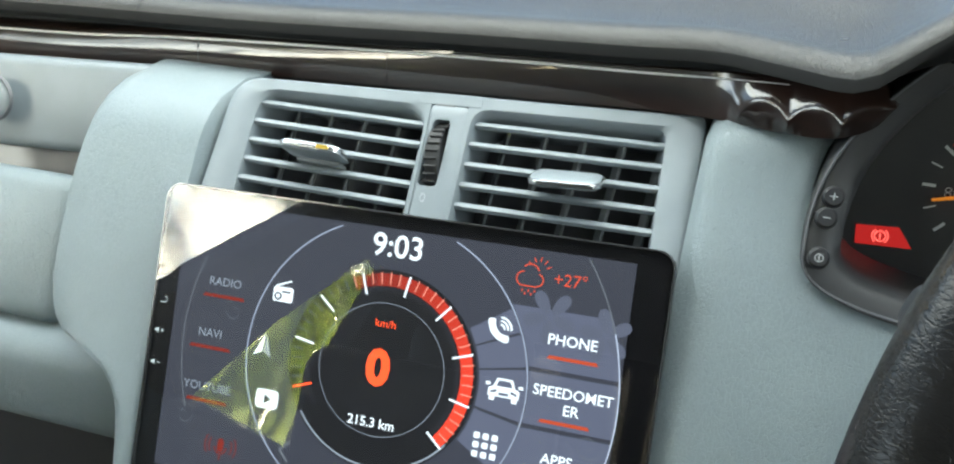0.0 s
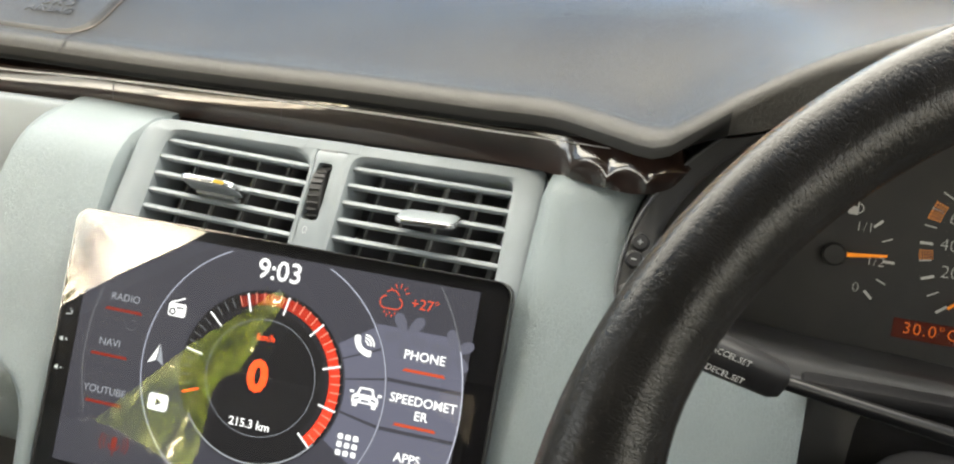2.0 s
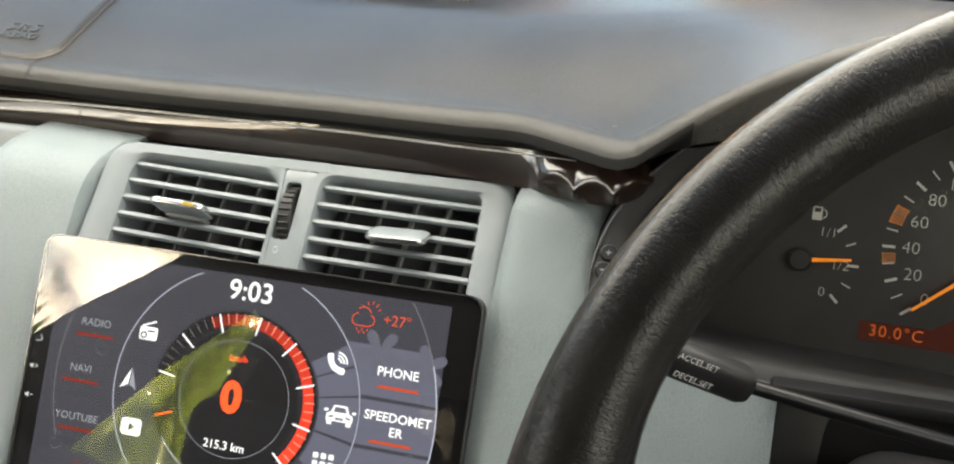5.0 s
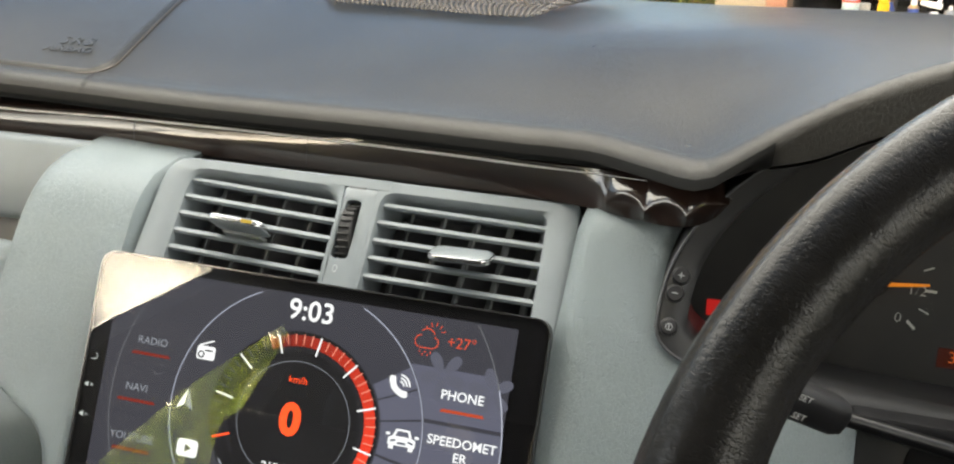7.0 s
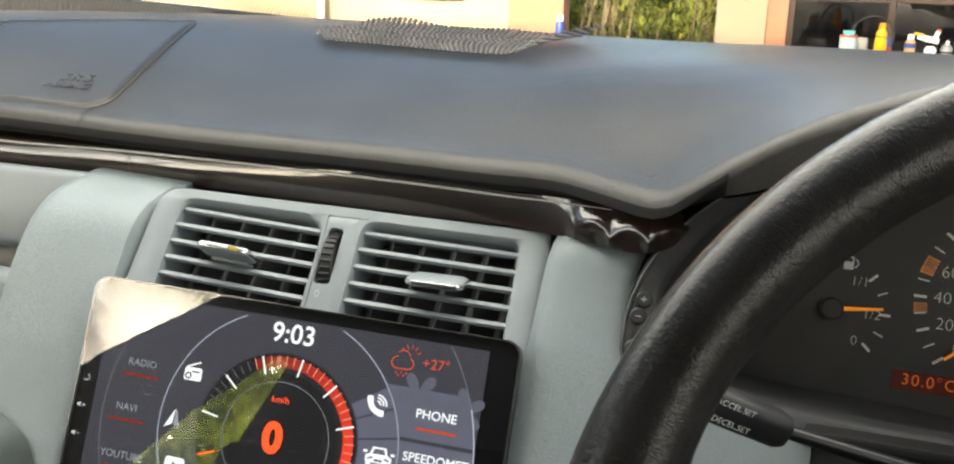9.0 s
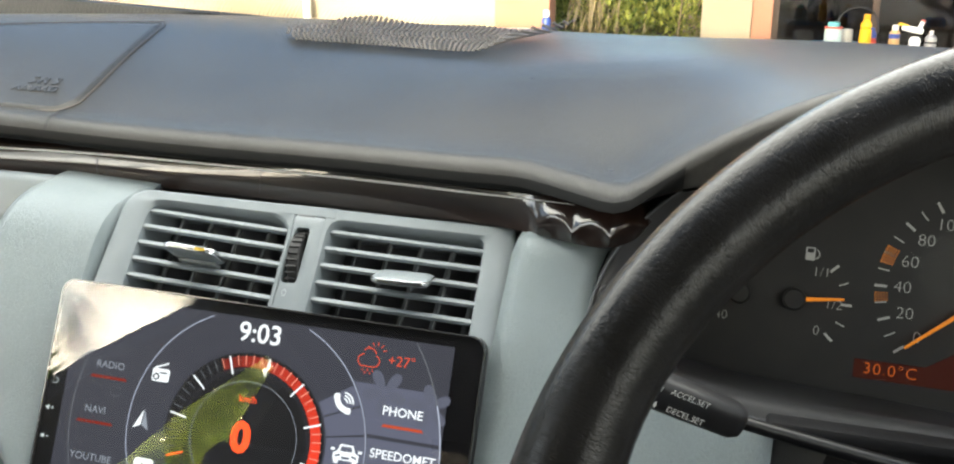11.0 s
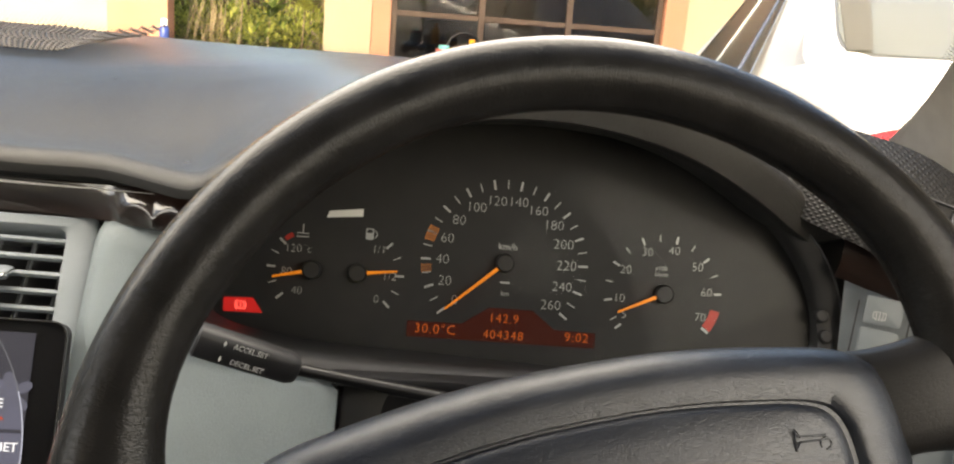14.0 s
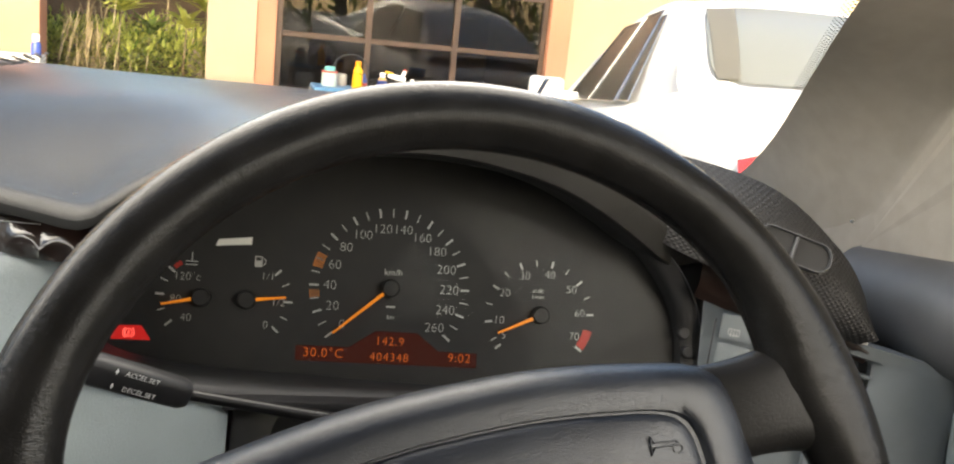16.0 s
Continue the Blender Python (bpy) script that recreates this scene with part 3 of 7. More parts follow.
def opening(quad, outer, radii, bends):
    i0, i1 = corner_round(quad, radii), corner_round(outer, bends)
    cx, cy = sum(p[0] for p in i0) / len(i0), sum(p[1] for p in i0) / len(i0)
    small = [(x + (cx - x) * 0.03, y + (cy - y) * 0.04) for x, y in i0]
    rows = [[(x, y, -0.03) for x, y in i1], [(x, y, -0.0015) for x, y in i1], [(x + (a - x) * 0.15, y + (b - y) * 0.15, 0) for (x, y), (a, b) in zip(i1, i0)],
            [(x + (a - x) * 0.8, y + (b - y) * 0.8, 0) for (x, y), (a, b) in zip(i1, i0)], [(x, y, -0.0018) for x, y in i0], [(x, y, -0.008) for x, y in small], [(x, y, -0.04) for x, y in small]]
    return grid(rows, close_u=True)


part("frame", opening(L_OP, [(-0.1145, 0.0145), (-0.0042, 0.0145), (-0.0052, -0.075), (-0.1235, -0.075)], (0.013, 0.015, 0.004, 0.004), (0.016, 0.0006, 0.0006, 0.004)), GREY_PLASTIC, vent, m=VENT)
part("frame", opening(R_OP, [(0.0142, 0.0145), (0.1275, 0.0145), (0.1245, -0.075), (0.0125, -0.075)], (0.011, 0.005, 0.004, 0.004), (0.0006, 0.004, 0.004, 0.0006)), GREY_PLASTIC, vent, m=VENT)
part("bridge", box(0.0330, 0.0062, 0.03, 0.0004, 1, (0.0050, 0.0112, -0.01485)), GREY_PLASTIC, vent, m=VENT)
# middle bar with a slot for the thumbwheel
slot_out = corner_round([(-0.0046, 0.0085), (0.0150, 0.0085), (0.0133, -0.075), (-0.0056, -0.075)], 0.003)
slot_in = corner_round([(-0.0015, 0.0005), (0.0075, 0.0005), (0.0060, -0.0335), (-0.0040, -0.0335)], 0.0028)
part("middle_bar", grid([[(x, y, -0.02) for x, y in slot_out], [(x, y, -0.0006) for x, y in slot_out], [(x + (a - x) * 0.25, y + (b - y) * 0.25, 0.0006) for (x, y), (a, b) in zip(slot_out, slot_in)], [(x + (a - x) * 0.6, y + (b - y) * 0.6, 0.0016) for (x, y), (a, b) in zip(slot_out, slot_in)],
                          [(x, y, 0.0010) for x, y in slot_in], [(x, y, -0.01) for x, y in slot_in]], close_u=True), GREY_PLASTIC, vent, m=VENT)
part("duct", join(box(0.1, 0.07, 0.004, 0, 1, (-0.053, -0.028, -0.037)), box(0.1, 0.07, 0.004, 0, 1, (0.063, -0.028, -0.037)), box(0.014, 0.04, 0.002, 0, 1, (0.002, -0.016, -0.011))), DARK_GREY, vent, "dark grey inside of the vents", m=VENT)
whl = part("thumbwheel", spin([(0, -0.0036), (0.0175, -0.0036), (0.0182, -0.003), (0.0182, 0.003), (0.0175, 0.0036), (0, 0.0036)], 40), RUBBER, vent, "black ribbed thumbwheel",
           m=VENT @ Matrix.Translation((0.0018, -0.0165, -0.0135)) @ pose(0, 0, 0, 0, 90, 4))
for k in range(11):
    a = radians(-60 + 12 * k)
    part("rib", box(0.0066, 0.0011, 0.0016, 0.0004, 1), RUBBER, whl, m=VENT @ Matrix.Translation((0.0018 + 0.0012 * math.sin(a), -0.0165 + 0.0185 * math.sin(a), -0.0135 + 0.0185 * math.cos(a))) @ pose(0, 0, 0, -math.degrees(a), 0, 4))
part("mark", arc_band(0.0013, 0.0017, 0, 360, 16), mat("pale_print", (0.3, 0.31, 0.32), 0.6), vent, "small pale ring mark", m=VENT @ Matrix.Translation((0.001, -0.0398, 0.0028)) @ Matrix.Diagonal((0.8, 1.25, 1, 1)))
part("mark", bar(0.010, 0.0010, 0, (0, 0)), DARK_GREY, vent, m=VENT @ Matrix.Translation((0.004, 0.0072, 0.0027)))


# darker copy of the vent grey, with the shade of the recess in its colour
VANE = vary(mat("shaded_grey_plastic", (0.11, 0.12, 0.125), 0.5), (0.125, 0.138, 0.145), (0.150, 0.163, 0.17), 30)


def slat_mesh(w):
    """A thin blade with a rounded front edge, tilted a little."""
    sec = [(-0.016, 0.0007), (-0.004, 0.0019), (-0.0020, 0.0018), (-0.0006, 0.0011), (0, 0), (-0.0006, -0.0011), (-0.0020, -0.0018), (-0.004, -0.0019), (-0.016, -0.0007)]
    rows = [[(x, v, z) for z, v in sec] for x in (-w / 2, 0, w / 2)]
    bm = grid(rows, close_u=True)
    return bm


for op, y_first, lean in ((L_OP, -0.0004, -2.3), (R_OP, -0.0004, -1.0)):
    for k in range(7):
        y = y_first - 0.0103 * k
        u = (0.0065 - y) / 0.0685
        x0, x1 = op[0][0] + (op[3][0] - op[0][0]) * u, op[1][0] + (op[2][0] - op[1][0]) * u
        part("slat", slat_mesh(x1 - x0 + 0.001), GREY_PLASTIC, vent, m=VENT @ Matrix.Translation(((x0 + x1) / 2, y, -0.0022)) @ pose(0, 0, 0, 14, 0, lean))
    for k in range(5):
        x = op[0][0] + 0.008 + 0.0195 * k
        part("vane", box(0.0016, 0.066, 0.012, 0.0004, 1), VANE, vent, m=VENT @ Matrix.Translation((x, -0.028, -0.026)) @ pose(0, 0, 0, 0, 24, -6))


def tab(cx, cy, w, lean, tilt, patch=False):
    """A steering tab: a flat slab, slightly domed, whose front edge is one bright chrome band."""
    tm = VENT @ Matrix.Translation((cx, cy, 0)) @ pose(0, 0, 0, -tilt, 0, lean)

    def outline(inset, y):
        return [(x, y, z + 0.004) for x, z in rrect(w - 2 * inset, 0.021 - 2 * inset, 0.0055 - inset * 0.6, 6)]
    rows = [outline(i, y) for i, y in ((0.0080, -0.0031), (0.0045, -0.0029), (0.0016, -0.0022), (0.0005, -0.0015), (0.0005, 0.0015), (0.0016, 0.0022), (0.0045, 0.0029), (0.0080, 0.0031))]
    bm = grid(rows, close_u=True)
    bm.verts.ensure_lookup_table()
    n = len(rows[0])
    bm.faces.new([bm.verts[k] for k in range(n)][::-1])
    bm.faces.new([bm.verts[-n + k] for k in range(n)])
    t = part("tab", bm, GREY_PLASTIC, vent, "grey steering tab with a chrome band", m=tm, angle=60)
    part("chrome_band", grid([outline(i, y) for i, y in ((0.0006, -0.0015), (-0.0002, -0.0011), (-0.0004, 0.0), (-0.0002, 0.0011), (0.0006, 0.0015))], close_u=True), CHROME, t, "bright chrome band", m=tm)
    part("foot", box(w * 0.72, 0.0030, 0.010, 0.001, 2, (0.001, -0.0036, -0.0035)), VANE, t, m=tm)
    if patch:
        # small yellow plate near the right end of the chrome band
        part("yellow_patch", plate(rrect(0.0065, 0.0020, 0.0007, 4), 0.0003), mat("yellow_metal", (0.55, 0.38, 0.06), 0.3, 0.8), t, "small yellow metal patch on the chrome band", m=tm @ Matrix.Translation((w / 2 - 0.0085, 0.0, 0.0151)))


tab(-0.0585, -0.0235, 0.0335, -2.5, 1, True)
tab(0.0690, -0.0215, 0.0335, 1.0, -29)

# ---- head unit ----
UNIT = plane_frame((0.0008, 0.417, 0.8895), 0.43, 0.9)
UW, UH = 0.2500, 0.1535
unit = thing("head_unit", (0.0, 0.40, 0.82), "large black touchscreen head unit, switched on, with a glossy glass front", "touchscreen")
part("housing", plate(rrect(UW, UH, 0.008, 8, 0, -UH / 2), 0.010, 0.0015, 3), BLACK, unit, "slim black housing", m=UNIT @ Matrix.Translation((0, 0, -0.0012)))
part("bracket", box(0.16, 0.09, 0.05, 0.003, 2, (0, -0.085, -0.030)), BLACK, unit, m=UNIT)
FACE = mat("black_screen_base", (0.004, 0.004, 0.005), 0.5, spec=0.1)
part("bezel", plate(rrect(UW - 0.002, UH - 0.002, 0.0075, 8, 0, -UH / 2), 0.0006), FACE, unit, m=UNIT @ Matrix.Translation((0, 0, -0.0006)))
pane = part("glass", plate(rrect(UW - 0.0012, UH - 0.0012, 0.0077, 8, 0, -UH / 2), 0), SCREEN_GLASS, unit, "clear glossy front glass", m=UNIT @ Matrix.Translation((0, 0, 0.0012)))
pane.visible_shadow = False
part("rim", frame_ring(rrect(UW + 0.0006, UH + 0.0006, 0.0083, 8, 0, -UH / 2), rrect(UW - 0.0012, UH - 0.0012, 0.0077, 8, 0, -UH / 2), 0.003, 0.0004), mat("polished_dark_edge", (0.13, 0.13, 0.135), 0.2, 0.8), unit, "polished edge", m=UNIT @ Matrix.Translation((0, 0, 0.0013)))

UI_WHITE = lit("screen_white", (0.85, 0.9, 1.0), 0.52)
UI_PALE = lit("screen_pale", (0.52, 0.58, 0.72), 0.24)
UI_LINE = lit("screen_line", (0.45, 0.5, 0.68), 0.34)
UI_DIM = lit("screen_dim", (0.55, 0.6, 0.72), 0.12)
UI_RED = lit("screen_red", (1.0, 0.085, 0.02), 0.65)
UI_DIMRED = lit("screen_dim_red", (1.0, 0.07, 0.03), 0.10)
UI_BLACK = lit("screen_black", (0.02, 0.02, 0.03), 0.12)
UI_CELL = lit("screen_cell", (0.19, 0.205, 0.32), 0.25)
UI_CELL2 = lit("screen_cell_dark", (0.12, 0.125, 0.18), 0.16)
UI_FLOWER = lit("screen_flower", (0.26, 0.28, 0.42), 0.17)
GA = (-0.0008, -0.0725)   # middle of the dial
disp = part("display", poly([(-0.1130, -0.007), (0.1090, -0.007), (0.1090, -0.139), (-0.1130, -0.139)]), lit("screen_ground", (0.11, 0.115, 0.17), 0.16), unit, "lit display with a dial and menu", m=UNIT @ Matrix.Translation((0, 0, 0.0001)))


def ui(bm, material, level, name="icon", at=None, label=""):
    m = UNIT @ Matrix.Translation((at[0] if at else 0, at[1] if at else 0, 0.0001 + 0.00006 * level))
    return part(name, bm, material, disp, label, m=m, smooth=False, normals=False)


# menu cells between the arcs
def cell(r0, r1, a0, a1, material, level=1):
    ui(arc_band(r0, r1, a0, a1, 20, 0, *GA), material, level, "menu_cell")


for lo, hi in ((24, 33.2), (11, 23), (-9.5, 10), (-31, -11)):
    cell(0.0475, 0.0690, lo, hi, UI_CELL)
    cell(0.0475, 0.0690, 180 - hi, 180 - lo, UI_CELL2)
for y0, y1, mt in ((-0.0585, -0.0325, UI_CELL), (-0.0838, -0.0605, UI_CELL), (-0.109, -0.0858, UI_CELL), (-0.131, -0.111, UI_CELL2)):
    for sgn in (1, -1):
        pts_in, pts_out = [], []
        for i in range(9):
            y = y0 + (y1 - y0) * i / 8 - GA[1]
            pts_in.append((GA[0] + sgn * math.sqrt(max(0.0, 0.0702 ** 2 - y * y)), y + GA[1]))
            pts_out.append((GA[0] + sgn * math.sqrt(max(0.0, 0.1120 ** 2 - y * y)) * (0.985 if sgn > 0 else 0.96), y + GA[1]))
        ui(poly(pts_in + pts_out[::-1]), mt if sgn > 0 else UI_CELL2, 1, "menu_cell")
# arcs
ui(arc_band(0.0692, 0.0699, -58, 66, 48, 0, *GA), UI_LINE, 3, "arc")
ui(arc_band(0.0692, 0.0699, 114, 238, 48, 0, *GA), UI_LINE, 3, "arc")
ui(arc_band(0.1098, 0.1104, -34, 18, 30, 0, *GA), lit("screen_arc", (0.62, 0.68, 0.9), 0.36), 3, "arc")
ui(arc_band(0.1098, 0.1103, 18, 36, 14, 0, *GA), UI_DIM, 3, "arc")
ui(arc_band(0.1050, 0.1054, 150, 200, 30, 0, *GA), UI_DIM, 3, "arc")
ui(disc(0.0465, 64, 0, *GA), UI_BLACK, 4, "dial_ground")
ui(arc_band(0.0448, 0.0457, 215, 322, 50, 0, *GA), UI_PALE, 5, "dial_ring")
ui(arc_band(0.0308, 0.0311, 0, 360, 72, 0, *GA), UI_PALE, 6, "dial_ring")
for k in range(10):
    ui(arc_band(0.0388, 0.0446, 116 - 15.8 * (k + 1), 116 - 15.8 * k, 8, 0, *GA), lit("screen_red_band", (0.95, 0.055, 0.025), 0.09 + 0.042 * k), 5, "dial_band")
ui(arc_band(0.036, 0.0385, -42, 215, 60, 0, *GA), lit("screen_shadow", (0.05, 0.05, 0.07), 0.12), 5, "dial_band")
for k in range(41):
    a = 200 - 6.05 * k
    c, s = math.cos(radians(a)), math.sin(radians(a))
    big = k % 5 == 0
    r = 0.0405 if big else 0.0425
    mt = UI_RED if k == 0 else (UI_WHITE if big else (lit("screen_tick_red", (1.0, 0.36, 0.28), 0.42) if k > 13 and "screen_tick_red" not in bpy.data.materials else bpy.data.materials.get("screen_tick_red") if k > 13 else UI_DIM))
    ui(bar(0.0100 if big else 0.0055, 0.0010 if big else 0.0005, 0, (GA[0] + r * c, GA[1] + r * s), a), mt, 7, "tick")
for k in range(5):
    for j in range(6 + k % 2):
        if (k + j) % 3:
            ui(arc_band(0.0019, 0.0021, 0, 360, 6, 0, GA[0] - 0.012 + 0.004 * j - 0.002 * (k % 2), GA[1] - 0.010 - 0.0035 * k), UI_BLACK if 0 else lit("screen_mesh", (0.12, 0.12, 0.14), 0.1) if "screen_mesh" not in bpy.data.materials else bpy.data.materials["screen_mesh"], 5, "hexagon")


def say(text, size, x, y, material, bold=0.0, level=8, spacing=1.0):
    ui(letters(text, size, 0, bold=bold, spacing=spacing), material, level, "writing", (x, y))


say("9:03", 0.0150, -0.0002, -0.0155, UI_WHITE, 0.0002)
say("0", 0.0225, -0.0022, -0.0725, UI_RED, 0.0010)
say("km/h", 0.0052, -0.0012, -0.0512, UI_RED)
say("215.3 km", 0.0063, -0.0020, -0.0975, UI_WHITE, 0.0001)
UI_SOFT = lit("screen_soft_red", (1.0, 0.11, 0.05), 0.30)
UI_LINE_RED = lit("screen_underline", (1.0, 0.13, 0.05), 0.22)
say("+27°", 0.0078, 0.0815, -0.0190, UI_SOFT)
say("PHONE", 0.0067, 0.0860, -0.0452, UI_WHITE, 0.0001)
say("SPEEDOMET", 0.0066, 0.0893, -0.0680, UI_WHITE, 0.0001)
say("ER", 0.0066, 0.0893, -0.0752, UI_WHITE, 0.0001)
say("APPS", 0.0066, 0.0860, -0.0975, UI_WHITE, 0.0001)
say("RADIO", 0.0058, -0.0865, -0.0450, UI_PALE)
say("NAVI", 0.0058, -0.0912, -0.0705, UI_PALE)
say("YOUTUBE", 0.0058, -0.0890, -0.0968, UI_PALE)
say("Music Player", 0.0062, 0.0015, -0.1253, UI_WHITE)
for x, y, mt in ((0.0870, -0.0530, UI_LINE_RED), (0.0870, -0.0812, UI_LINE_RED), (0.087, -0.1035, UI_LINE_RED), (-0.0865, -0.0520, UI_DIMRED), (-0.0905, -0.0775, UI_DIMRED), (-0.0885, -0.1035, UI_DIMRED)):
    ui(poly([(-0.0115, -0.0007), (0.0115, -0.0007), (0.0105, 0.0009), (-0.0105, 0.0009)]), mt, 6, "underline", (x, y))

# icons
WH = UI_WHITE
# radio
ui(poly(rrect(0.0105, 0.0072, 0.0012, 3)), WH, 7, "icon", (-0.0550, -0.0458))
ui(bar(0.0085, 0.0009, 0, (0, 0), 22), WH, 7, "icon", (-0.0552, -0.0405))
ui(arc_band(0.0011, 0.0020, 0, 360, 14), UI_CELL2, 8, "icon", (-0.0576, -0.0468))
ui(bar(0.0045, 0.0009), UI_CELL2, 8, "icon", (-0.0535, -0.0445))
# arrow
ui(poly([(0.0006, 0.0062), (-0.0050, -0.0050), (-0.0003, -0.0026)]), WH, 7, "icon", (-0.0618, -0.0718))
ui(poly([(0.0012, 0.0062), (0.0003, -0.0026), (0.0048, -0.0052)]), UI_PALE, 7, "icon", (-0.0618, -0.0718))
# play
ui(poly(rrect(0.0120, 0.0092, 0.0022, 4)), WH, 7, "icon", (-0.0562, -0.0965))
ui(poly([(-0.0014, 0.0022), (-0.0014, -0.0022), (0.0024, 0)]), UI_CELL2, 8, "icon", (-0.0562, -0.0965))
# handset
ui(arc_band(0.0050, 0.0082, 185, 265, 14, 0, 0.0032, 0.0032), WH, 7, "icon", (0.0525, -0.0450))
ui(poly(rrect(0.0034, 0.0036, 0.001, 3, -0.0036, 0.0032)), WH, 7, "icon", (0.0525, -0.0450))
ui(poly(rrect(0.0036, 0.0034, 0.001, 3, 0.0032, -0.0036)), WH, 7, "icon", (0.0525, -0.0450))
for r in (0.0022, 0.0038, 0.0054):
    ui(arc_band(r - 0.0005, r + 0.0004, 0, 90, 10, 0, 0.0004, 0.0004), WH, 7, "icon", (0.0525, -0.0450))
# car seen from the front
ui(poly([(-0.0050, 0.0005), (-0.0036, 0.0042), (0.0036, 0.0042), (0.0050, 0.0005), (0.0072, -0.0006), (0.0072, -0.0042), (-0.0072, -0.0042), (-0.0072, -0.0006)]), WH, 7, "icon", (0.0585, -0.0702))
ui(poly([(-0.0036, 0.0006), (-0.0027, 0.0032), (0.0027, 0.0032), (0.0036, 0.0006)]), UI_CELL, 8, "icon", (0.0585, -0.0702))
for sx in (-1, 1):
    ui(bar(0.0030, 0.0010, 0, (0, 0), -18 * sx), UI_CELL, 8, "icon", (0.0585 + sx * 0.0046, -0.0721))
    ui(bar(0.0026, 0.0022), WH, 7, "icon", (0.0585 + sx * 0.0052, -0.0752))
    ui(bar(0.0022, 0.0014), WH, 7, "icon", (0.0585 + sx * 0.0076, -0.0690))
ui(bar(0.0046, 0.0012), UI_CELL, 8, "icon", (0.0585, -0.0730))
# nine squares
for i in range(3):
    for j in range(3):
        ui(poly(rrect(0.0029, 0.0029, 0.0007, 2)), WH, 7, "icon", (0.0490 + 0.0042 * i, -0.0930 - 0.0042 * j))
# weather
for r0, x, y, a0, a1 in ((0.0032, 0.0604, -0.0205, 90, 260), (0.0040, 0.0632, -0.0178, 20, 140), (0.0028, 0.0665, -0.0205, -90, 80)):
    ui(arc_band(r0 - 0.0003, r0 + 0.0003, a0, a1, 14), UI_SOFT, 7, "icon", (x, y))
ui(bar(0.007, 0.0006), UI_SOFT, 7, "icon", (0.0632, -0.0236))
for k in range(5):
    ui(bar(0.0022, 0.0005, 0, (0.0048 * math.cos(radians(20 + 32 * k)), 0.0048 * math.sin(radians(20 + 32 * k))), 20 + 32 * k), UI_SOFT, 7, "icon", (0.0668, -0.0160))
    ui(bar(0.0006, 0.0012), UI_SOFT, 7, "icon", (0.0604 + 0.0014 * k, -0.0256 - 0.0014 * (k % 2)))
# microphone
ui(poly(rrect(0.0034, 0.0066, 0.0016, 4)), UI_DIMRED, 7, "icon", (-0.0775, -0.1232))
ui(arc_band(0.0030, 0.0036, 180, 360, 14), UI_DIMRED, 7, "icon", (-0.0775, -0.1240))
ui(bar(0.0007, 0.003), UI_DIMRED, 7, "icon", (-0.0775, -0.1290))
for sx in (0, 180):
    for r in (0.0062, 0.0084):
        ui(arc_band(r - 0.0003, r + 0.0003, sx - 32, sx + 32, 10), UI_DIMRED, 7, "icon", (-0.0775, -0.1235))
for x, sgn in ((-0.0437, 1), (0.0415, -1)):
    ui(bar(0.0070, 0.0011, 0, (0, 0.0024), 45 * sgn), UI_DIM, 7, "chevron", (x, -0.1190))
    ui(bar(0.0070, 0.0011, 0, (0, -0.0024), -45 * sgn), UI_DIM, 7, "chevron", (x, -0.1190))


def flower(cx, cy, size, petals=5, turn=0.0):
    for k in range(petals):
        a = radians(turn + 360 / petals * k)
        pts = []
        for i in range(14):
            t = 2 * math.pi * i / 14
            u, v = 0.55 + 0.45 * math.cos(t), 0.27 * math.sin(t) * (0.6 + 0.5 * (0.5 + 0.5 * math.cos(t)))
            pts.append((cx + size * (u * math.cos(a) - v * math.sin(a)), cy + size * (u * math.sin(a) + v * math.cos(a))))
        ui(poly(pts), UI_FLOWER, 2, "flower")


def vine(cx, cy, r, turns, start, sgn=1):
    pts = [(cx + r * (1 - 0.8 * i / 30) * math.cos(start + sgn * turns * 6.28 * i / 30), cy + r * (1 - 0.8 * i / 30) * math.sin(start + sgn * turns * 6.28 * i / 30)) for i in range(31)]
    rows = [[(x, y, 0) for x, y in pts], [(x * 0.985 + cx * 0.015, y * 0.985 + cy * 0.015 + 0.0003, 0) for x, y in pts]]
    ui(grid(rows), UI_DIM, 2, "vine")


flower(0.0745, -0.0355, 0.0125, 5, -20)
flower(0.1000, -0.0400, 0.0120, 5, 30)
for cx, cy, r, tn, st, sg in ((0.074, -0.0665, 0.006, 1.2, 2.5, 1), (0.099, -0.0885, 0.007, 1.3, 0.4, -1), (0.077, -0.105, 0.007, 1.2, 1.5, 1), (0.097, -0.112, 0.005, 1.2, 3.0, -1),
                              (-0.080, -0.058, 0.006, 1.2, 1.0, 1), (-0.100, -0.112, 0.006, 1.2, 2.0, -1), (0.03, -0.1305, 0.005, 1.2, 0.6, 1), (-0.03, -0.1305, 0.005, 1.1, 2.6, -1)):
    vine(cx, cy, r, tn, st, sg)
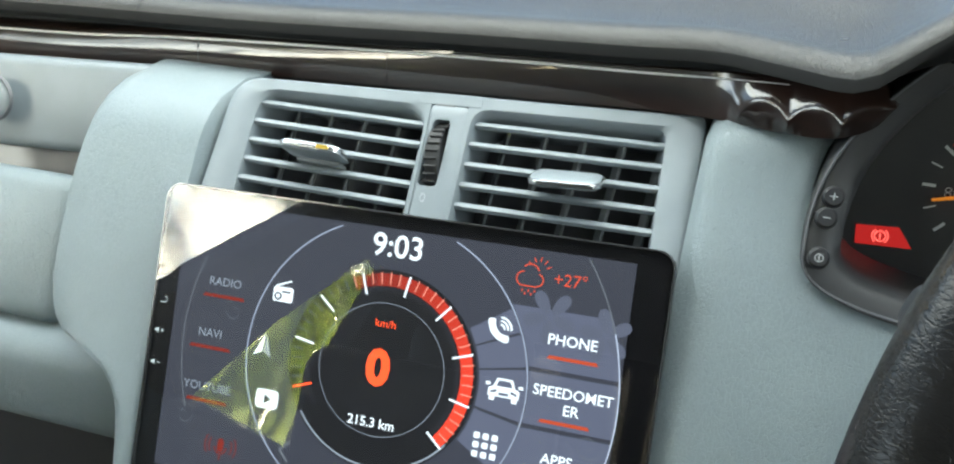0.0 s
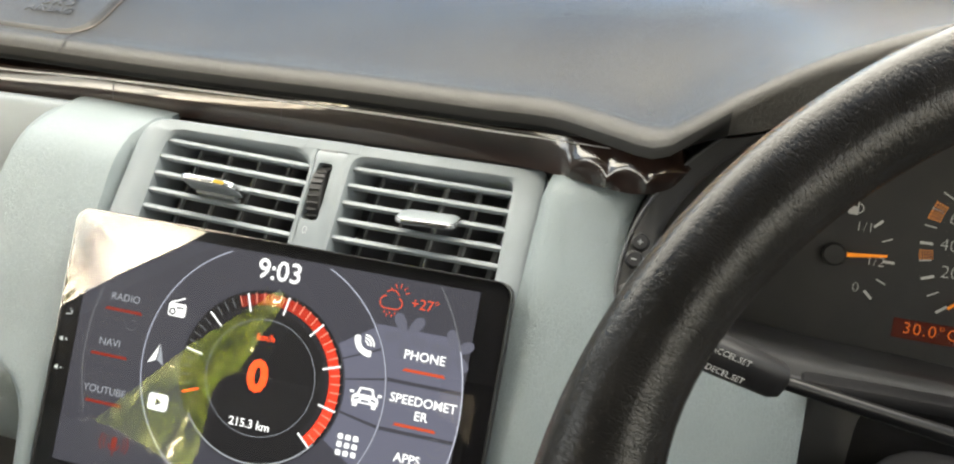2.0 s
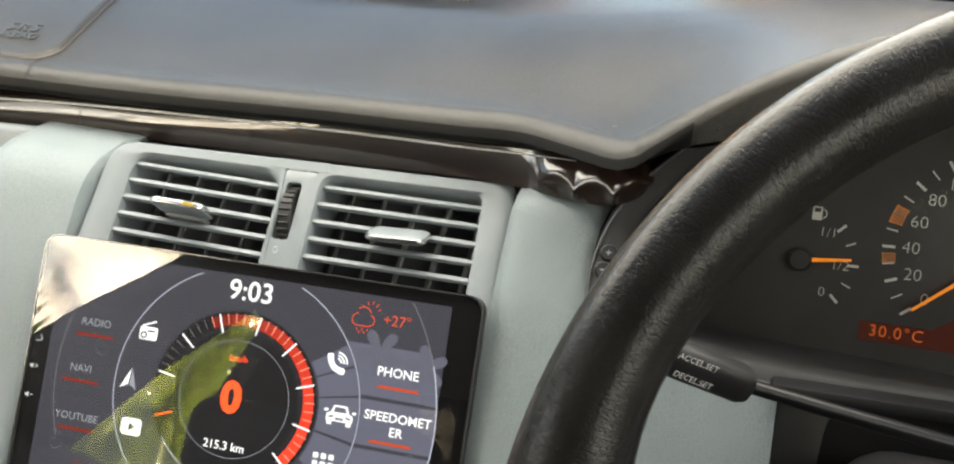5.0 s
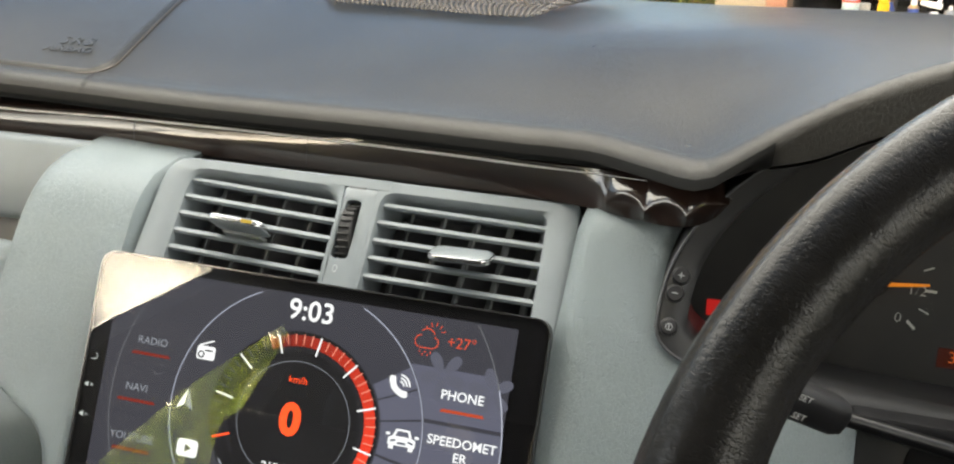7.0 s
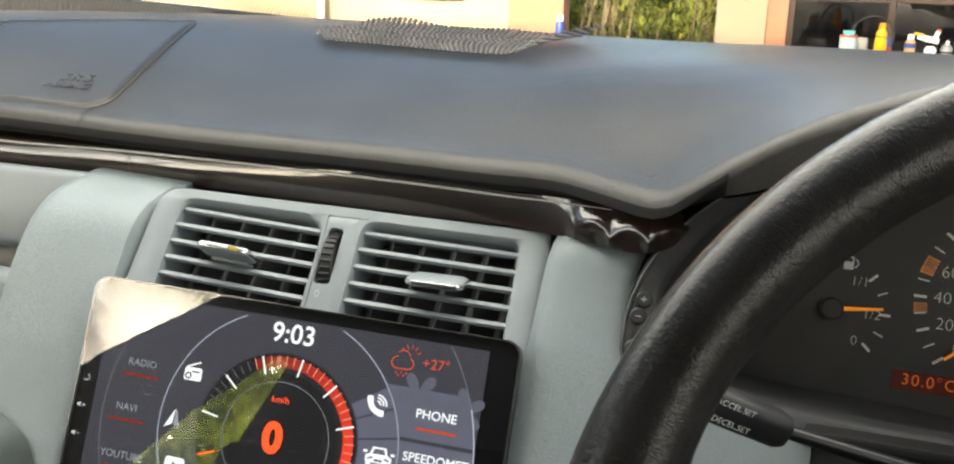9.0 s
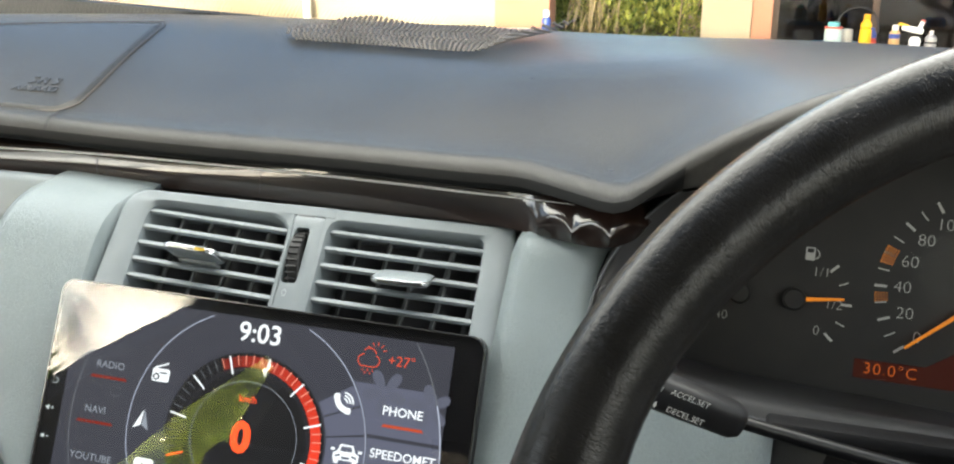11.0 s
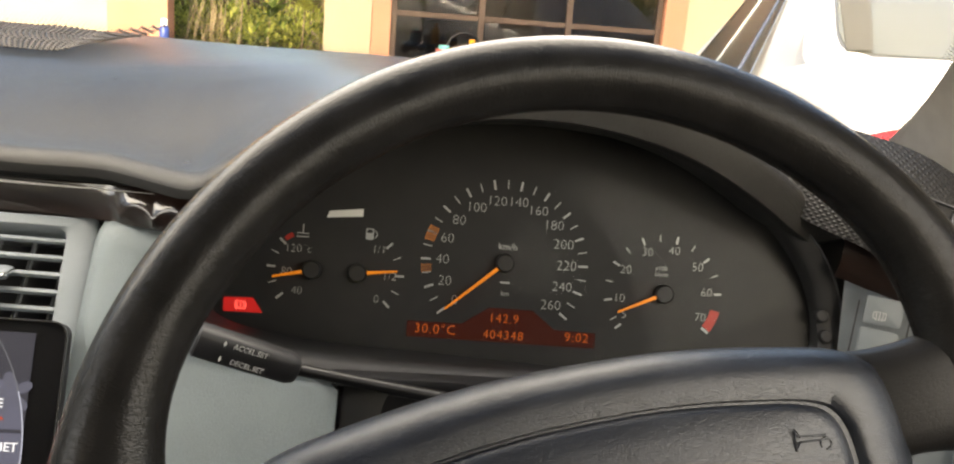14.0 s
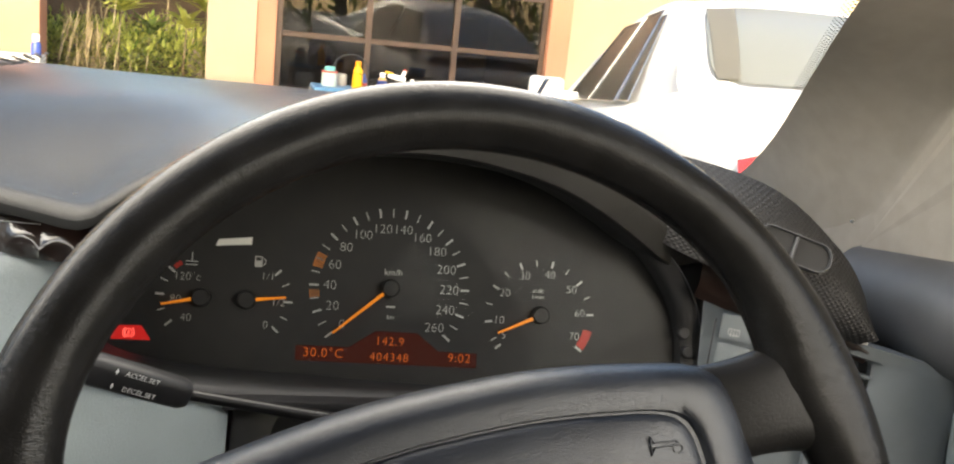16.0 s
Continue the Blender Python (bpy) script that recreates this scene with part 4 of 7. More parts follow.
# touch keys on the left margin
KEY = lit("key_light", (0.75, 0.85, 0.9), 0.35)
for y in (-0.010, -0.0215):
    ui(arc_band(0.0007, 0.0010, 0, 360, 12), KEY, 7, "key", (-0.1195, y))
    ui(bar(0.0034, 0.0009), UI_DIM, 7, "key", (-0.1155, y))
ui(arc_band(0.0012, 0.0016, -60, 240, 14), KEY, 7, "key", (-0.1190, -0.0285))
ui(bar(0.0004, 0.0018), KEY, 7, "key", (-0.1190, -0.0268))
ui(arc_band(0.0013, 0.0017, -90, 90, 10), KEY, 7, "key", (-0.1190, -0.0580))
ui(bar(0.0028, 0.0004), KEY, 7, "key", (-0.1198, -0.0595))
for y in (-0.0735, -0.0895):
    ui(poly([(-0.0017, 0.0006), (-0.0008, 0.0006), (0.0004, 0.0016), (0.0004, -0.0016), (-0.0008, -0.0006), (-0.0017, -0.0006)]), KEY, 7, "key", (-0.1205, y))
    ui(bar(0.0018, 0.0004), KEY, 7, "key", (-0.1180, y))
ui(bar(0.0004, 0.0018), KEY, 7, "key", (-0.1180, -0.0735))
# wood facing under the unit
part("lower_facing", box(0.215, 0.012, 0.10, 0.002, 2, (0, 0, 0)), WOOD, dash, "dark wood facing below the head unit", m=UNIT @ Matrix.Translation((0, -0.205, -0.022)) @ pose(0, 0, 0, 90, 0, 0))

# ---- instrument cluster ----
CLU = plane_frame((0.377, 0.479, 0.930), 0.30, 1.3) @ pose(0, 0, 0, 0, -7, 0)
clu = thing("instrument_cluster", (0.377, 0.47, 0.93), "black instrument cluster with white dials and orange needles, lit", "instrument cluster")


def surround(sx, sz_up, sz_dn, n=96, p=2.6):
    out = []
    for i in range(n):
        a = 2 * math.pi * i / n
        c, s = math.cos(a), math.sin(a)
        x = sx * math.copysign(abs(c) ** (2 / (2.0 if s > 0 else p)), c) * (1.075 if c > 0 else 1.0)
        z = (sz_up if s > 0 else sz_dn) * math.copysign(abs(s) ** (2 / (2.0 if s > 0 else 3.4)), s)
        # the ring stays below the hood
        px, pz = 0.377 + x, z + 0.905 + 0.022 * x
        out.append((px, min(pz, min(surface(px, y).z for y in (0.45, 0.48, 0.51)) - 0.016)))
    return out


def lipped(z):
    return min(0.420 + 0.42 * (z - 0.88), 0.440)


r_out, r_band, r_in, r_deep = surround(0.2025, 0.130, 0.033), surround(0.191, 0.124, 0.0265), surround(0.187, 0.122, 0.0245), surround(0.1868, 0.121, 0.0330)
rows = [[(x, lipped(z) + 0.03, z) for x, z in r_out], [(x, lipped(z) + 0.002, z) for x, z in r_out], [(x, lipped(z), z) for x, z in surround(0.2005, 0.129, 0.0345)],
        [(x, lipped(z) + 0.0005, z) for x, z in r_band], [(x, lipped(z) + 0.004, z) for x, z in r_in], [(x, 0.470 + 0.3 * (z - 0.93), z) for x, z in r_deep], [(x, 0.486 + 0.3 * (z - 0.93), z) for x, z in r_deep]]
part("surround", grid(rows, close_u=True), SURROUND, clu, "dark grey moulded surround", angle=50)
# lighter tube in place of the light that the outer edge catches
part("surround_highlight", tube([(x, lipped(z) - 0.0002, z) for x, z in surround(0.2015, 0.1296, 0.0325)][3:] , 0.0007, 6), DARK_GREY, clu, "thin paler line for the light caught on the surround's edge")
CF = mat("dial_black", (0.007, 0.007, 0.008), 0.6)
vary(CF, (0.011, 0.011, 0.011), (0.016, 0.0155, 0.015), 60)
part("face", plate([(x - 0.377, y) for x, y in surround(0.192, 0.135, 0.055)], 0.004), CF, clu, "matt black dial face", m=CLU @ Matrix.Translation((0, -0.925, 0)))
lens = part("lens", grid([[(x, 0.452 + 0.3 * (z - 0.93), z) for x, z in r_deep], [(0.377 + (x - 0.377) * 0.02, 0.451 + 0.3 * (0.945 - 0.93), 0.945) for x, z in r_deep]], close_u=True), LENS, clu, "clear plastic lens")
lens.visible_shadow = False
DW = mat("dial_white", (0.45, 0.45, 0.44), 0.5)
DN = mat("needle_orange", (0.9, 0.28, 0.02), 0.4, emit=(1.0, 0.3, 0.02), strength=0.05)
DR = mat("dial_red", (0.45, 0.03, 0.02), 0.5)
DO = mat("dial_orange", (0.75, 0.25, 0.05), 0.5)


def dial(x, y, name="dial", label="", sx=1.0):
    """Adds flat marks to a dial whose hub lies x, y from the middle."""
    holder = part(name, spin([(0.0, 0.0058), (0.0050, 0.0056), (0.0060, 0.0045), (0.0062, 0.0)], 28), CF, clu, label, m=CLU @ Matrix.Translation((x, y, 0.001)))

    def add(bm, mt, nm, level=1):
        return part(nm, bm, mt, holder, m=CLU @ Matrix.Translation((x, y, 0.0002 * level)) @ Matrix.Diagonal((sx, 1, 1, 1)), smooth=False, normals=False)
    return add


def ticks(add, angles, r, long_w, short_w, first=0):
    for k, a in enumerate(angles):
        c, s = math.cos(radians(a)), math.sin(radians(a))
        big = k % 2 == first
        l, w = (0.0062, 0.0014) if big else (0.0058, 0.0007)
        add(bar(l * long_w, w, 0, (r * c, r * s), a), DW, "tick")


def numbers(add, words, angles, r, size):
    for text, a in zip(words, angles):
        bm = letters(text, size, 0, bold=-0.02 * size)
        bm.transform(Matrix.Translation((r * math.cos(radians(a)), r * math.sin(radians(a)), 0)))
        add(bm, DW, "number")


def needle(add, a, length, tail=0.006):
    c, s = math.cos(radians(a)), math.sin(radians(a))
    pts = [(tail, 0.0011), (length, 0.0006), (length, -0.0006), (tail, -0.0011)]
    bm = bmesh.new()
    lo = [bm.verts.new((u * c - v * s, u * s + v * c, 0.0036)) for u, v in pts]
    hi = [bm.verts.new((u * c - v * s, u * s + v * c, 0.0050)) for u, v in pts]
    bm.faces.new(hi)
    for i in range(4):
        bm.faces.new((lo[i], lo[(i + 1) % 4], hi[(i + 1) % 4], hi[i]))
    add(bm, DN, "needle")


speed = dial(-0.0020, 0.0019, "speedometer", "speedometer reading zero")
sp = [220.5 - 9.95 * k for k in range(27)]
ticks(speed, sp, 0.0510, 1.0, 1.0)
numbers(speed, [str(20 * k) for k in range(14)], [220.3 - 19.9 * k for k in range(14)], 0.0403, 0.0090)
needle(speed, 221, 0.0485)
for t, y, size in (("km/h", 0.0106, 0.0062), ("km", -0.0195, 0.0044)):
    bm = letters(t, size, 0)
    bm.transform(Matrix.Translation((0.0015, y, 0)))
    speed(bm, DW, "writing")
speed(bar(0.0062, 0.0012, 0, (0.001, -0.0125)), DW, "writing_bar")
for a0, a1 in ((156.5, 167.0), (184.5, 190.0)):
    speed(arc_band(0.0475, 0.0540, a0, a1, 8), DO, "orange_field")
    mesh_lines = [arc_band(r - 0.0002, r + 0.0002, a0, a1, 8, 0.0002) for r in (0.0486, 0.0499, 0.0512, 0.0525)]
    for k in range(1, 6):
        a = a0 + (a1 - a0) * k / 6
        mesh_lines.append(bar(0.0064, 0.0004, 0.0002, (0.05075 * math.cos(radians(a)), 0.05075 * math.sin(radians(a))), a))
    speed(join(*mesh_lines), CF, "hatching")
rev = dial(0.1025, -0.0105, "rev_counter", "rev counter idling low")
ticks(rev, [219, 209.5, 189.6, 170.5, 151, 132.5, 114, 96, 78, 59.5, 40.7, 22.5, 3.5], 0.0362, 0.80, 0.75, 0)
numbers(rev, ["5", "10", "20", "30", "40", "50", "60", "70"], [211, 189.6, 151, 114, 78, 40.7, 5.4, -28], 0.0289, 0.0080)
rev(bar(0.0056, 0.0016, 0, (0.0362 * math.cos(radians(-37)), 0.0362 * math.sin(radians(-37))), -37), DW, "tick")
rev(arc_band(0.0330, 0.0392, -35, -14, 10), DR, "red_field")
needle(rev, 204.6, 0.0325)
for t, y in (("x100", 0.0165), ("1/min", 0.0125)):
    bm = letters(t, 0.0040, 0)
    bm.transform(Matrix.Translation((-0.002, y, 0)))
    rev(bm, DW, "writing")
fuel = dial(-0.0957, -0.0115, "fuel_gauge", "fuel gauge at half")
ticks(fuel, [45, 24.5, 0, -23.5, -43.5], 0.0268, 0.90, 0.8)
numbers(fuel, ["1/1", "1/2", "0"], [52, -2, -50.5], 0.0204, 0.0074)
needle(fuel, 7, 0.0255)
for bm in (plate(rrect(0.0050, 0.0072, 0.0006, 2, 0.0058, 0.0257), 0), arc_band(0.0022, 0.0028, -80, 70, 8, 0, 0.0080, 0.0257)):
    fuel(bm, DW, "fuel_symbol")
fuel(poly(rrect(0.0034, 0.0022, 0.0003, 2, 0.0058, 0.0275), 0.0001), CF, "fuel_symbol")
therm = dial(-0.1247, -0.0115, "temperature_gauge", "temperature gauge at eighty degrees")
ticks(therm, [139, 157, 178, 200, 222], 0.0262, 0.9, 0.8)
numbers(therm, ["120°c", "80", "40"], [127, 187, 237], 0.0163, 0.0074)
needle(therm, 193, 0.0250)
therm(arc_band(0.0245, 0.0275, 122, 134, 6), DR, "red_field")
therm(bar(0.0008, 0.0060, 0, (-0.0076, 0.0262)), DW, "symbol")
for dy in (0.021, 0.0232):
    therm(bar(0.0078, 0.0007, 0, (-0.0076, dy)), DW, "symbol")
wl = part("warning_light", poly([(-0.1790, -0.0324), (-0.1605, -0.0316), (-0.1540, -0.0408), (-0.1785, -0.0412)]), lit("warning_red", (1.0, 0.03, 0.03), 0.16), clu, "glowing red brake warning light", m=CLU @ Matrix.Translation((0, 0, 0.0004)), normals=False)
WB = lit("warning_bright", (1.0, 0.12, 0.1), 0.95)
for bm in (arc_band(0.0022, 0.0026, 0, 360, 20), arc_band(0.0033, 0.0037, -55, 55, 10), arc_band(0.0033, 0.0037, 125, 235, 10), bar(0.0006, 0.0018, 0, (0, 0.0003)), bar(0.0006, 0.0006, 0, (0, -0.0013))):
    part("symbol", bm, WB, wl, m=CLU @ Matrix.Translation((-0.1680, -0.0366, 0.0006)), normals=False, smooth=False)
lcd = part("display", poly([(-0.0620, -0.0492), (0.0600, -0.0490), (0.0600, -0.0390), (0.0330, -0.0388), (0.0180, -0.0272), (-0.0100, -0.0272), (-0.0270, -0.0388), (-0.0620, -0.0390)]), lit("lcd_ground", (0.26, 0.034, 0.012), 0.048), clu, "dim red display strip", m=CLU @ Matrix.Translation((0, 0, 0.0004)), normals=False)
LT = lit("lcd_figures", (1.0, 0.20, 0.04), 0.16)
for t, x, y, size in (("30.0°C", -0.0438, -0.0437, 0.0086), ("142.9", 0.0000, -0.0340, 0.0080), ("404348", 0.0002, -0.0446, 0.0080), ("9:02", 0.0478, -0.0430, 0.0084)):
    part("figures", letters(t, size, 0, bold=-0.00008, spacing=1.12), LT, lcd, m=CLU @ Matrix.Translation((x, y, 0.0007)), normals=False, smooth=False)
# bright strip; the light it reflects is put in as white
part("pale_strip", poly([(-0.1180, 0.0228), (-0.0950, 0.0250), (-0.0950, 0.0300), (-0.1165, 0.0272)]), mat("pale_strip_white", (0.85, 0.85, 0.8), 0.5), clu, "small pale strip", m=CLU @ Matrix.Translation((0, 0, 0.0006)), normals=False)


def knob(x, y, z):
    k = part("button", spin([(0, 0.0036), (0.0034, 0.0036), (0.0043, 0.0029), (0.0046, 0.0)], 24), BLACK, clu, "small round black button", m=Matrix.Translation((x, y, z)) @ pose(0, 0, 0, 66, 0, 0))
    return k


for x, y, z, mk in ((0.1838, 0.4345, 0.9195, "+"), (0.1822, 0.4305, 0.9115, "-"), (0.1818, 0.4245, 0.8960, "o")):
    k = knob(x, y, z)
    mm = Matrix.Translation((x, y, z)) @ pose(0, 0, 0, 66, 0, 0) @ Matrix.Translation((0, 0, 0.0039))
    PR = bpy.data.materials["pale_print"]
    if mk == "o":
        part("symbol", arc_band(0.0014, 0.0018, 0, 360, 14), PR, k, m=mm, normals=False)
    part("symbol", bar(0.0030, 0.0005) if mk != "o" else bar(0.0005, 0.0024), PR, k, m=mm, normals=False)
    if mk == "+":
        part("symbol", bar(0.0005, 0.0030), PR, k, m=mm, normals=False)
for x, z in ((0.5765, 0.9285), (0.5800, 0.9165)):
    knob(x, lipped(z) - 0.0004, z)

# ---- steering wheel ----
WHEEL = plane_frame((0.368, 0.196, 0.910), math.tan(radians(26.9)), 16.0)
R0, T0 = 0.1804, 0.0148
sw = thing("steering_wheel", (0.368, 0.196, 0.910), "black leather steering wheel turned slightly to one side", "steering wheel")
rim_rows = []
for i in range(160):
    a = 2 * math.pi * i / 160
    row = []
    # the tube widens inwards where the side spokes join it
    swell = 0.015 * sum(math.exp(-(((math.degrees(a) - c + 180) % 360 - 180) / 15) ** 2) for c in (10, 170))
    for j in range(20):
        b = 2 * math.pi * j / 20
        rr = R0 + T0 * math.cos(b) - swell * (0.5 - 0.5 * math.cos(b)) ** 1.4
        row.append((rr * math.cos(a), rr * math.sin(a), T0 * 1.03 * math.sin(b)))
    rim_rows.append(row)
rim = part("rim", grid(rim_rows, close_u=True, close_v=True), RIM, sw, "creased worn leather rim", m=WHEEL)
# lengths along and round the rim, for the run of the creases
uv = rim.data.uv_layers.new(name="length")
for pg in rim.data.polygons:
    ids = [(rim.data.loops[li].vertex_index // 20, rim.data.loops[li].vertex_index % 20, li) for li in pg.loop_indices]
    far_i, far_j = max(a for a, b, c in ids) - min(a for a, b, c in ids) > 1, max(b for a, b, c in ids) - min(b for a, b, c in ids) > 1
    for a, b, li in ids:
        uv.data[li].uv = ((a + (160 if far_i and a == 0 else 0)) * 1.133 / 160, (b + (20 if far_j and b == 0 else 0)) * 0.093 / 20)


def pad_outline(k):
    half = [(0.0, 0.0662), (0.03, 0.0655), (0.058, 0.0630), (0.085, 0.0590), (0.108, 0.0545), (0.1225, 0.0480), (0.1295, 0.0360), (0.1318, 0.016), (0.1305, -0.010), (0.119, -0.040), (0.098, -0.062), (0.075, -0.075), (0.04, -0.081), (0.0, -0.083)]
    n = len(half)
    half = [(smooth_lerp(i / 5, range(n), [p[0] for p in half]), smooth_lerp(i / 5, range(n), [p[1] for p in half])) for i in range(5 * (n - 1) + 1)]
    pts = [(x * k, y * k) for x, y in half] + [(-x * k, y * k) for x, y in half[-2:0:-1]]
    return pts


hub_rows = [[(x, y, z) for x, y in pad_outline(k)] for k, z in ((0.985, -0.035), (1.0, -0.018), (0.995, -0.008), (0.97, 0.0), (0.92, 0.0060), (0.86, 0.0085), (0.80, 0.0097))]
# groove, then the inner field
hub_rows += [[(x, y * 0.885, z) for x, y in pad_outline(k)] for k, z in ((0.775, 0.0088), (0.765, 0.0070), (0.750, 0.0070), (0.738, 0.0090), (0.70, 0.0104), (0.55, 0.0122), (0.3, 0.0135), (0.05, 0.014))]
bm = grid(hub_rows, close_u=True)
bm.verts.ensure_lookup_table()
bm.faces.new([v for v in bm.verts][-len(hub_rows[0]):])
hub = part("airbag_cover", bm, HUB, sw, "grained black horn pad with a moulded groove", m=WHEEL @ pose(0, 0, 0, 0, 0, -1.7), angle=50)
part("emblem", grid([[(r * math.cos(i * math.pi / 24), r * math.sin(i * math.pi / 24), z) for i in range(48)] for r, z in ((0.026, 0.0125), (0.025, 0.0155), (0.0235, 0.0150), (0.022, 0.0125))], close_u=True), HUB, hub, "plain moulded ring", m=WHEEL)
HM = WHEEL @ Matrix.Translation((0.0835, 0.0205, 0.0114)) @ pose(0, 0, 0, 0, 6, -8) @ Matrix.Scale(0.78, 4)
for bmx in (tube([(-0.011, -0.0052, 0), (-0.0085, -0.0013, 0), (0.006, -0.0010, 0), (0.006, 0.0010, 0), (-0.0085, 0.0013, 0), (-0.011, 0.0052, 0), (-0.011, -0.0052, 0)], 0.0005, 6),
            tube([(0.006 + 0.0030 * math.cos(a), -0.0028 + 0.0026 * math.sin(a), 0) for a in (0.3 * k - 1.6 for k in range(19))], 0.0005, 6)):
    part("horn_symbol", bmx, HUB, hub, m=HM)


def spoke(sgn, name="spoke"):
    rows = []
    for i in range(13):
        u = i / 12
        x = 0.104 + (0.180 - 0.104) * u
        flare = 0.006 * (2 * abs(u - 0.45)) ** 2.2
        top, bot = 0.0455 + flare * 1.3 + 0.004 * u, 0.004 - flare * 1.6 - 0.004 * u
        zc = -0.016 + 0.018 * u
        th = 0.010 + 0.004 * math.sin(math.pi * u)
        ring = []
        for j in range(20):
            b = 2 * math.pi * j / 20
            yy = (top + bot) / 2 + (top - bot) / 2 * math.copysign(abs(math.cos(b)) ** 0.55, math.cos(b))
            ring.append((sgn * x, yy, zc + th * math.copysign(abs(math.sin(b)) ** 0.8, math.sin(b))))
        rows.append(ring)
    part(name, grid(rows, close_u=True), SPOKE, sw, "leather-wrapped spoke", m=WHEEL, angle=60)


spoke(1)
spoke(-1)
for sgn in (1, -1):
    rows = []
    for i in range(9):
        u = i / 8
        p = Vector((sgn * (0.075 + 0.045 * u), -0.060 - 0.075 * u, -0.014 + 0.014 * u))
        rows.append([p + Vector((sgn * 0.016 * math.cos(b) * 1.0, -0.0 + 0.012 * math.cos(b) * -1, 0.009 * math.sin(b))) for b in (2 * math.pi * j / 14 for j in range(14))])
    part("spoke", grid(rows, close_u=True), SPOKE, sw, m=WHEEL)
part("boss", spin([(0.0, -0.02), (0.055, -0.02), (0.06, -0.03), (0.052, -0.075), (0.0, -0.075)], 32), BLACK, sw, m=WHEEL)

# ---- steering column, stalk ----
col = thing("column_shroud", (0.368, 0.36, 0.83), "dark grey plastic steering column shroud", "steering column")
part("shell", box(0.125, 0.105, 0.16, 0.028, 5, (0, 0, -0.115)), BLACK, col, m=WHEEL @ pose(0, 0, 0, 0, 0, -16) @ Matrix.Translation((0, -0.008, -0.055)))
stalk = thing("cruise_stalk", (0.26, 0.34, 0.91), "black cruise control stalk with white lettering", "control stalk")
SA, SB, SC_ = Vector((0.203, 0.326, 0.925)), Vector((0.2512, 0.334, 0.9095)), Vector((0.352, 0.342, 0.8930))
ax = (SB - SA).normalized()
prof_rows = []
for u, h, w in ((0, 0.0062, 0.006), (0.02, 0.0078, 0.007), (0.5, 0.0078, 0.007), (0.9, 0.0074, 0.0068), (0.98, 0.0060, 0.005), (1.0, 0.0036, 0.0036)):
    p = SA + (SB - SA) * u
    sidev = Vector((0, 1, 0)).cross(ax).normalized()
    upv = Vector((ax.z, 0, -ax.x)) * -1
    nv = ax.cross(upv).normalized()
    prof_rows.append([p + upv * (h * math.copysign(abs(math.cos(b)) ** 0.6, math.cos(b))) + nv * (w * math.copysign(abs(math.sin(b)) ** 0.6, math.sin(b))) for b in (2 * math.pi * j / 20 for j in range(20))])
bm = grid(prof_rows, close_u=True)
bm.verts.ensure_lookup_table()
bm.faces.new([bm.verts[i] for i in range(20)])
bm.faces.new([bm.verts[-20 + i] for i in range(20)])
grip = part("grip", bm, BLACK, stalk, "flat black grip")
part("rod", tube([SB - ax * 0.002, SB * 0.6 + SC_ * 0.4, SC_], [0.0029, 0.0032, 0.0040], 12), mat("glossy_black_plastic", (0.010, 0.010, 0.011), 0.32, spec=0.3), stalk)
face_n = Vector((0.05, -1, 0.25))
xx = ax
zz = (face_n - xx * face_n.dot(xx)).normalized()
yy = zz.cross(xx)
SM = Matrix((xx, yy, zz)).transposed().to_4x4()
SM.translation = SA + (SB - SA) * 0.60 + zz * 0.0078
for t, dx, dy in (("ACCEL.SET", -0.0058, 0.0026), ("DECEL.SET", -0.0052, -0.0046)):
    part("writing", letters(t, 0.0034, 0, shear=0.15), DW, grip, m=SM @ Matrix.Translation((dx, dy, 0)), normals=False, smooth=False)
    for k in (1, -1):
        part("arrow", poly([(-0.0007, 0), (0.0007, 0), (0, 0.0016 * k)]), DW, grip, m=SM @ Matrix.Translation((-0.0180, dy, 0)), normals=False, smooth=False)
# lower dashboard behind the wheel
COLUMN_GREY = vary(mat("slate_plastic", (0.13, 0.13, 0.13), 0.5), (0.12, 0.12, 0.12), (0.145, 0.145, 0.145), 25, rough=(0.45, 0.55))
part("under_lip", box(0.285, 0.030, 0.007, 0.002, 2, (0.4125, 0.424, 0.8745)), BLACK, dash, "dark ledge below the instruments", m=Matrix.Translation((0.377, 0, 0.877)) @ pose(0, 0, 0, 0, -1.3, 0) @ Matrix.Translation((-0.377, 0, -0.877)))
part("column_panel", box(0.20, 0.03, 0.20, 0.004, 2, (0.378, 0.450, 0.762)), COLUMN_GREY, dash, "dark grey panel round the steering column")
# flat plate; the dark depth of the opening is put in as black
part("column_opening", plate(rrect(0.150, 0.16, 0.030, 8), 0.003, 0.001), BLACK, dash, "flat black rounded plate for the steering column's opening", m=Matrix.Translation((0.378, 0.4345, 0.791)) @ pose(0, 0, 0, 90, 0, 0))
part("knee_panel", box(0.27, 0.03, 0.22, 0.006, 2, (0.60, 0.45, 0.745)), GREY, dash)

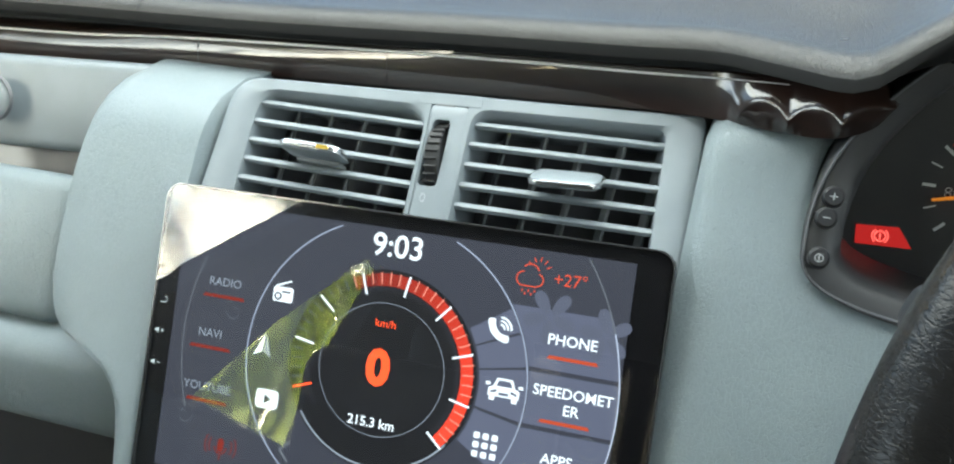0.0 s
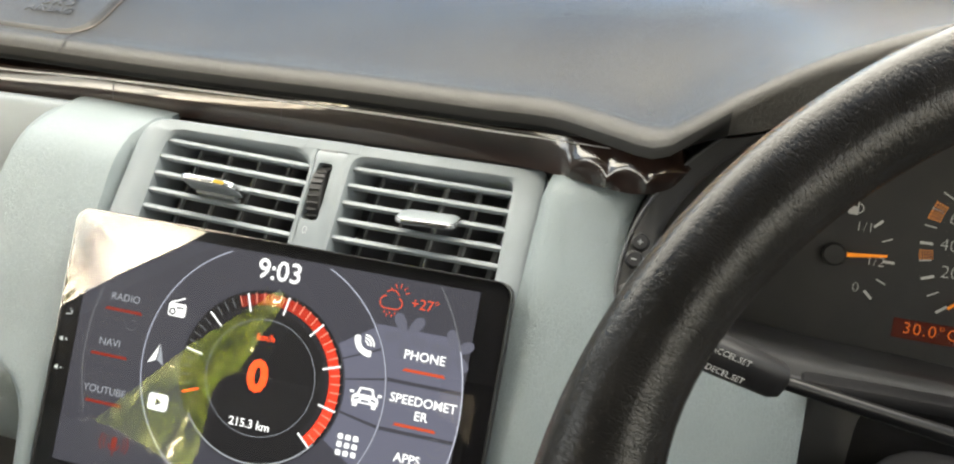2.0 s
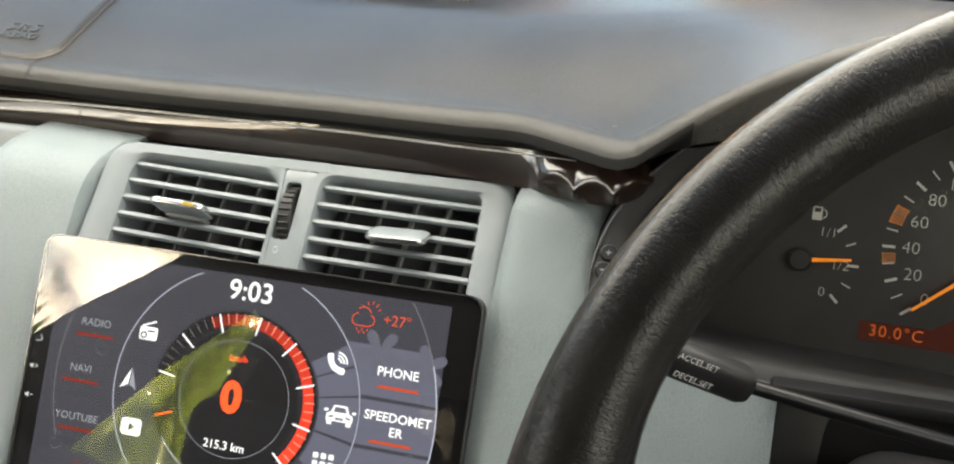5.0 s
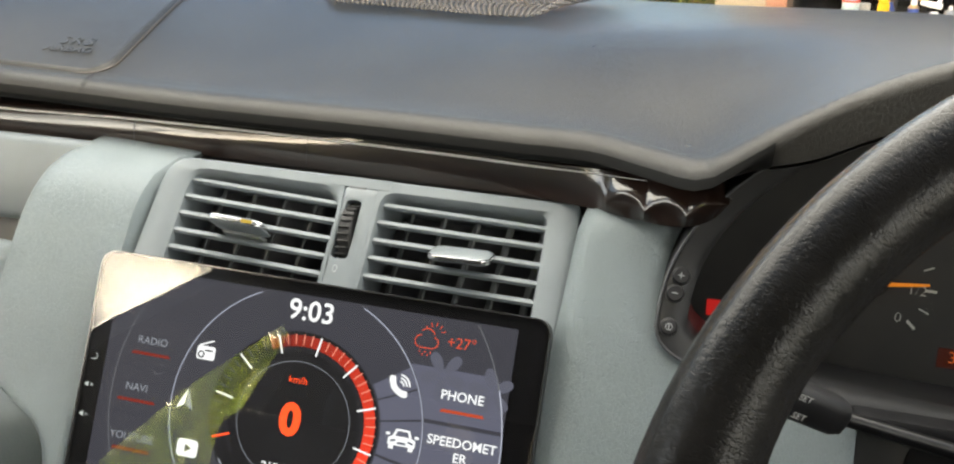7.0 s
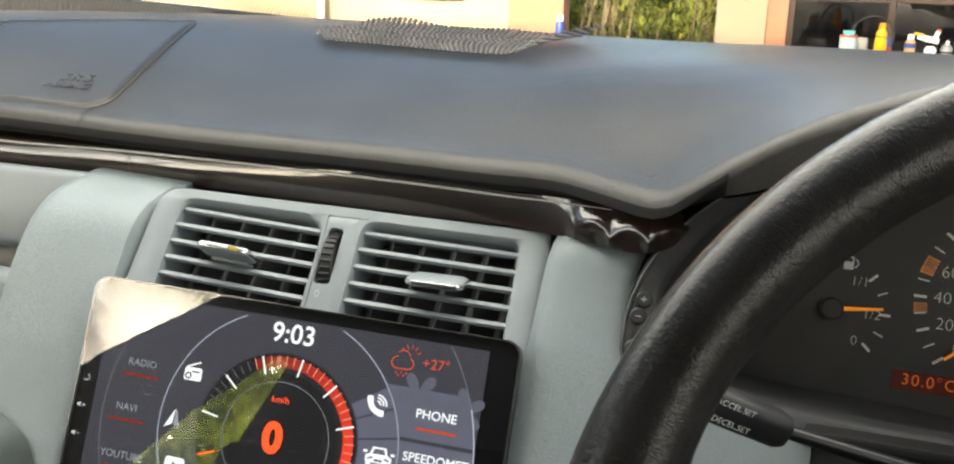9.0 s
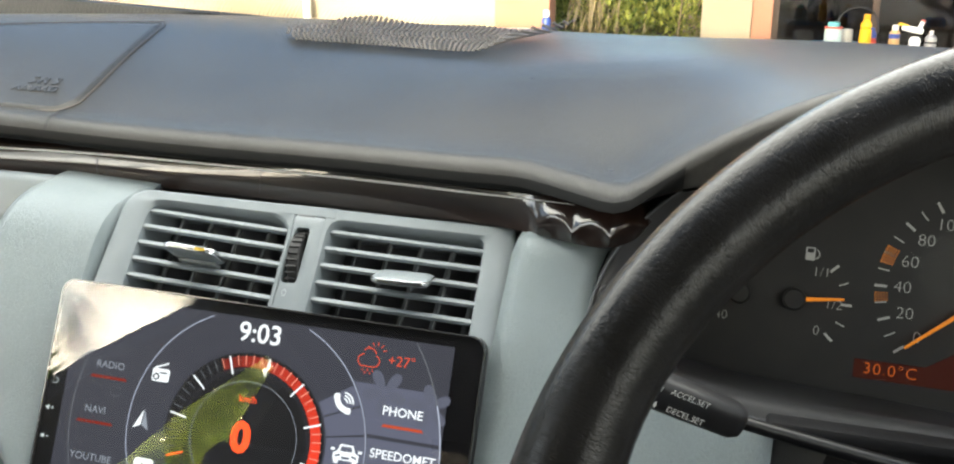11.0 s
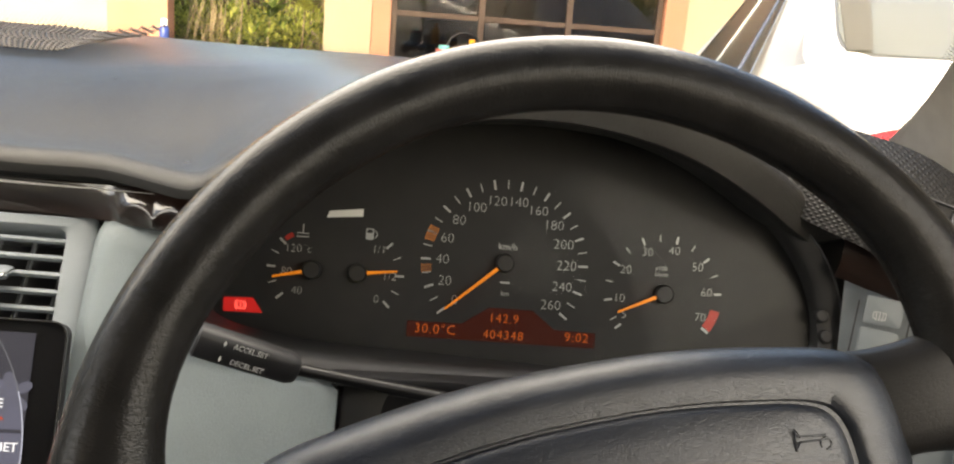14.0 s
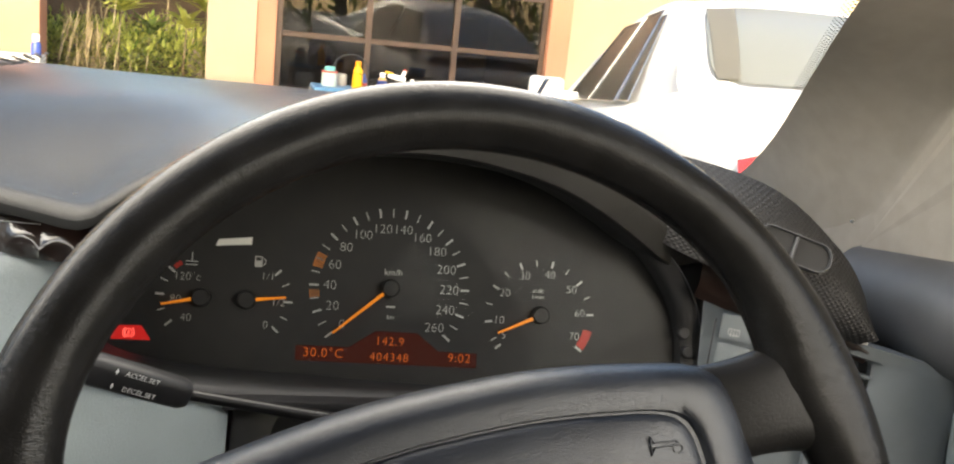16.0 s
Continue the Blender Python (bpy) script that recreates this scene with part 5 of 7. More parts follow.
# ---- right end of the dashboard ----
PERF = mat("perforated_leatherette", (0.016, 0.015, 0.015), 0.55)
relief(PERF, [("weave", 130, 0.0008, 0.8, ONE)])
A = [(0.49, 0.60, 1.045), (0.55, 0.47, 1.05), (0.60, 0.41, 1.042), (0.641, 0.386, 1.013), (0.661, 0.376, 0.988), (0.669, 0.366, 0.960)]
B = [(0.49, 0.49, 1.010), (0.545, 0.43, 0.992), (0.575, 0.405, 0.983), (0.605, 0.39, 0.970), (0.63, 0.375, 0.961), (0.657, 0.364, 0.954)]
SI, SJ = 13, 4
rows = []
for i in range(25):
    u = i / 24 * 5
    xs = list(range(6))
    pa = Vector([smooth_lerp(u, xs, [p[k] for p in A]) for k in range(3)])
    pb = Vector([smooth_lerp(u, xs, [p[k] for p in B]) for k in range(3)])
    rows.append([pa.lerp(pb, j / 10) + Vector((0, -0.012 * math.sin(math.pi * j / 10), 0.004 * math.sin(math.pi * j / 10))) for j in range(11)])
part("corner_panel", grid(rows), PERF, dash, "black perforated corner panel with a demister slot")
sx = Vector((1, -0.36, -0.22)).normalized()
sz = sx.cross(rows[SI][SJ - 1] - rows[SI][SJ + 1]).normalized()
sz = sz if sz.y < 0 else -sz
slot_m = Matrix((sx, sz.cross(sx), sz)).transposed().to_4x4()
slot_m.translation = Vector((0.6085, 0.3845, 1.0072)) + sz * 0.003
part("slot", frame_ring(rrect(0.050, 0.0195, 0.0090, 6), rrect(0.0478, 0.0173, 0.0080, 6), 0.01, 0.001), DARK_GREY, dash, "dark grey demister outlet", m=slot_m @ Matrix.Translation((0, 0, 0.002)))
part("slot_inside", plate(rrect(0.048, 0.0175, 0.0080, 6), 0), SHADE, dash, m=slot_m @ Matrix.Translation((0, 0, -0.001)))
part("slot_bar", box(0.002, 0.016, 0.004, 0.0005, 1), DARK_GREY, dash, m=slot_m)
part("right_strip", grid([[(0.572 + 0.10 * i / 12, 0.428 - 0.055 * i / 12 - 0.004 * math.sin(math.pi * j / 6) - 0.004 * noise.noise(Vector((i * 0.8, j * 0.5, 3))), 0.985 - 0.030 * i / 12 - (0.026 - 0.01 * i / 12) * j / 6) for j in range(7)] for i in range(13)]), WOOD, strip, "glossy wood end piece")
part("right_panel", grid([[(0.586 + 0.094 * i / 10, 0.438 - 0.051 * i / 10 - 0.006 * math.sin(math.pi * i / 10) - 0.26 * (j / 8) * 0.2, 0.958 - 0.014 * i / 10 - 0.22 * j / 8) for j in range(9)] for i in range(11)]), GREY_PLASTIC, dash, "grey switch panel")
PANEL_M = Matrix.Translation((0.600, 0.4088, 0.930)) @ pose(0, 0, 0, 78, 0, -26)
for dx in (-0.016, 0.0145):
    part("joint", bar(0.0010, 0.060, 0, (dx, -0.012)), SHADE, dash, m=PANEL_M @ Matrix.Translation((0, 0, 0.0022)))
for dy in (0.014, -0.006):
    part("switch_key", plate(rrect(0.022, 0.017, 0.002, 4), 0.0012, 0.0004), GREY_PLASTIC, dash, "blue-grey push switch", m=PANEL_M @ Matrix.Translation((-0.001, dy, 0.0016)))
DEF = Matrix.Translation((0.597, 0.4105, 0.9415)) @ pose(0, 0, 0, 78, 0, -26) @ Matrix.Scale(0.75, 4)
part("demist_symbol", join(frame_ring(rrect(0.010, 0.006, 0.001, 2), rrect(0.009, 0.005, 0.0008, 2), 0.0001), bar(0.0006, 0.007, 0, (-0.0025, -0.001)), bar(0.0006, 0.007, 0, (0, -0.001)), bar(0.0006, 0.007, 0, (0.0025, -0.001))), DW, dash, m=DEF @ Matrix.Translation((0, 0, 0.0058)))
side = thing("side_vent", (0.67, 0.37, 0.93), "grey side air vent with a toothed thumbwheel", "air vent")
SV = Matrix.Translation((0.681, 0.352, 0.894)) @ pose(0, 0, 0, 80, 0, -32)
part("frame", frame_ring(corner_round([(-0.042, 0.062), (0.042, 0.055), (0.042, -0.06), (-0.042, -0.06)], 0.016), corner_round([(-0.034, 0.050), (-0.012, 0.048), (-0.012, -0.048), (-0.034, -0.048)], 0.004), 0.03, 0.004), GREY_PLASTIC, side, m=SV)
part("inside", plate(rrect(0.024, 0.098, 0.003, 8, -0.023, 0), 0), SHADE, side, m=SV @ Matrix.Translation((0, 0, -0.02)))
for k in range(8):
    part("slat", box(0.0225, 0.0026, 0.014, 0.0008, 1), GREY_PLASTIC, side, m=SV @ Matrix.Translation((-0.023, 0.038 - 0.011 * k, -0.008)))
light_sw = thing("light_switch", (0.60, 0.40, 0.85), "black ribbed headlamp level wheel in the dashboard", "switch")
LS = Matrix.Translation((0.600, 0.395, 0.862)) @ pose(0, 0, 0, 78, 0, -20)
part("plate", plate(rrect(0.022, 0.040, 0.004), 0.004, 0.001), BLACK, light_sw, m=LS)
for k in range(9):
    part("rib", box(0.010, 0.0016, 0.004, 0.0005, 1), DARK_GREY, light_sw, m=LS @ Matrix.Translation((0, 0.012 - 0.003 * k, 0.002)))

# ---- windscreen pillar, doors, roof: the cabin round the camera ----
# cloth lightened: the pale haze over the pillar is put into its colour
TRIMGREY = vary(mat("pillar_cloth", (0.17, 0.155, 0.14), 0.8), (0.285, 0.258, 0.228), (0.315, 0.285, 0.252), 60)
relief(TRIMGREY, [("noise", 900, 0.0004, 0.5, ONE)])
# darkened so that ceiling and door posts mirror dark in glossy surfaces
LINING = vary(mat("roof_lining", (0.11, 0.107, 0.102), 0.9), (0.10, 0.097, 0.092), (0.125, 0.121, 0.115), 30)
E_LINE = [(0.735, 0.72, 0.975), (0.700, 0.582, 1.053), (0.655, 0.477, 1.1125), (0.607, 0.375, 1.162), (0.560, 0.250, 1.225), (0.535, 0.10, 1.295), (0.520, -0.03, 1.345)]
S_LINE = [(0.735, 0.52, 0.955), (0.724, 0.455, 1.035), (0.716, 0.403, 1.106), (0.700, 0.345, 1.175), (0.665, 0.250, 1.245), (0.615, 0.10, 1.310), (0.585, -0.03, 1.355)]


def pillar_point(i, v):
    """On the pillar's trim: i along it (0 to 6), v from the windscreen's edge (0) to the door's seam (1)."""
    e, q = [Vector([smooth_lerp(i, range(7), [p[k] for p in line]) for k in range(3)]) for line in (E_LINE, S_LINE)]
    swell = 0.004 * math.sin(math.pi * v)
    return e.lerp(q, v) + Vector((-0.75, -0.6, 0.1)) * swell


def pillar(sgn, name):
    rows, outer = [], []
    for i in range(25):
        u = i / 24 * 6
        e, q = pillar_point(u, 0), pillar_point(u, 1)
        row = [e + Vector((0.034, 0.022, 0.0)), e + Vector((0.008, 0.005, 0))] + [pillar_point(u, v / 14) for v in range(15)] + [q + Vector((-0.0005, -0.004, 0)), q + Vector((-0.0014, -0.014, 0))]
        rows.append([Vector((sgn * p.x, p.y, p.z)) for p in row])
        back = [q + Vector((0.003, 0.002, 0)), q + Vector((0.012, -0.006, 0)), q + Vector((0.018, -0.03, 0.0)), q + Vector((0.03, -0.06, 0.0)), q + Vector((0.06, -0.08, 0.0))]
        outer.append([Vector((sgn * p.x, p.y, p.z)) for p in back])
    t = thing(name, (sgn * 0.62, 0.3, 1.1), "grey cloth-covered windscreen pillar trim", "pillar trim")
    part("cover", grid(rows), TRIMGREY, t, angle=60)
    part("door_frame", grid(outer), TRIMGREY, t, angle=60)
    return t


ap = pillar(1, "pillar_trim")
pillar(-1, "pillar_trim")
part("screw", spin([(0, 0.0013), (0.0013, 0.0011), (0.002, 0.0)], 14), CHROME, ap, "small bright screw", m=Matrix.Translation((0.7205, 0.4755, 1.017)) @ pose(0, 0, 0, 70, 0, -40))


def roof_line(y):
    return 1.365 + 0.035 * math.sin(math.pi * min(1, max(0, (0.05 - y) / 1.9)))


# drawn forward over the wheel to keep the sky out of the dash's reflections
bm = grid([[(x, y, roof_line(y) + 0.02 * (1 - (x / 0.62) ** 2)) for x in np.linspace(-0.60, 0.60, 13)] for y in np.linspace(0.165, -1.62, 16)])
r = bmesh.ops.extrude_face_region(bm, geom=bm.faces[:])
bmesh.ops.translate(bm, verts=[v for v in r["geom"] if isinstance(v, bmesh.types.BMVert)], vec=(0, 0, 0.03))
solo("ceiling", bm, LINING, "roof lining of the car, darkened for its reflections", "roof lining", "structure")
solo("floor", box(1.5, 2.8, 0.03, 0, 1, (0, -0.55, 0.285)), vary(mat("dark_carpet", (0.02, 0.02, 0.022), 0.95), (0.015, 0.015, 0.017), (0.03, 0.03, 0.032), 120), "dark carpet floor of the car", "floor", "structure")


def door_side(sgn):
    """One flank of the cabin: door skins, sills and pillars, with the window openings left free."""
    t = thing("car_door", (sgn * 0.72, -0.4, 0.6), "grey car door panel below a side window", "door")
    part("panel", box(0.07, 1.14, 0.66, 0.03, 4, (sgn * 0.755, -0.15, 0.62)), GREY, t)
    part("top_roll", tube([(sgn * 0.735, 0.46, 0.965), (sgn * 0.728, 0.36, 0.978), (sgn * 0.722, 0.1, 0.972), (sgn * 0.72, -0.6, 0.960)], 0.038, 20), DARK_GREY, t, "dark padded door top")
    sail = bmesh.new()
    for dx in (0.0, 0.02):
        sail.faces.new([sail.verts.new((sgn * (0.722 + dx - 0.14 * max(0, z - 1.06)), y, z)) for y, z in ((0.49, 0.95), (0.20, 0.97), (0.20, 1.18), (0.10, 1.24), (0.08, 1.31), (0.18, 1.28), (0.325, 1.18), (0.393, 1.104), (0.462, 1.0))])
    part("mirror_corner", sail, TRIMGREY, t, "grey corner piece before the side window", smooth=False)
    part("armrest", box(0.06, 0.5, 0.06, 0.02, 3, (sgn * 0.70, -0.2, 0.72)), GREY, t)
    t2 = thing("rear_door", (sgn * 0.72, -1.1, 0.6), "grey rear car door panel below a side window", "door")
    part("panel", box(0.07, 0.95, 0.66, 0.03, 4, (sgn * 0.745, -1.20, 0.62)), GREY, t2)
    # the door posts are slanted and widened to fit their reflection in the screen
    for nm, y0, y1, r0, r1 in (("pillar_post", -0.38, -0.678, -0.335, -0.30), ("pillar_post", -1.22, -1.62, 0.12, 0.0)):
        rows = []
        for z, x, u in ((0.93, 0.735, 0), (1.15, 0.69, 0.5), (1.375, 0.60, 1)):
            ya, yb = y0, y1
            y0, y1 = ya + r0 * u, yb + r1 * u
            rows.append([(sgn * x, y0, z), (sgn * (x - 0.02), (y0 + y1) / 2, z), (sgn * x, y1, z), (sgn * (x + 0.05), y1, z), (sgn * (x + 0.05), y0, z)])
            y0, y1 = ya, yb
        p = solo(nm, grid(rows, close_u=True), LINING, "grey cloth-covered door pillar, slanted to fit the screen's reflection", "pillar trim")
    rail = tube([(sgn * 0.53, 0.02, 1.33), (sgn * 0.60, -0.3, 1.375), (sgn * 0.605, -1.0, 1.375), (sgn * 0.58, -1.62, 1.35)], 0.028, 10)
    solo("roof_rail", rail, LINING, "grey roof edge above the side windows", "roof rail")


door_side(1)
door_side(-1)
solo("wall_rear", box(1.5, 0.04, 0.75, 0, 1, (0, -1.95, 0.62)), DARK_GREY, "rear bulkhead of the car", "wall", "structure")
solo("parcel_shelf", box(1.3, 0.40, 0.02, 0, 1, (0, -1.78, 0.94)), DARK_GREY, "dark parcel shelf behind the rear seat", "shelf")
solo("wall_front", box(1.5, 0.03, 0.75, 0, 1, (0, 0.95, 0.62)), SHADE, "firewall below the windscreen", "wall", "structure")


# seats out of view, darkened to keep the cabin's reflections dark
SEAT = vary(mat("dark_seat_leather", (0.05, 0.05, 0.052), 0.5), (0.04, 0.04, 0.042), (0.06, 0.06, 0.062), 20)


def seat(x, y, name, w=0.50):
    s = thing(name, (x, y, 0.45), "dark grey leather car seat with a headrest", "seat", "seats")
    part("cushion", box(w, 0.50, 0.16, 0.05, 4, (x, y, 0.50)), SEAT, s)
    part("backrest", box(w, 0.13, 0.62, 0.05, 4), SEAT, s, m=Matrix.Translation((x, y - 0.33, 0.83)) @ pose(0, 0, 0, -16, 0, 0))
    part("headrest", box(0.27, 0.10, 0.17, 0.045, 4), SEAT, s, m=Matrix.Translation((x, y - 0.47, 1.20)) @ pose(0, 0, 0, -10, 0, 0))
    part("headrest_post", tube([(x - 0.05, y - 0.44, 1.08), (x - 0.05, y - 0.46, 1.16)], 0.006), CHROME, s)
    part("headrest_post", tube([(x + 0.05, y - 0.44, 1.08), (x + 0.05, y - 0.46, 1.16)], 0.006), CHROME, s)


seat(-0.37, -0.62, "front_seat")
seat(0.37, -0.62, "front_seat")
seat(-0.33, -1.30, "rear_seat", 0.6)
seat(0.33, -1.30, "rear_seat", 0.6)

for sgn in (1, -1):
    part("end_wall", box(0.02, 0.24, 0.30, 0, 1, (sgn * 0.735, 0.50, 0.885)), TRIMGREY, dash)
part("end_wall", box(0.20, 0.02, 0.26, 0, 1, (0.64, 0.50, 0.84)), SHADE, dash)
# rear window, tinted near-black to keep the sky out of the screen's reflection
bm = grid([[(x * (0.60 - 0.10 * j / 6), -1.93 + 0.41 * j / 6, 0.98 + 0.43 * j / 6) for x in (-1, -0.5, 0, 0.5, 1)] for j in range(7)])
solo("rear_window", bm, clear("rear_sky_block", 1.4, (0.012, 0.012, 0.011)), "rear window tinted near-black to block the sky's reflection", "window", "structure")

# windscreen
ws = []
for i in range(17):
    x = -0.70 + 1.40 * i / 16
    yf, zf = smooth_lerp(max(-0.74, min(0.74, x)), FAR_X, FAR_Y) + 0.012, smooth_lerp(x, FAR_X, FAR_Z) - 0.004
    top = Vector((x * 0.80, 0.17 - 0.10 * (x / 0.7) ** 2, 1.362 - 0.03 * (x / 0.7) ** 2))
    base_p = Vector((x, yf, zf))
    ws.append([base_p.lerp(top, j / 10) + Vector((0, 0.02, 0.03)) * math.sin(math.pi * j / 10) for j in range(11)])
wsc = solo("windscreen", grid(ws), GLASS, "clear curved car windscreen", "windscreen", "structure")
wsc.visible_shadow = False

# ---- anti-slip mat on the dashboard ----
def mat_point(u, v):
    left, right = -0.090 - 0.020 * math.sin(math.pi * min(1, 1.6 * v)), 0.078 + 0.036 * v
    x = left + (right - left) * u
    y = 0.657 - 0.020 * u + 0.095 * v + 0.006 * math.sin(5 * u)
    z = surface(x, y).z + 0.0035 + 0.0045 * v * math.exp(-((u - 0.14) / 0.12) ** 2) + 0.0025 * v * math.exp(-((u - 0.62) / 0.15) ** 2) + 0.010 * (max(0, u - 0.86) / 0.14) ** 2
    return Vector((x, y, z))


RUB = vary(mat("brown_grey_foam", (0.16, 0.14, 0.125), 0.6), (0.13, 0.115, 0.10), (0.2, 0.175, 0.155), 60)
NU, NV = 44, 14
vs, fs = [], []
for i in range(NU):
    for j in range(NV):
        c = mat_point((i + 0.5 * (j % 2)) / (NU - 0.5), j / (NV - 1))
        k = len(vs)
        r1, r2 = 0.0021, 0.0018
        vs += [c + Vector((r1, 0, 0)), c + Vector((0, r1, 0)), c - Vector((r1, 0, 0)), c - Vector((0, r1, 0)), c + Vector((0, 0, r2)), c - Vector((0, 0, r2 * 0.6))]
        fs += [(k + a, k + (a + 1) % 4, k + 4) for a in range(4)] + [(k + (a + 1) % 4, k + a, k + 5) for a in range(4)]
        for di, dj in ((1, 0), (0, 1)):
            if i + di < NU and j + dj < NV:
                e = mat_point((i + di + 0.5 * ((j + dj) % 2)) / (NU - 0.5), (j + dj) / (NV - 1))
                w = Vector((0.0006, 0, 0)) if dj else Vector((0, 0.0006, 0))
                q = len(vs)
                vs += [c - w, c + w, e + w, e - w]
                fs.append((q, q + 1, q + 2, q + 3))
me = bpy.data.meshes.new("anti_slip_mat")
base = Vector((0, 0.70, 1.0))
me.from_pydata([tuple(v - base) for v in vs], [], fs)
me.materials.append(RUB)
for pg in me.polygons:
    pg.use_smooth = True
mt_ob = new("anti_slip_mat", me)
mt_ob.matrix_world = CAR @ Matrix.Translation(base)
tagged(mt_ob, "brown-grey knitted anti-slip mat lying wavy on the dashboard", "mat")

# ---- dotted black band along the foot and side of the windscreen ----
vs, fs = [], []
for i in range(330):
    x = -0.60 + 1.15 * i / 329
    b0 = Vector((x, smooth_lerp(x, FAR_X, FAR_Y) + 0.012, smooth_lerp(x, FAR_X, FAR_Z) - 0.004))
    top = Vector((x * 0.80, 0.17 - 0.10 * (x / 0.7) ** 2, 1.362 - 0.03 * (x / 0.7) ** 2))
    d = (top - b0).normalized()
    n = Vector((0, -0.4, 0.9))
    for j in range(8):
        r = 0.00135 * (1 - 0.085 * j)
        c = b0 + d * (0.005 + 0.0032 * j) + Vector((0.0017 * (j % 2), 0.0, -0.0012)) + Vector((0, 0.02, 0.03)) * math.sin(math.pi * (0.005 + 0.0032 * j) / (top - b0).length)
        sx = Vector((1, 0, 0))
        k = len(vs)
        vs += [c + sx * r * math.cos(a) + d * r * math.sin(a) for a in (0, 1.047, 2.094, 3.142, 4.189, 5.236)]
        fs.append(tuple(range(k, k + 6)))
for i in range(84):
    e = pillar_point(0.6 + 2.9 * i / 83, 0)
    d = (pillar_point(0.62 + 2.9 * i / 83, 0) - e).normalized()
    sx = Vector((-0.85, 0.5, 0.0))
    for j in range(4):
        r = 0.0010 * (1 - 0.12 * j)
        c = e + sx * (0.0010 + 0.0020 * j) + d * 0.0027 * (j % 2)
        k = len(vs)
        vs += [c + sx * r * math.cos(a) + d * r * math.sin(a) for a in (0, 1.047, 2.094, 3.142, 4.189, 5.236)]
        fs.append(tuple(range(k, k + 6)))
me = bpy.data.meshes.new("windscreen_band")
me.from_pydata([tuple(v) for v in vs], [], fs)
me.materials.append(mat("black_enamel", (0.02, 0.018, 0.016), 0.5))
ob = new("windscreen_band", me)
ob.matrix_world = CAR
tagged(ob, "dotted black enamel band round the edge of the windscreen", "windscreen band", "", "stuff")

# ---- the yard outside ----
CONC = vary(mat("worn_concrete", (0.32, 0.30, 0.27), 0.9), (0.26, 0.245, 0.22), (0.38, 0.36, 0.32), 0.8)
relief(CONC, [("noise", 60, 0.004, 0.5, ONE)])
solo("ground", grid([[(x, y, 0.0) for x in (-400, -40, -12, 0, 12, 40, 400)] for y in (-400, -40, -12, 0, 12, 40, 400)]), CONC, "pale worn concrete yard", "ground", "structure", inside=False)
CREAM = vary(mat("cream_paint", (0.55, 0.42, 0.24), 0.8), (0.38, 0.315, 0.215), (0.45, 0.375, 0.26), 1.2)
relief(CREAM, [("noise", 40, 0.003, 0.4, ONE)])
ORANGE = vary(mat("terracotta_paint", (0.55, 0.24, 0.13), 0.8), (0.40, 0.19, 0.115), (0.48, 0.23, 0.145), 1.5)
relief(ORANGE, [("noise", 40, 0.003, 0.4, ONE)])
BROWN = vary(mat("brown_painted_steel", (0.13, 0.075, 0.05), 0.45), (0.045, 0.026, 0.018), (0.065, 0.037, 0.025), 4)
HY = 7.8
house = thing("house", (1.8, HY, 0), "cream house with terracotta pillars and a dark steel-framed window", "house", inside=False)


def block(x0, x1, y0, y1, z0, z1, bevel=0.006):
    return box(x1 - x0, y1 - y0, z1 - z0, bevel, 1, ((x0 + x1) / 2, (y0 + y1) / 2, (z0 + z1) / 2))


WX0, WX1, WZ0, WZ1 = 0.69, 3.015, 0.40, 2.20
part("wall", block(0.147, 0.532, HY, HY + 0.35, 0, 2.9), CREAM, house, "cream painted wall")
part("wall", block(3.21, 8.5, HY, HY + 0.25, 0, 2.9), CREAM, house, "cream painted wall")
part("pillar", block(0.532, 0.69, HY + 0.02, HY + 0.35, 0, 2.9), ORANGE, house, "terracotta painted pillar")
part("pillar", block(3.015, 3.21, HY - 0.01, HY + 0.30, 0, 2.9), ORANGE, house, "terracotta painted pillar")
part("wall_below_window", block(WX0, WX1, HY + 0.06, HY + 0.25, 0, WZ0), CREAM, house)
part("lintel", block(WX0, WX1, HY + 0.06, HY + 0.25, WZ1, 2.9), CREAM, house)
part("roof", join(block(0.05, 9.0, HY - 0.9, HY + 4.2, 2.9, 3.05, 0.02), block(0.05, 9.0, HY - 0.95, HY - 0.85, 2.82, 3.08, 0.01)), BROWN, house, "brown roof with deep eaves")
# the room's dimness and the panes' brown veil are put into this colour
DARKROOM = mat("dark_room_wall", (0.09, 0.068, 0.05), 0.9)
part("room", join(block(WX0 - 0.3, WX1 + 0.3, HY + 3.0, HY + 3.1, 0, 2.9), block(WX0 - 0.4, WX0 - 0.3, HY + 0.25, HY + 3.1, 0, 2.9), block(WX1 + 0.3, WX1 + 0.4, HY + 0.25, HY + 3.1, 0, 2.9), block(WX0 - 0.3, WX1 + 0.3, HY + 0.25, HY + 3.0, -0.05, 0.02)), DARKROOM, house, "room with dark brown walls behind the window")
win = part("window", join(block(WX0, WX0 + 0.05, HY + 0.05, HY + 0.12, WZ0, WZ1), block(WX1 - 0.05, WX1, HY + 0.05, HY + 0.12, WZ0, WZ1), block(WX0, WX1, HY + 0.05, HY + 0.12, WZ0, WZ0 + 0.045), block(WX0, WX1, HY + 0.05, HY + 0.12, WZ1 - 0.05, WZ1)), BROWN, house, "brown steel window frame")
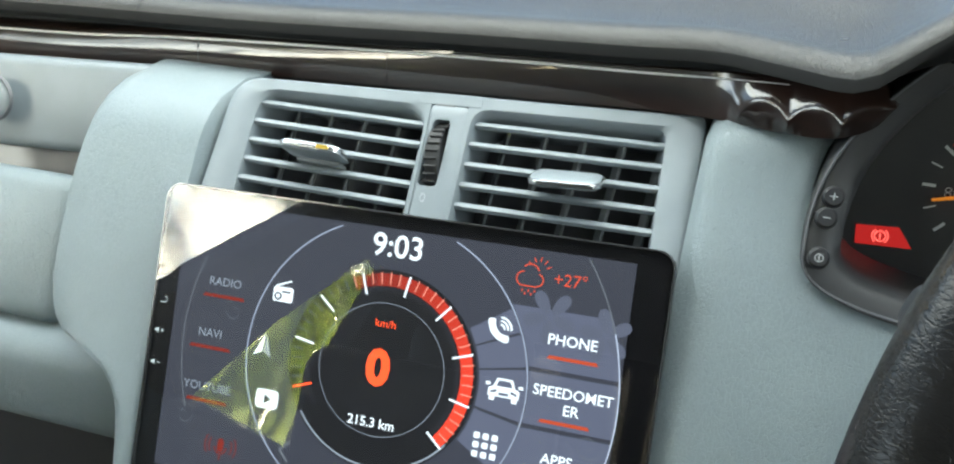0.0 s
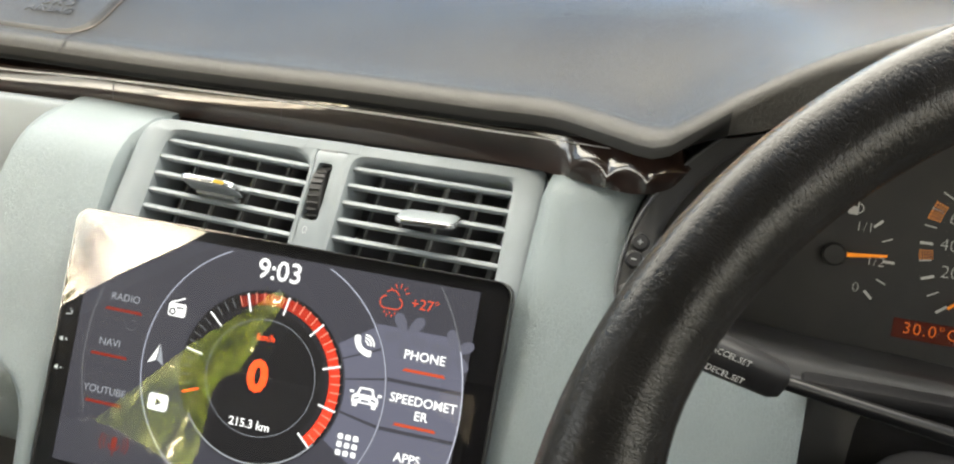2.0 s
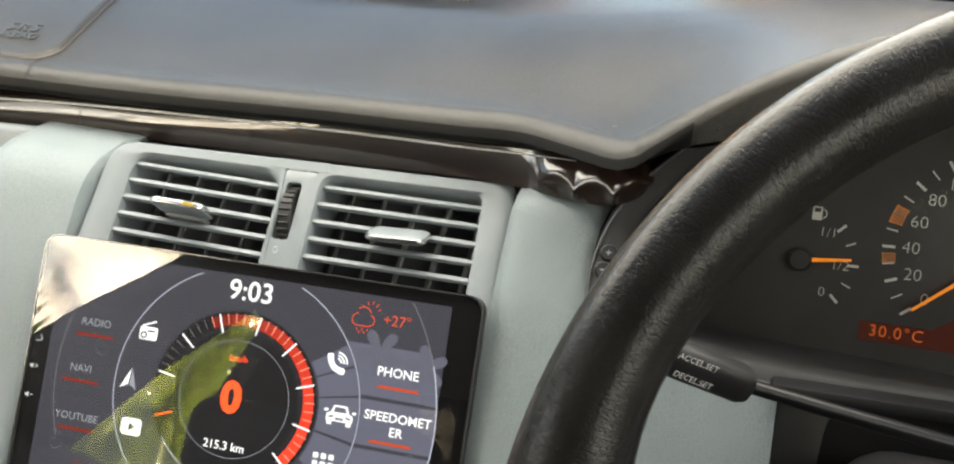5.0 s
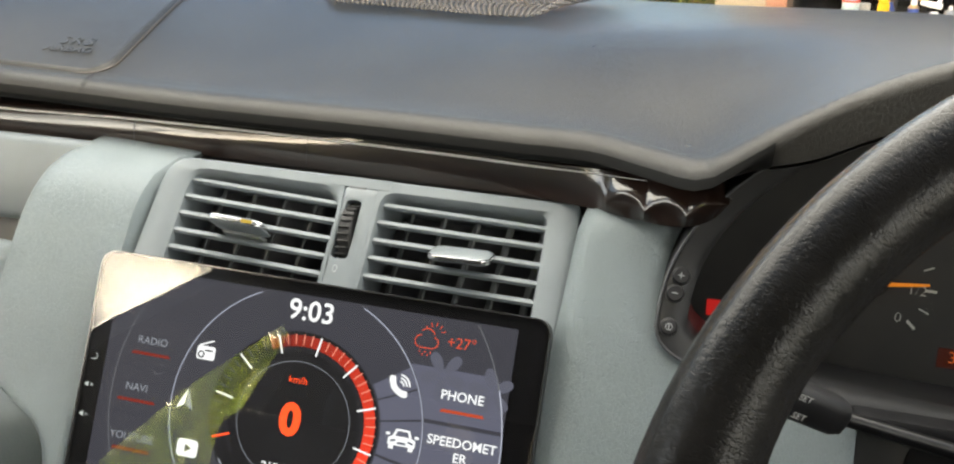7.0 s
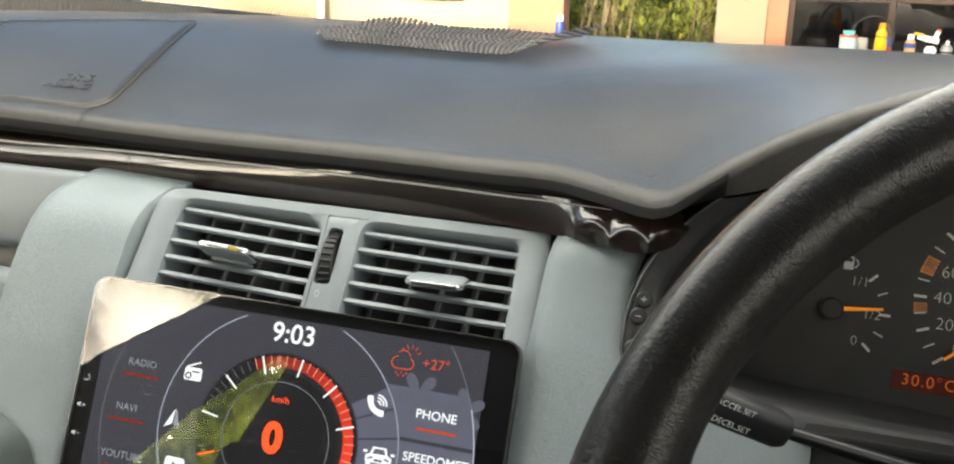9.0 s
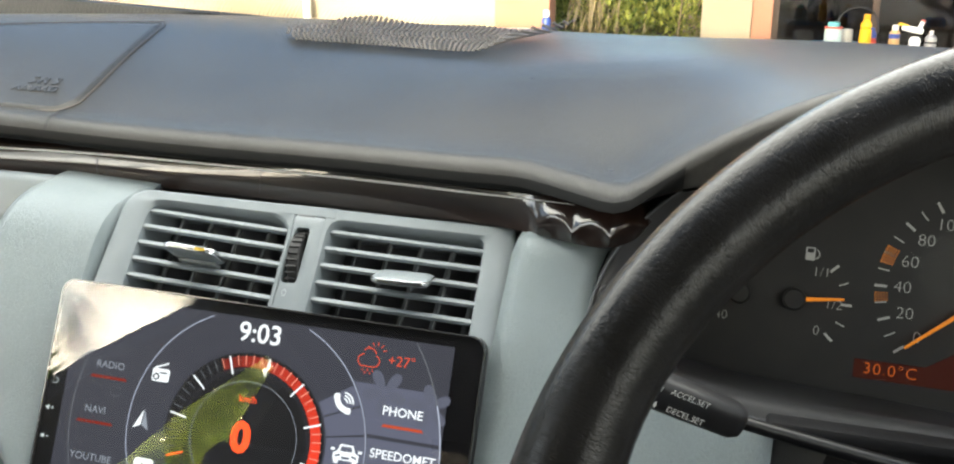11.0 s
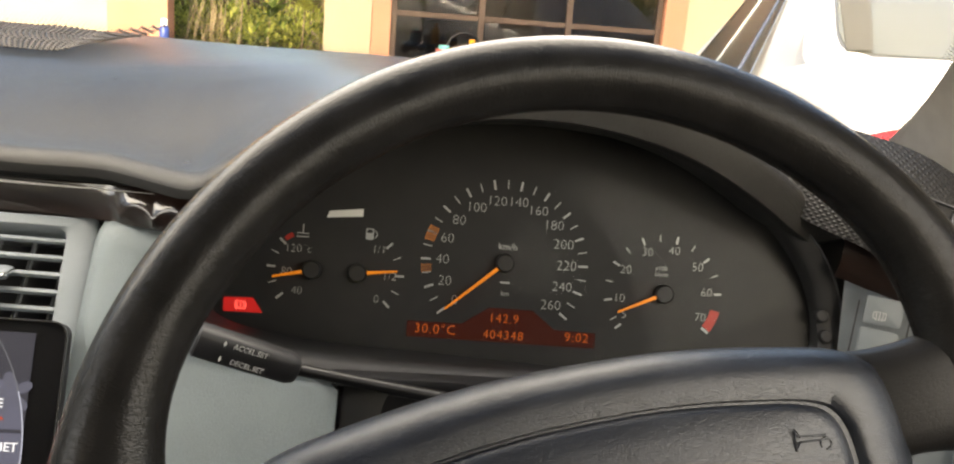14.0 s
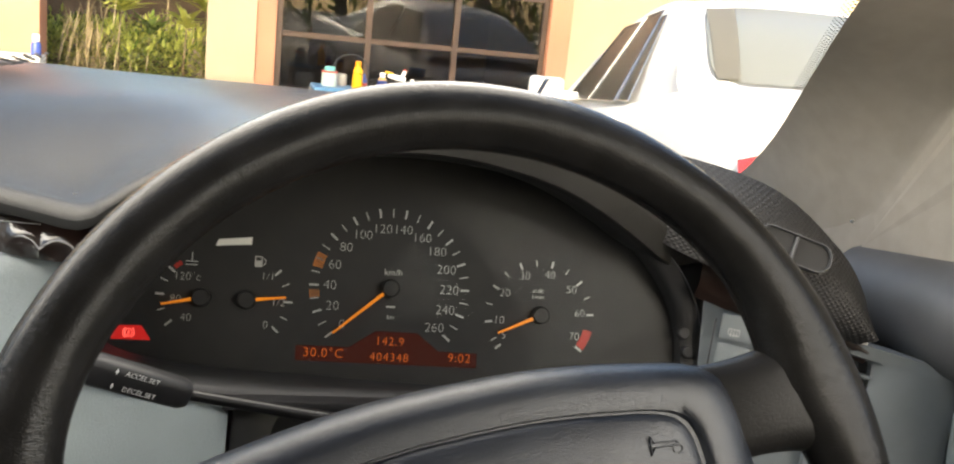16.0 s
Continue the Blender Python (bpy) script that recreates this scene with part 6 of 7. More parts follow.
for x in (1.447, 2.197):
    part("mullion", block(x - 0.026, x + 0.026, HY + 0.048, HY + 0.11, WZ0 + 0.045, WZ1 - 0.05, 0.004), BROWN, win)
for x0, x1 in ((WX0 + 0.05, 1.421), (1.473, 2.171), (2.223, WX1 - 0.05)):
    part("transom", block(x0, x1, HY + 0.055, HY + 0.10, 0.855, 0.900, 0.004), BROWN, win)
    part("transom", block(x0, x1, HY + 0.055, HY + 0.10, 1.345, 1.385, 0.004), BROWN, win)
    for z0, z1 in ((WZ0 + 0.045, 0.855), (0.900, 1.345), (1.385, WZ1 - 0.05)):
        p = part("pane", block(x0, x1, HY + 0.075, HY + 0.08, z0, z1, 0), clear("dark_pane", 1.6, (0.5, 0.46, 0.42)) if "dark_pane" not in bpy.data.materials else bpy.data.materials["dark_pane"], win)

annex = thing("annex", (-5, HY, 0), "cream annex wall with a terracotta pillar and brown shutters", "house", inside=False)
part("pillar", block(-1.53, -1.07, HY - 0.02, HY + 0.3, 0, 2.9), ORANGE, annex, "terracotta painted pillar")
part("wall", block(-9.5, -1.53, HY + 0.03, HY + 0.3, 0, 2.9), CREAM, annex, "cream painted wall")
part("ledge", block(-9.5, -0.93, HY - 0.85, HY - 0.6, 0, 0.585, 0.01), mat("white_ledge", (0.75, 0.72, 0.66), 0.7), annex, "low white ledge")
part("roof", join(block(-9.5, -1.03, HY - 0.9, HY + 4.2, 2.9, 3.05, 0.02), block(-9.5, -1.03, HY - 0.95, HY - 0.85, 2.82, 3.08, 0.01)), BROWN, annex, "brown roof with deep eaves")
for x0, x1 in ((-2.5, -1.93), (-5.2, -4.4)):
    sh = part("shutter", block(x0, x1, HY, HY + 0.03, 0.78, 2.06), BROWN, annex, "brown louvred shutter")
    for k in range(16):
        part("slat", box(x1 - x0 - 0.08, 0.02, 0.05, 0.003, 1), BROWN, sh, m=Matrix.Translation(((x0 + x1) / 2, HY - 0.008, 0.86 + 0.075 * k)) @ pose(0, 0, 0, 35, 0, 0))
part("downpipe", tube([(-3.2, HY - 0.04, 0), (-3.2, HY - 0.04, 2.9)], 0.035, 12), mat("white_pipe", (0.8, 0.8, 0.78), 0.4), annex, "white downpipe")


# ---- plants ----
def leaf_stuff(name, label, blades, material):
    """One object of many leaf blades: (root, direction, length, width, bend)."""
    vs, fs = [], []
    for root, d, length, width, bend in blades:
        d = Vector(d).normalized()
        side = d.cross(Vector((0.12, 0.21, 1))).normalized()
        k = len(vs)
        n = 3
        for i in range(n + 1):
            u = i / n
            p = Vector(root) + d * length * u + Vector((0, 0, -bend * length * u * u))
            w = width * (1 - u) ** 0.7 * (0.5 + 1.5 * min(u * 3, 1)) / 2 if i < n else 0.0
            vs += [p + side * w, p - side * w]
        for i in range(n):
            a = k + 2 * i
            fs.append((a, a + 1, a + 3, a + 2))
    me = bpy.data.meshes.new(name)
    me.from_pydata([tuple(v) for v in vs], [], fs)
    me.materials.append(material)
    return me


def foliage(name, dark, pale, thin=0.4):
    m = mat(name, pale, 0.55)
    geo = node(m, "ShaderNodeNewGeometry")
    ramp = node(m, "ShaderNodeValToRGB")
    ramp.color_ramp.elements[0].color, ramp.color_ramp.elements[1].color = (*dark, 1), (*pale, 1)
    link(m, geo.outputs["Random Per Island"], ramp.inputs["Fac"])
    b = m.node_tree.nodes["Principled BSDF"]
    link(m, ramp.outputs["Color"], b.inputs["Base Color"])
    b.inputs["Transmission Weight"].default_value = 0.0
    tl = node(m, "ShaderNodeBsdfTranslucent")
    link(m, ramp.outputs["Color"], tl.inputs["Color"])
    mx = node(m, "ShaderNodeMixShader", Fac=thin)
    link(m, b.outputs[0], mx.inputs[1])
    link(m, tl.outputs[0], mx.inputs[2])
    out = [n for n in m.node_tree.nodes if n.type == "OUTPUT_MATERIAL"][0]
    link(m, mx.outputs[0], out.inputs["Surface"])
    return m


GREEN = foliage("green_leaves", (0.05, 0.08, 0.015), (0.18, 0.25, 0.05), 0.55)
# lime plants' own green, raised with the sun's brightness in the colour
LIME = foliage("lime_leaves", (0.22, 0.27, 0.05), (0.55, 0.56, 0.13))
# pale leaves: the sun shining through them is put into the colour
SUNNY = foliage("reflection_leaves", (0.55, 0.62, 0.20), (0.70, 0.76, 0.32), 0.85)
DRY = foliage("dry_stems", (0.22, 0.17, 0.09), (0.42, 0.34, 0.2))
rnd = random.Random(7)


def rosette(x, y, z, n, length, width, up=0.5):
    out = []
    for _ in range(n):
        a = rnd.uniform(0, 6.28)
        e = rnd.uniform(-0.1, 1.0) * up + 0.25
        out.append(((x, y, z + rnd.uniform(-0.03, 0.05)), (math.cos(a), math.sin(a), e * 1.6), length * rnd.uniform(0.7, 1.15), width, rnd.uniform(0.1, 0.5)))
    return out


def shrub(x, y, z, rx, ry, rz, n, length, width):
    out = []
    for _ in range(n):
        d = Vector((rnd.gauss(0, 1), rnd.gauss(0, 1), rnd.gauss(0.25, 1))).normalized()
        r = rnd.uniform(0.55, 1.0) * (1 + 0.25 * noise.noise(Vector((d.x * 2 + x, d.y * 2, d.z * 2))))
        p = (x + d.x * rx * r, y + d.y * ry * r, max(0.02, z + d.z * rz * r))
        out.append((p, d + Vector((rnd.uniform(-0.6, 0.6), rnd.uniform(-0.6, 0.6), rnd.uniform(-0.2, 0.8))), length * rnd.uniform(0.6, 1.3), width * rnd.uniform(0.7, 1.2), rnd.uniform(0, 0.5)))
    return out


def stuff(name, label, category, blades, material):
    ob = new(name, leaf_stuff(name, label, blades, material))
    return tagged(ob, label, category, "", "stuff")


def plant(name, label, blades, material, at, stems=()):
    t = thing(name, at, label, "plant", "", inside=False)
    me = leaf_stuff("leaves", "", blades, material)
    for v in me.vertices:
        v.co -= Vector(at)
    ob = new("leaves", me)
    ob.parent = t
    for s in stems:
        part("stem", tube(s, [0.011 * (1 - 0.5 * i / len(s)) for i in range(len(s))], 7), DRY, t)
    return t


blades = []
for _ in range(60):
    x, y = rnd.uniform(-1.5, 0.6), rnd.uniform(HY + 0.9, HY + 2.8)
    blades += shrub(x, y, 0.38, 0.38, 0.3, 0.45, 150, 0.10, 0.018)
# three blades in four take the pale leaves, sunlight put into colour
stuff("hedge", "dense green hedge behind the fence", "hedge", blades[::4], GREEN)
stuff("hedge_pale_leaves", "paler leaves of the hedge behind the fence, coloured as sunlit", "hedge", [b for k, b in enumerate(blades) if k % 4], LIME)
blades = []
for _ in range(46):
    x, y = rnd.uniform(-5.0, 1.0), rnd.uniform(HY + 4.4, HY + 6.5)
    blades += shrub(x, y, rnd.uniform(0.5, 2.4), 0.7, 0.5, 0.8, 110, 0.20, 0.05)
stuff("far_shrubs", "sunlit shrubs at the back of the garden", "shrubs", blades, LIME)
for x, y, z, n, l, w, mt in ((-0.03, HY + 0.75, 0.84, 34, 0.30, 0.030, LIME), (-0.58, HY + 0.9, 0.92, 40, 0.34, 0.035, LIME), (-0.36, HY + 1.2, 0.74, 34, 0.30, 0.03, GREEN), (0.12, HY + 1.4, 0.98, 30, 0.36, 0.03, LIME), (-0.95, HY + 1.8, 1.12, 36, 0.45, 0.05, LIME), (-0.25, HY + 2.2, 1.36, 44, 0.6, 0.06, LIME)):
    plant("spiky_plant", "spiky lime-green garden plant with a bare stem", rosette(x, y, z, n, l, w), mt, (x, y, 0), [[(x + 0.03, y, 0), (x - 0.02, y, z * 0.5), (x, y, z)]])
# dry creeper over a wire fence
blades = []
for _ in range(280):
    x = rnd.gauss(-0.80, 0.14)
    if -1.04 < x < -0.15:
        top = 0.86 - 0.5 * abs(x + 0.70)
        z = rnd.uniform(0.1, top)
        blades.append(((x, HY + 0.40 + rnd.uniform(-0.05, 0.05), z), (rnd.uniform(-0.5, 0.5), rnd.uniform(-0.2, 0.2), rnd.choice((-1, 1))), rnd.uniform(0.15, 0.4), 0.007, rnd.uniform(-0.2, 0.6)))
stuff("dry_creeper", "dry brown creeper hanging over the wire fence", "creeper", blades, DRY)
fence = thing("wire_fence", (-0.45, HY + 0.45, 0), "chain-link wire fence with steel posts", "fence", inside=False)
WIRE = mat("galvanised_wire", (0.22, 0.2, 0.16), 0.6, 0.3)
bm = bmesh.new()
for k in range(-14, 30):
    for sgn in (1, -1):
        x0 = -1.05 + 0.065 * k
        pts = []
        for i in range(2):
            z = 0.0 + 0.95 * i
            pts.append((x0 + sgn * 0.7 * i + (0.35 if sgn < 0 else -0.35), z))
        (xa, za), (xb, zb) = pts
        lo, hi = -1.05, 0.13
        if max(xa, xb) < lo or min(xa, xb) > hi:
            continue
        def clip(x):
            return za + (x - xa) * (zb - za) / (xb - xa)
        qa, qb = (max(lo, min(hi, xa)), 0), (max(lo, min(hi, xb)), 0)
        pa, pb = Vector((qa[0], HY + 0.45 + 0.002 * sgn, clip(qa[0]))), Vector((qb[0], HY + 0.45 + 0.002 * sgn, clip(qb[0])))
        d = (pb - pa).normalized().cross(Vector((0, 1, 0))) * 0.0004
        a, b, c, e = bm.verts.new(pa + d), bm.verts.new(pb + d), bm.verts.new(pb - d), bm.verts.new(pa - d)
        bm.faces.new((a, b, c, e))
tagged(part("mesh", bm, WIRE, fence, "diamond wire mesh"), kind="stuff")
for x in (-1.13, 0.19):
    part("post", tube([(x, HY + 0.47, 0), (x, HY + 0.47, 1.0)], 0.011, 10), WIRE, fence)
solo("garden_wall", block(-8, 4, HY + 3.4, HY + 3.6, 0, 1.15, 0.01), vary(mat("brown_stone", (0.16, 0.11, 0.08), 0.9), (0.12, 0.085, 0.06), (0.2, 0.14, 0.1), 3), "low brown garden wall behind the shrubs", "garden wall", inside=False)


def palm(x, y, h, n, length, seed, lean=(0.0, 0.0), leaves=GREEN):
    t = thing("palm_tree", (x, y, 0), "tall palm tree with long feathered fronds", "palm tree", "palms", inside=False)
    r = random.Random(seed)
    top = Vector((x + lean[0], y + lean[1], h))
    part("trunk", tube([(x, y, 0), (x + lean[0] * 0.3, y + lean[1] * 0.3, h * 0.4), (x + lean[0] * 0.7, y + lean[1] * 0.7, h * 0.75), top], [0.16, 0.12, 0.1, 0.09], 10), DRY, t)
    bl = []
    for k in range(n):
        a, e = r.uniform(0, 6.28), r.uniform(-0.2, 1.1)
        L = length * r.uniform(0.8, 1.15)
        d = Vector((math.cos(a), math.sin(a), e)).normalized()
        for i in range(2, 34):
            u = i / 33
            p = top + d * L * u + Vector((0, 0, -0.55 * L * u * u))
            tangent = (d + Vector((0, 0, -1.1 * u))).normalized()
            side = tangent.cross(Vector((0, 0, 1))).normalized()
            for sgn in (1, -1):
                bl.append((p, side * sgn + tangent * 0.55 + Vector((0, 0, -0.25)), L * 0.26 * (1 - 0.55 * u) * r.uniform(0.85, 1.1), 0.035, 0.35))
    me = leaf_stuff("crown", "", bl, leaves)
    for v in me.vertices:
        v.co -= Vector((x, y, 0))
    ob = new("crown", me)
    ob.parent = t


for x, y, h, sd, lean in ((-4.2, -3.2, 3.6, 1, (0.4, 0.5)), (-6.5, -0.8, 5.0, 2, (0.5, 0)), (3.0, -6.5, 5.5, 3, (-0.5, 0.3)), (-0.6, -8.0, 4.6, 4, (0.2, 0.2)), (-7.2, -6.0, 6.5, 5, (0.3, 0)), (5.5, -3.5, 5.2, 6, (0, 0)), (1.0, -10.5, 6.5, 8, (0, 0))):
    palm(x, y, h, 17, 2.3, sd, lean)
# unseen palm, fronds coloured near-white as pale streaks in the display's reflection
palm(-4.7, -5.2, 3.3, 6, 2.2, 11, (0.3, 0.2), foliage("reflection_pale_fronds", (0.80, 0.86, 0.90), (0.92, 0.95, 0.97), 0.9))
blades = []
for _ in range(60):
    a = rnd.uniform(0, 6.28)
    rr = rnd.uniform(8, 11)
    x, y = rr * math.cos(a), rr * math.sin(a)
    if y < 3:
        blades += shrub(x, y, rnd.uniform(0.4, 1.4), 1.1, 1.0, 0.9, 90, 0.3, 0.07)
stuff("garden_border", "green shrubs round the yard", "shrubs", blades, GREEN)

# hedge added out of view to darken reflections, low where the sun must pass
blades = []
for _ in range(70):
    x = rnd.uniform(-9, 8)
    blades += shrub(x, rnd.uniform(-9, -6.5), rnd.uniform(0.4, 0.7 if -6.5 < x < -0.8 else 2.6), 1.0, 0.8, 0.4 if -6.5 < x < -0.8 else 1.0, 100, 0.32, 0.07)
for _ in range(34):
    blades += shrub(rnd.uniform(-8.0, -5.5), rnd.uniform(-6, 3), rnd.uniform(0.3, 1.0), 0.8, 0.9, 0.6, 100, 0.28, 0.06)
# one flat layer of leaves, added to mirror as a green patch in the display
bright = []
for i in range(20):
    for j in range(19):
        x, z = -3.42 + 0.115 * i + rnd.uniform(-0.04, 0.04), 0.15 + 0.16 * j + rnd.uniform(-0.05, 0.05)
        if x > -2.65 or z < 2.45:
            bright.append(((x, -5.1 + rnd.uniform(-0.05, 0.05), z), (rnd.uniform(-0.12, 0.36), rnd.uniform(-0.2, 0.2), 1), rnd.uniform(0.34, 0.48), rnd.uniform(0.15, 0.20), rnd.uniform(0, 0.3)))
stuff("reflection_leaf_screen", "flat layer of pale leaves added for the display's green reflection", "shrubs", bright, SUNNY)
stuff("back_hedge", "unseen green hedge added to darken the display's reflection", "hedge", blades, GREEN)

# a leafy tree behind the car dapples the house with shade
tree = thing("tree", (-0.4, -4.0, 0), "tall leafy tree behind the parked car", "tree", inside=False)
part("trunk", tube([(-0.4, -4.0, 0), (-0.5, -3.9, 2.5), (-0.35, -3.6, 4.6), (-0.4, -3.2, 6.0)], [0.17, 0.14, 0.10, 0.06], 10), DRY, tree)
for dx, dz in ((-2.2, 0.9), (-1.2, 1.4), (0.5, 1.1), (1.0, 0.6)):
    part("limb", tube([(-0.4, -3.5, 5.0), (-0.4 + dx * 0.5, -3.2, 5.4 + dz * 0.5), (-0.4 + dx, -3.0, 5.8 + dz)], [0.07, 0.045, 0.02], 8), DRY, tree)
blades = []
for _ in range(78):
    blades += shrub(rnd.uniform(-3.3, 1.2), rnd.uniform(-3.6, -2.5), rnd.uniform(5.3, 7.9), 0.5, 0.4, 0.42, 52, 0.26, 0.13)
me = leaf_stuff("crown", "", blades, GREEN)
for v in me.vertices:
    v.co -= Vector((-0.4, -4.0, 0))
ob = new("crown", me)
ob.parent = tree

# ---- bench with bottles before the window ----
table = thing("work_table", (1.5, 6.62, 0), "low work table with a blue tray", "table", inside=False)
STEEL = mat("grey_steel", (0.35, 0.35, 0.36), 0.35, 0.8)
part("top", block(0.885, 2.36, 6.40, 6.85, 0.51, 0.54, 0.004), mat("worn_table_top", (0.3, 0.27, 0.24), 0.7), table)
part("tray", block(0.89, 1.19, 6.44, 6.80, 0.542, 0.576, 0.006), mat("blue_plastic", (0.09, 0.24, 0.42), 0.45), table, "blue plastic tray")
for x in (0.925, 2.32):
    for y in (6.43, 6.82):
        part("leg", block(x - 0.02, x + 0.02, y - 0.02, y + 0.02, 0, 0.51, 0.003), STEEL, table)


def bottle(name, x, y, z, prof, material, label, parts=(), n=20):
    t = thing(name, (x, y, z), label, "bottle" if "bottle" in name else "container", inside=False)
    part("body", spin(prof, n), material, t, m=Matrix.Translation((x, y, z)))
    for nm, pr, mt in parts:
        part(nm, spin(pr, n), mt, t, m=Matrix.Translation((x, y, z)))
    return t


YEL = mat("yellow_plastic", (0.85, 0.42, 0.01), 0.4)
TEAL = mat("teal_plastic", (0.15, 0.5, 0.5), 0.4)
REDP = mat("red_plastic", (0.5, 0.06, 0.04), 0.4)
WHITEP = mat("white_plastic", (0.8, 0.8, 0.78), 0.4)
BLUEP = mat("dark_blue_plastic", (0.03, 0.06, 0.25), 0.4)
bottle("bottle", 1.203, 6.6, 0.576, [(0, 0), (0.036, 0), (0.038, 0.01), (0.036, 0.09), (0.028, 0.10), (0.036, 0.112), (0.034, 0.128), (0.020, 0.150), (0.018, 0.152)], YEL, "yellow-orange plastic bottle on the table",
       [("cap", [(0.018, 0.152), (0.021, 0.152), (0.021, 0.190), (0, 0.190)], mat("orange_cap", (0.85, 0.3, 0.01), 0.4))])
bottle("jar", 1.005, 6.6, 0.576, [(0, 0), (0.052, 0), (0.054, 0.006), (0.054, 0.095), (0.050, 0.10)], mat("frosted_jar", (0.45, 0.55, 0.52), 0.3), "frosted jar with a red rim and teal lid",
       [("rim", [(0.054, 0.095), (0.057, 0.095), (0.057, 0.108), (0.0, 0.108)], REDP), ("lid", [(0.036, 0.108), (0.038, 0.132), (0.034, 0.136), (0, 0.136)], TEAL)])
bottle("spray_can", 1.385, 6.62, 0.54, [(0, 0), (0.032, 0), (0.033, 0.11), (0.022, 0.125), (0.016, 0.13)], mat("tan_can", (0.5, 0.32, 0.14), 0.35), "tan spray can with a blue cap",
       [("band", [(0.0335, 0.075), (0.0335, 0.105)], BLUEP), ("cap", [(0.02, 0.128), (0.02, 0.16), (0, 0.162)], WHITEP)])
bottle("bottle", 1.262, 6.70, 0.54, [(0, 0), (0.026, 0), (0.026, 0.09), (0.012, 0.12), (0.012, 0.135), (0, 0.136)], BLUEP, "small blue bottle with a red label", [("label", [(0.0265, 0.03), (0.0265, 0.07)], REDP)])
bottle("silver_can", 1.60, 6.6, 0.54, [(0, 0), (0.034, 0), (0.035, 0.085), (0.024, 0.10), (0.014, 0.105)], mat("brushed_silver", (0.6, 0.6, 0.6), 0.3, 0.9), "silver can with a black print band", [("band", [(0.0355, 0.05), (0.0355, 0.062)], BLACK), ("cap", [(0.012, 0.105), (0.012, 0.13), (0, 0.131)], WHITEP)])
bottle("jar", 1.11, 6.74, 0.576, [(0, 0), (0.035, 0), (0.036, 0.075), (0.030, 0.085), (0, 0.086)], mat("pewter_jar", (0.35, 0.34, 0.3), 0.35), "small grey lidded metal jar")
bottle("bottle", -0.972, 7.05, 0.585, [(0, 0), (0.034, 0), (0.035, 0.075), (0.02, 0.10)], BLUEP, "blue bottle with a white cap on the ledge", [("cap", [(0.02, 0.095), (0.024, 0.10), (0.024, 0.145), (0, 0.147)], WHITEP)])
gun = thing("spray_gun", (1.505, 6.6, 0.56), "white spray gun with a red tip", "spray gun", inside=False)
part("body", tube([(1.420, 6.60, 0.685), (1.480, 6.60, 0.675), (1.545, 6.60, 0.662)], [0.012, 0.02, 0.018], 12), WHITEP, gun)
part("cup", spin([(0, -0.09), (0.032, -0.09), (0.036, -0.02), (0.02, 0.0)], 18), WHITEP, gun, m=Matrix.Translation((1.505, 6.60, 0.630)))
part("handle", tube([(1.520, 6.60, 0.670), (1.540, 6.60, 0.725)], 0.014, 10), WHITEP, gun)
part("tip", tube([(1.539, 6.60, 0.722), (1.544, 6.60, 0.738)], 0.013, 10), REDP, gun)
part("lever", tube([(1.400, 6.61, 0.710), (1.460, 6.61, 0.695)], 0.009, 8), YEL, gun, "yellow lever")
hose = thing("hose_coil", (1.17, 6.78, 0.60), "coil of black hose behind the bottles", "hose", inside=False)
part("coil", tube([(1.18 + 0.13 * math.cos(a), 6.80 + 0.02 * math.sin(3 * a), 0.672 + 0.13 * math.sin(a)) for a in [i * 0.26 for i in range(60)]], 0.007, 8), RUBBER, hose)
bag = box(0.16, 0.10, 0.09, 0.03, 4)
for v in bag.verts:
    v.co += Vector((0, 0, 0.02 * noise.noise(v.co * 30)))
solo("cloth_bundle", bag, mat("blue_cloth", (0.06, 0.22, 0.55), 0.7), "crumpled blue cloth bundle on the table", "cloth", inside=False, m=Matrix.Translation((2.15, 6.62, 0.585)))


# ---- white saloon car parked ahead ----
CX = 2.28
WPAINT = vary(mat("white_car_paint", (0.78, 0.78, 0.76), 0.45, coat=0.25), (0.76, 0.76, 0.74), (0.80, 0.80, 0.78), 2)
DGLASS = clear("tinted_glass", 1.5, (0.22, 0.24, 0.24))
TRIMBLK = mat("black_seal", (0.02, 0.02, 0.02), 0.5)
car = thing("white_car", (CX, 4.8, 0), "white saloon car parked beside the house", "car", inside=False)
car.matrix_world = Matrix.Translation((2.266, 1.645, 0.07)) @ pose(0, 0, 0, 0, 0, -13.9) @ pose(0, 0, 0, -3.9, 0, 0) @ Matrix.Translation((0, 2.18, 0))
ST_Y = [2.62, 2.66, 2.78, 3.0, 3.4, 3.8, 4.4, 5.2, 5.9, 6.3, 6.7, 6.95, 7.02]
ST_W = [0.70, 0.78, 0.835, 0.85, 0.86, 0.865, 0.87, 0.87, 0.865, 0.85, 0.82, 0.76, 0.66]
ST_Z = [0.86, 0.93, 0.965, 0.975, 0.972, 0.95, 0.91, 0.89, 0.88, 0.855, 0.81, 0.75, 0.67]
rows = []
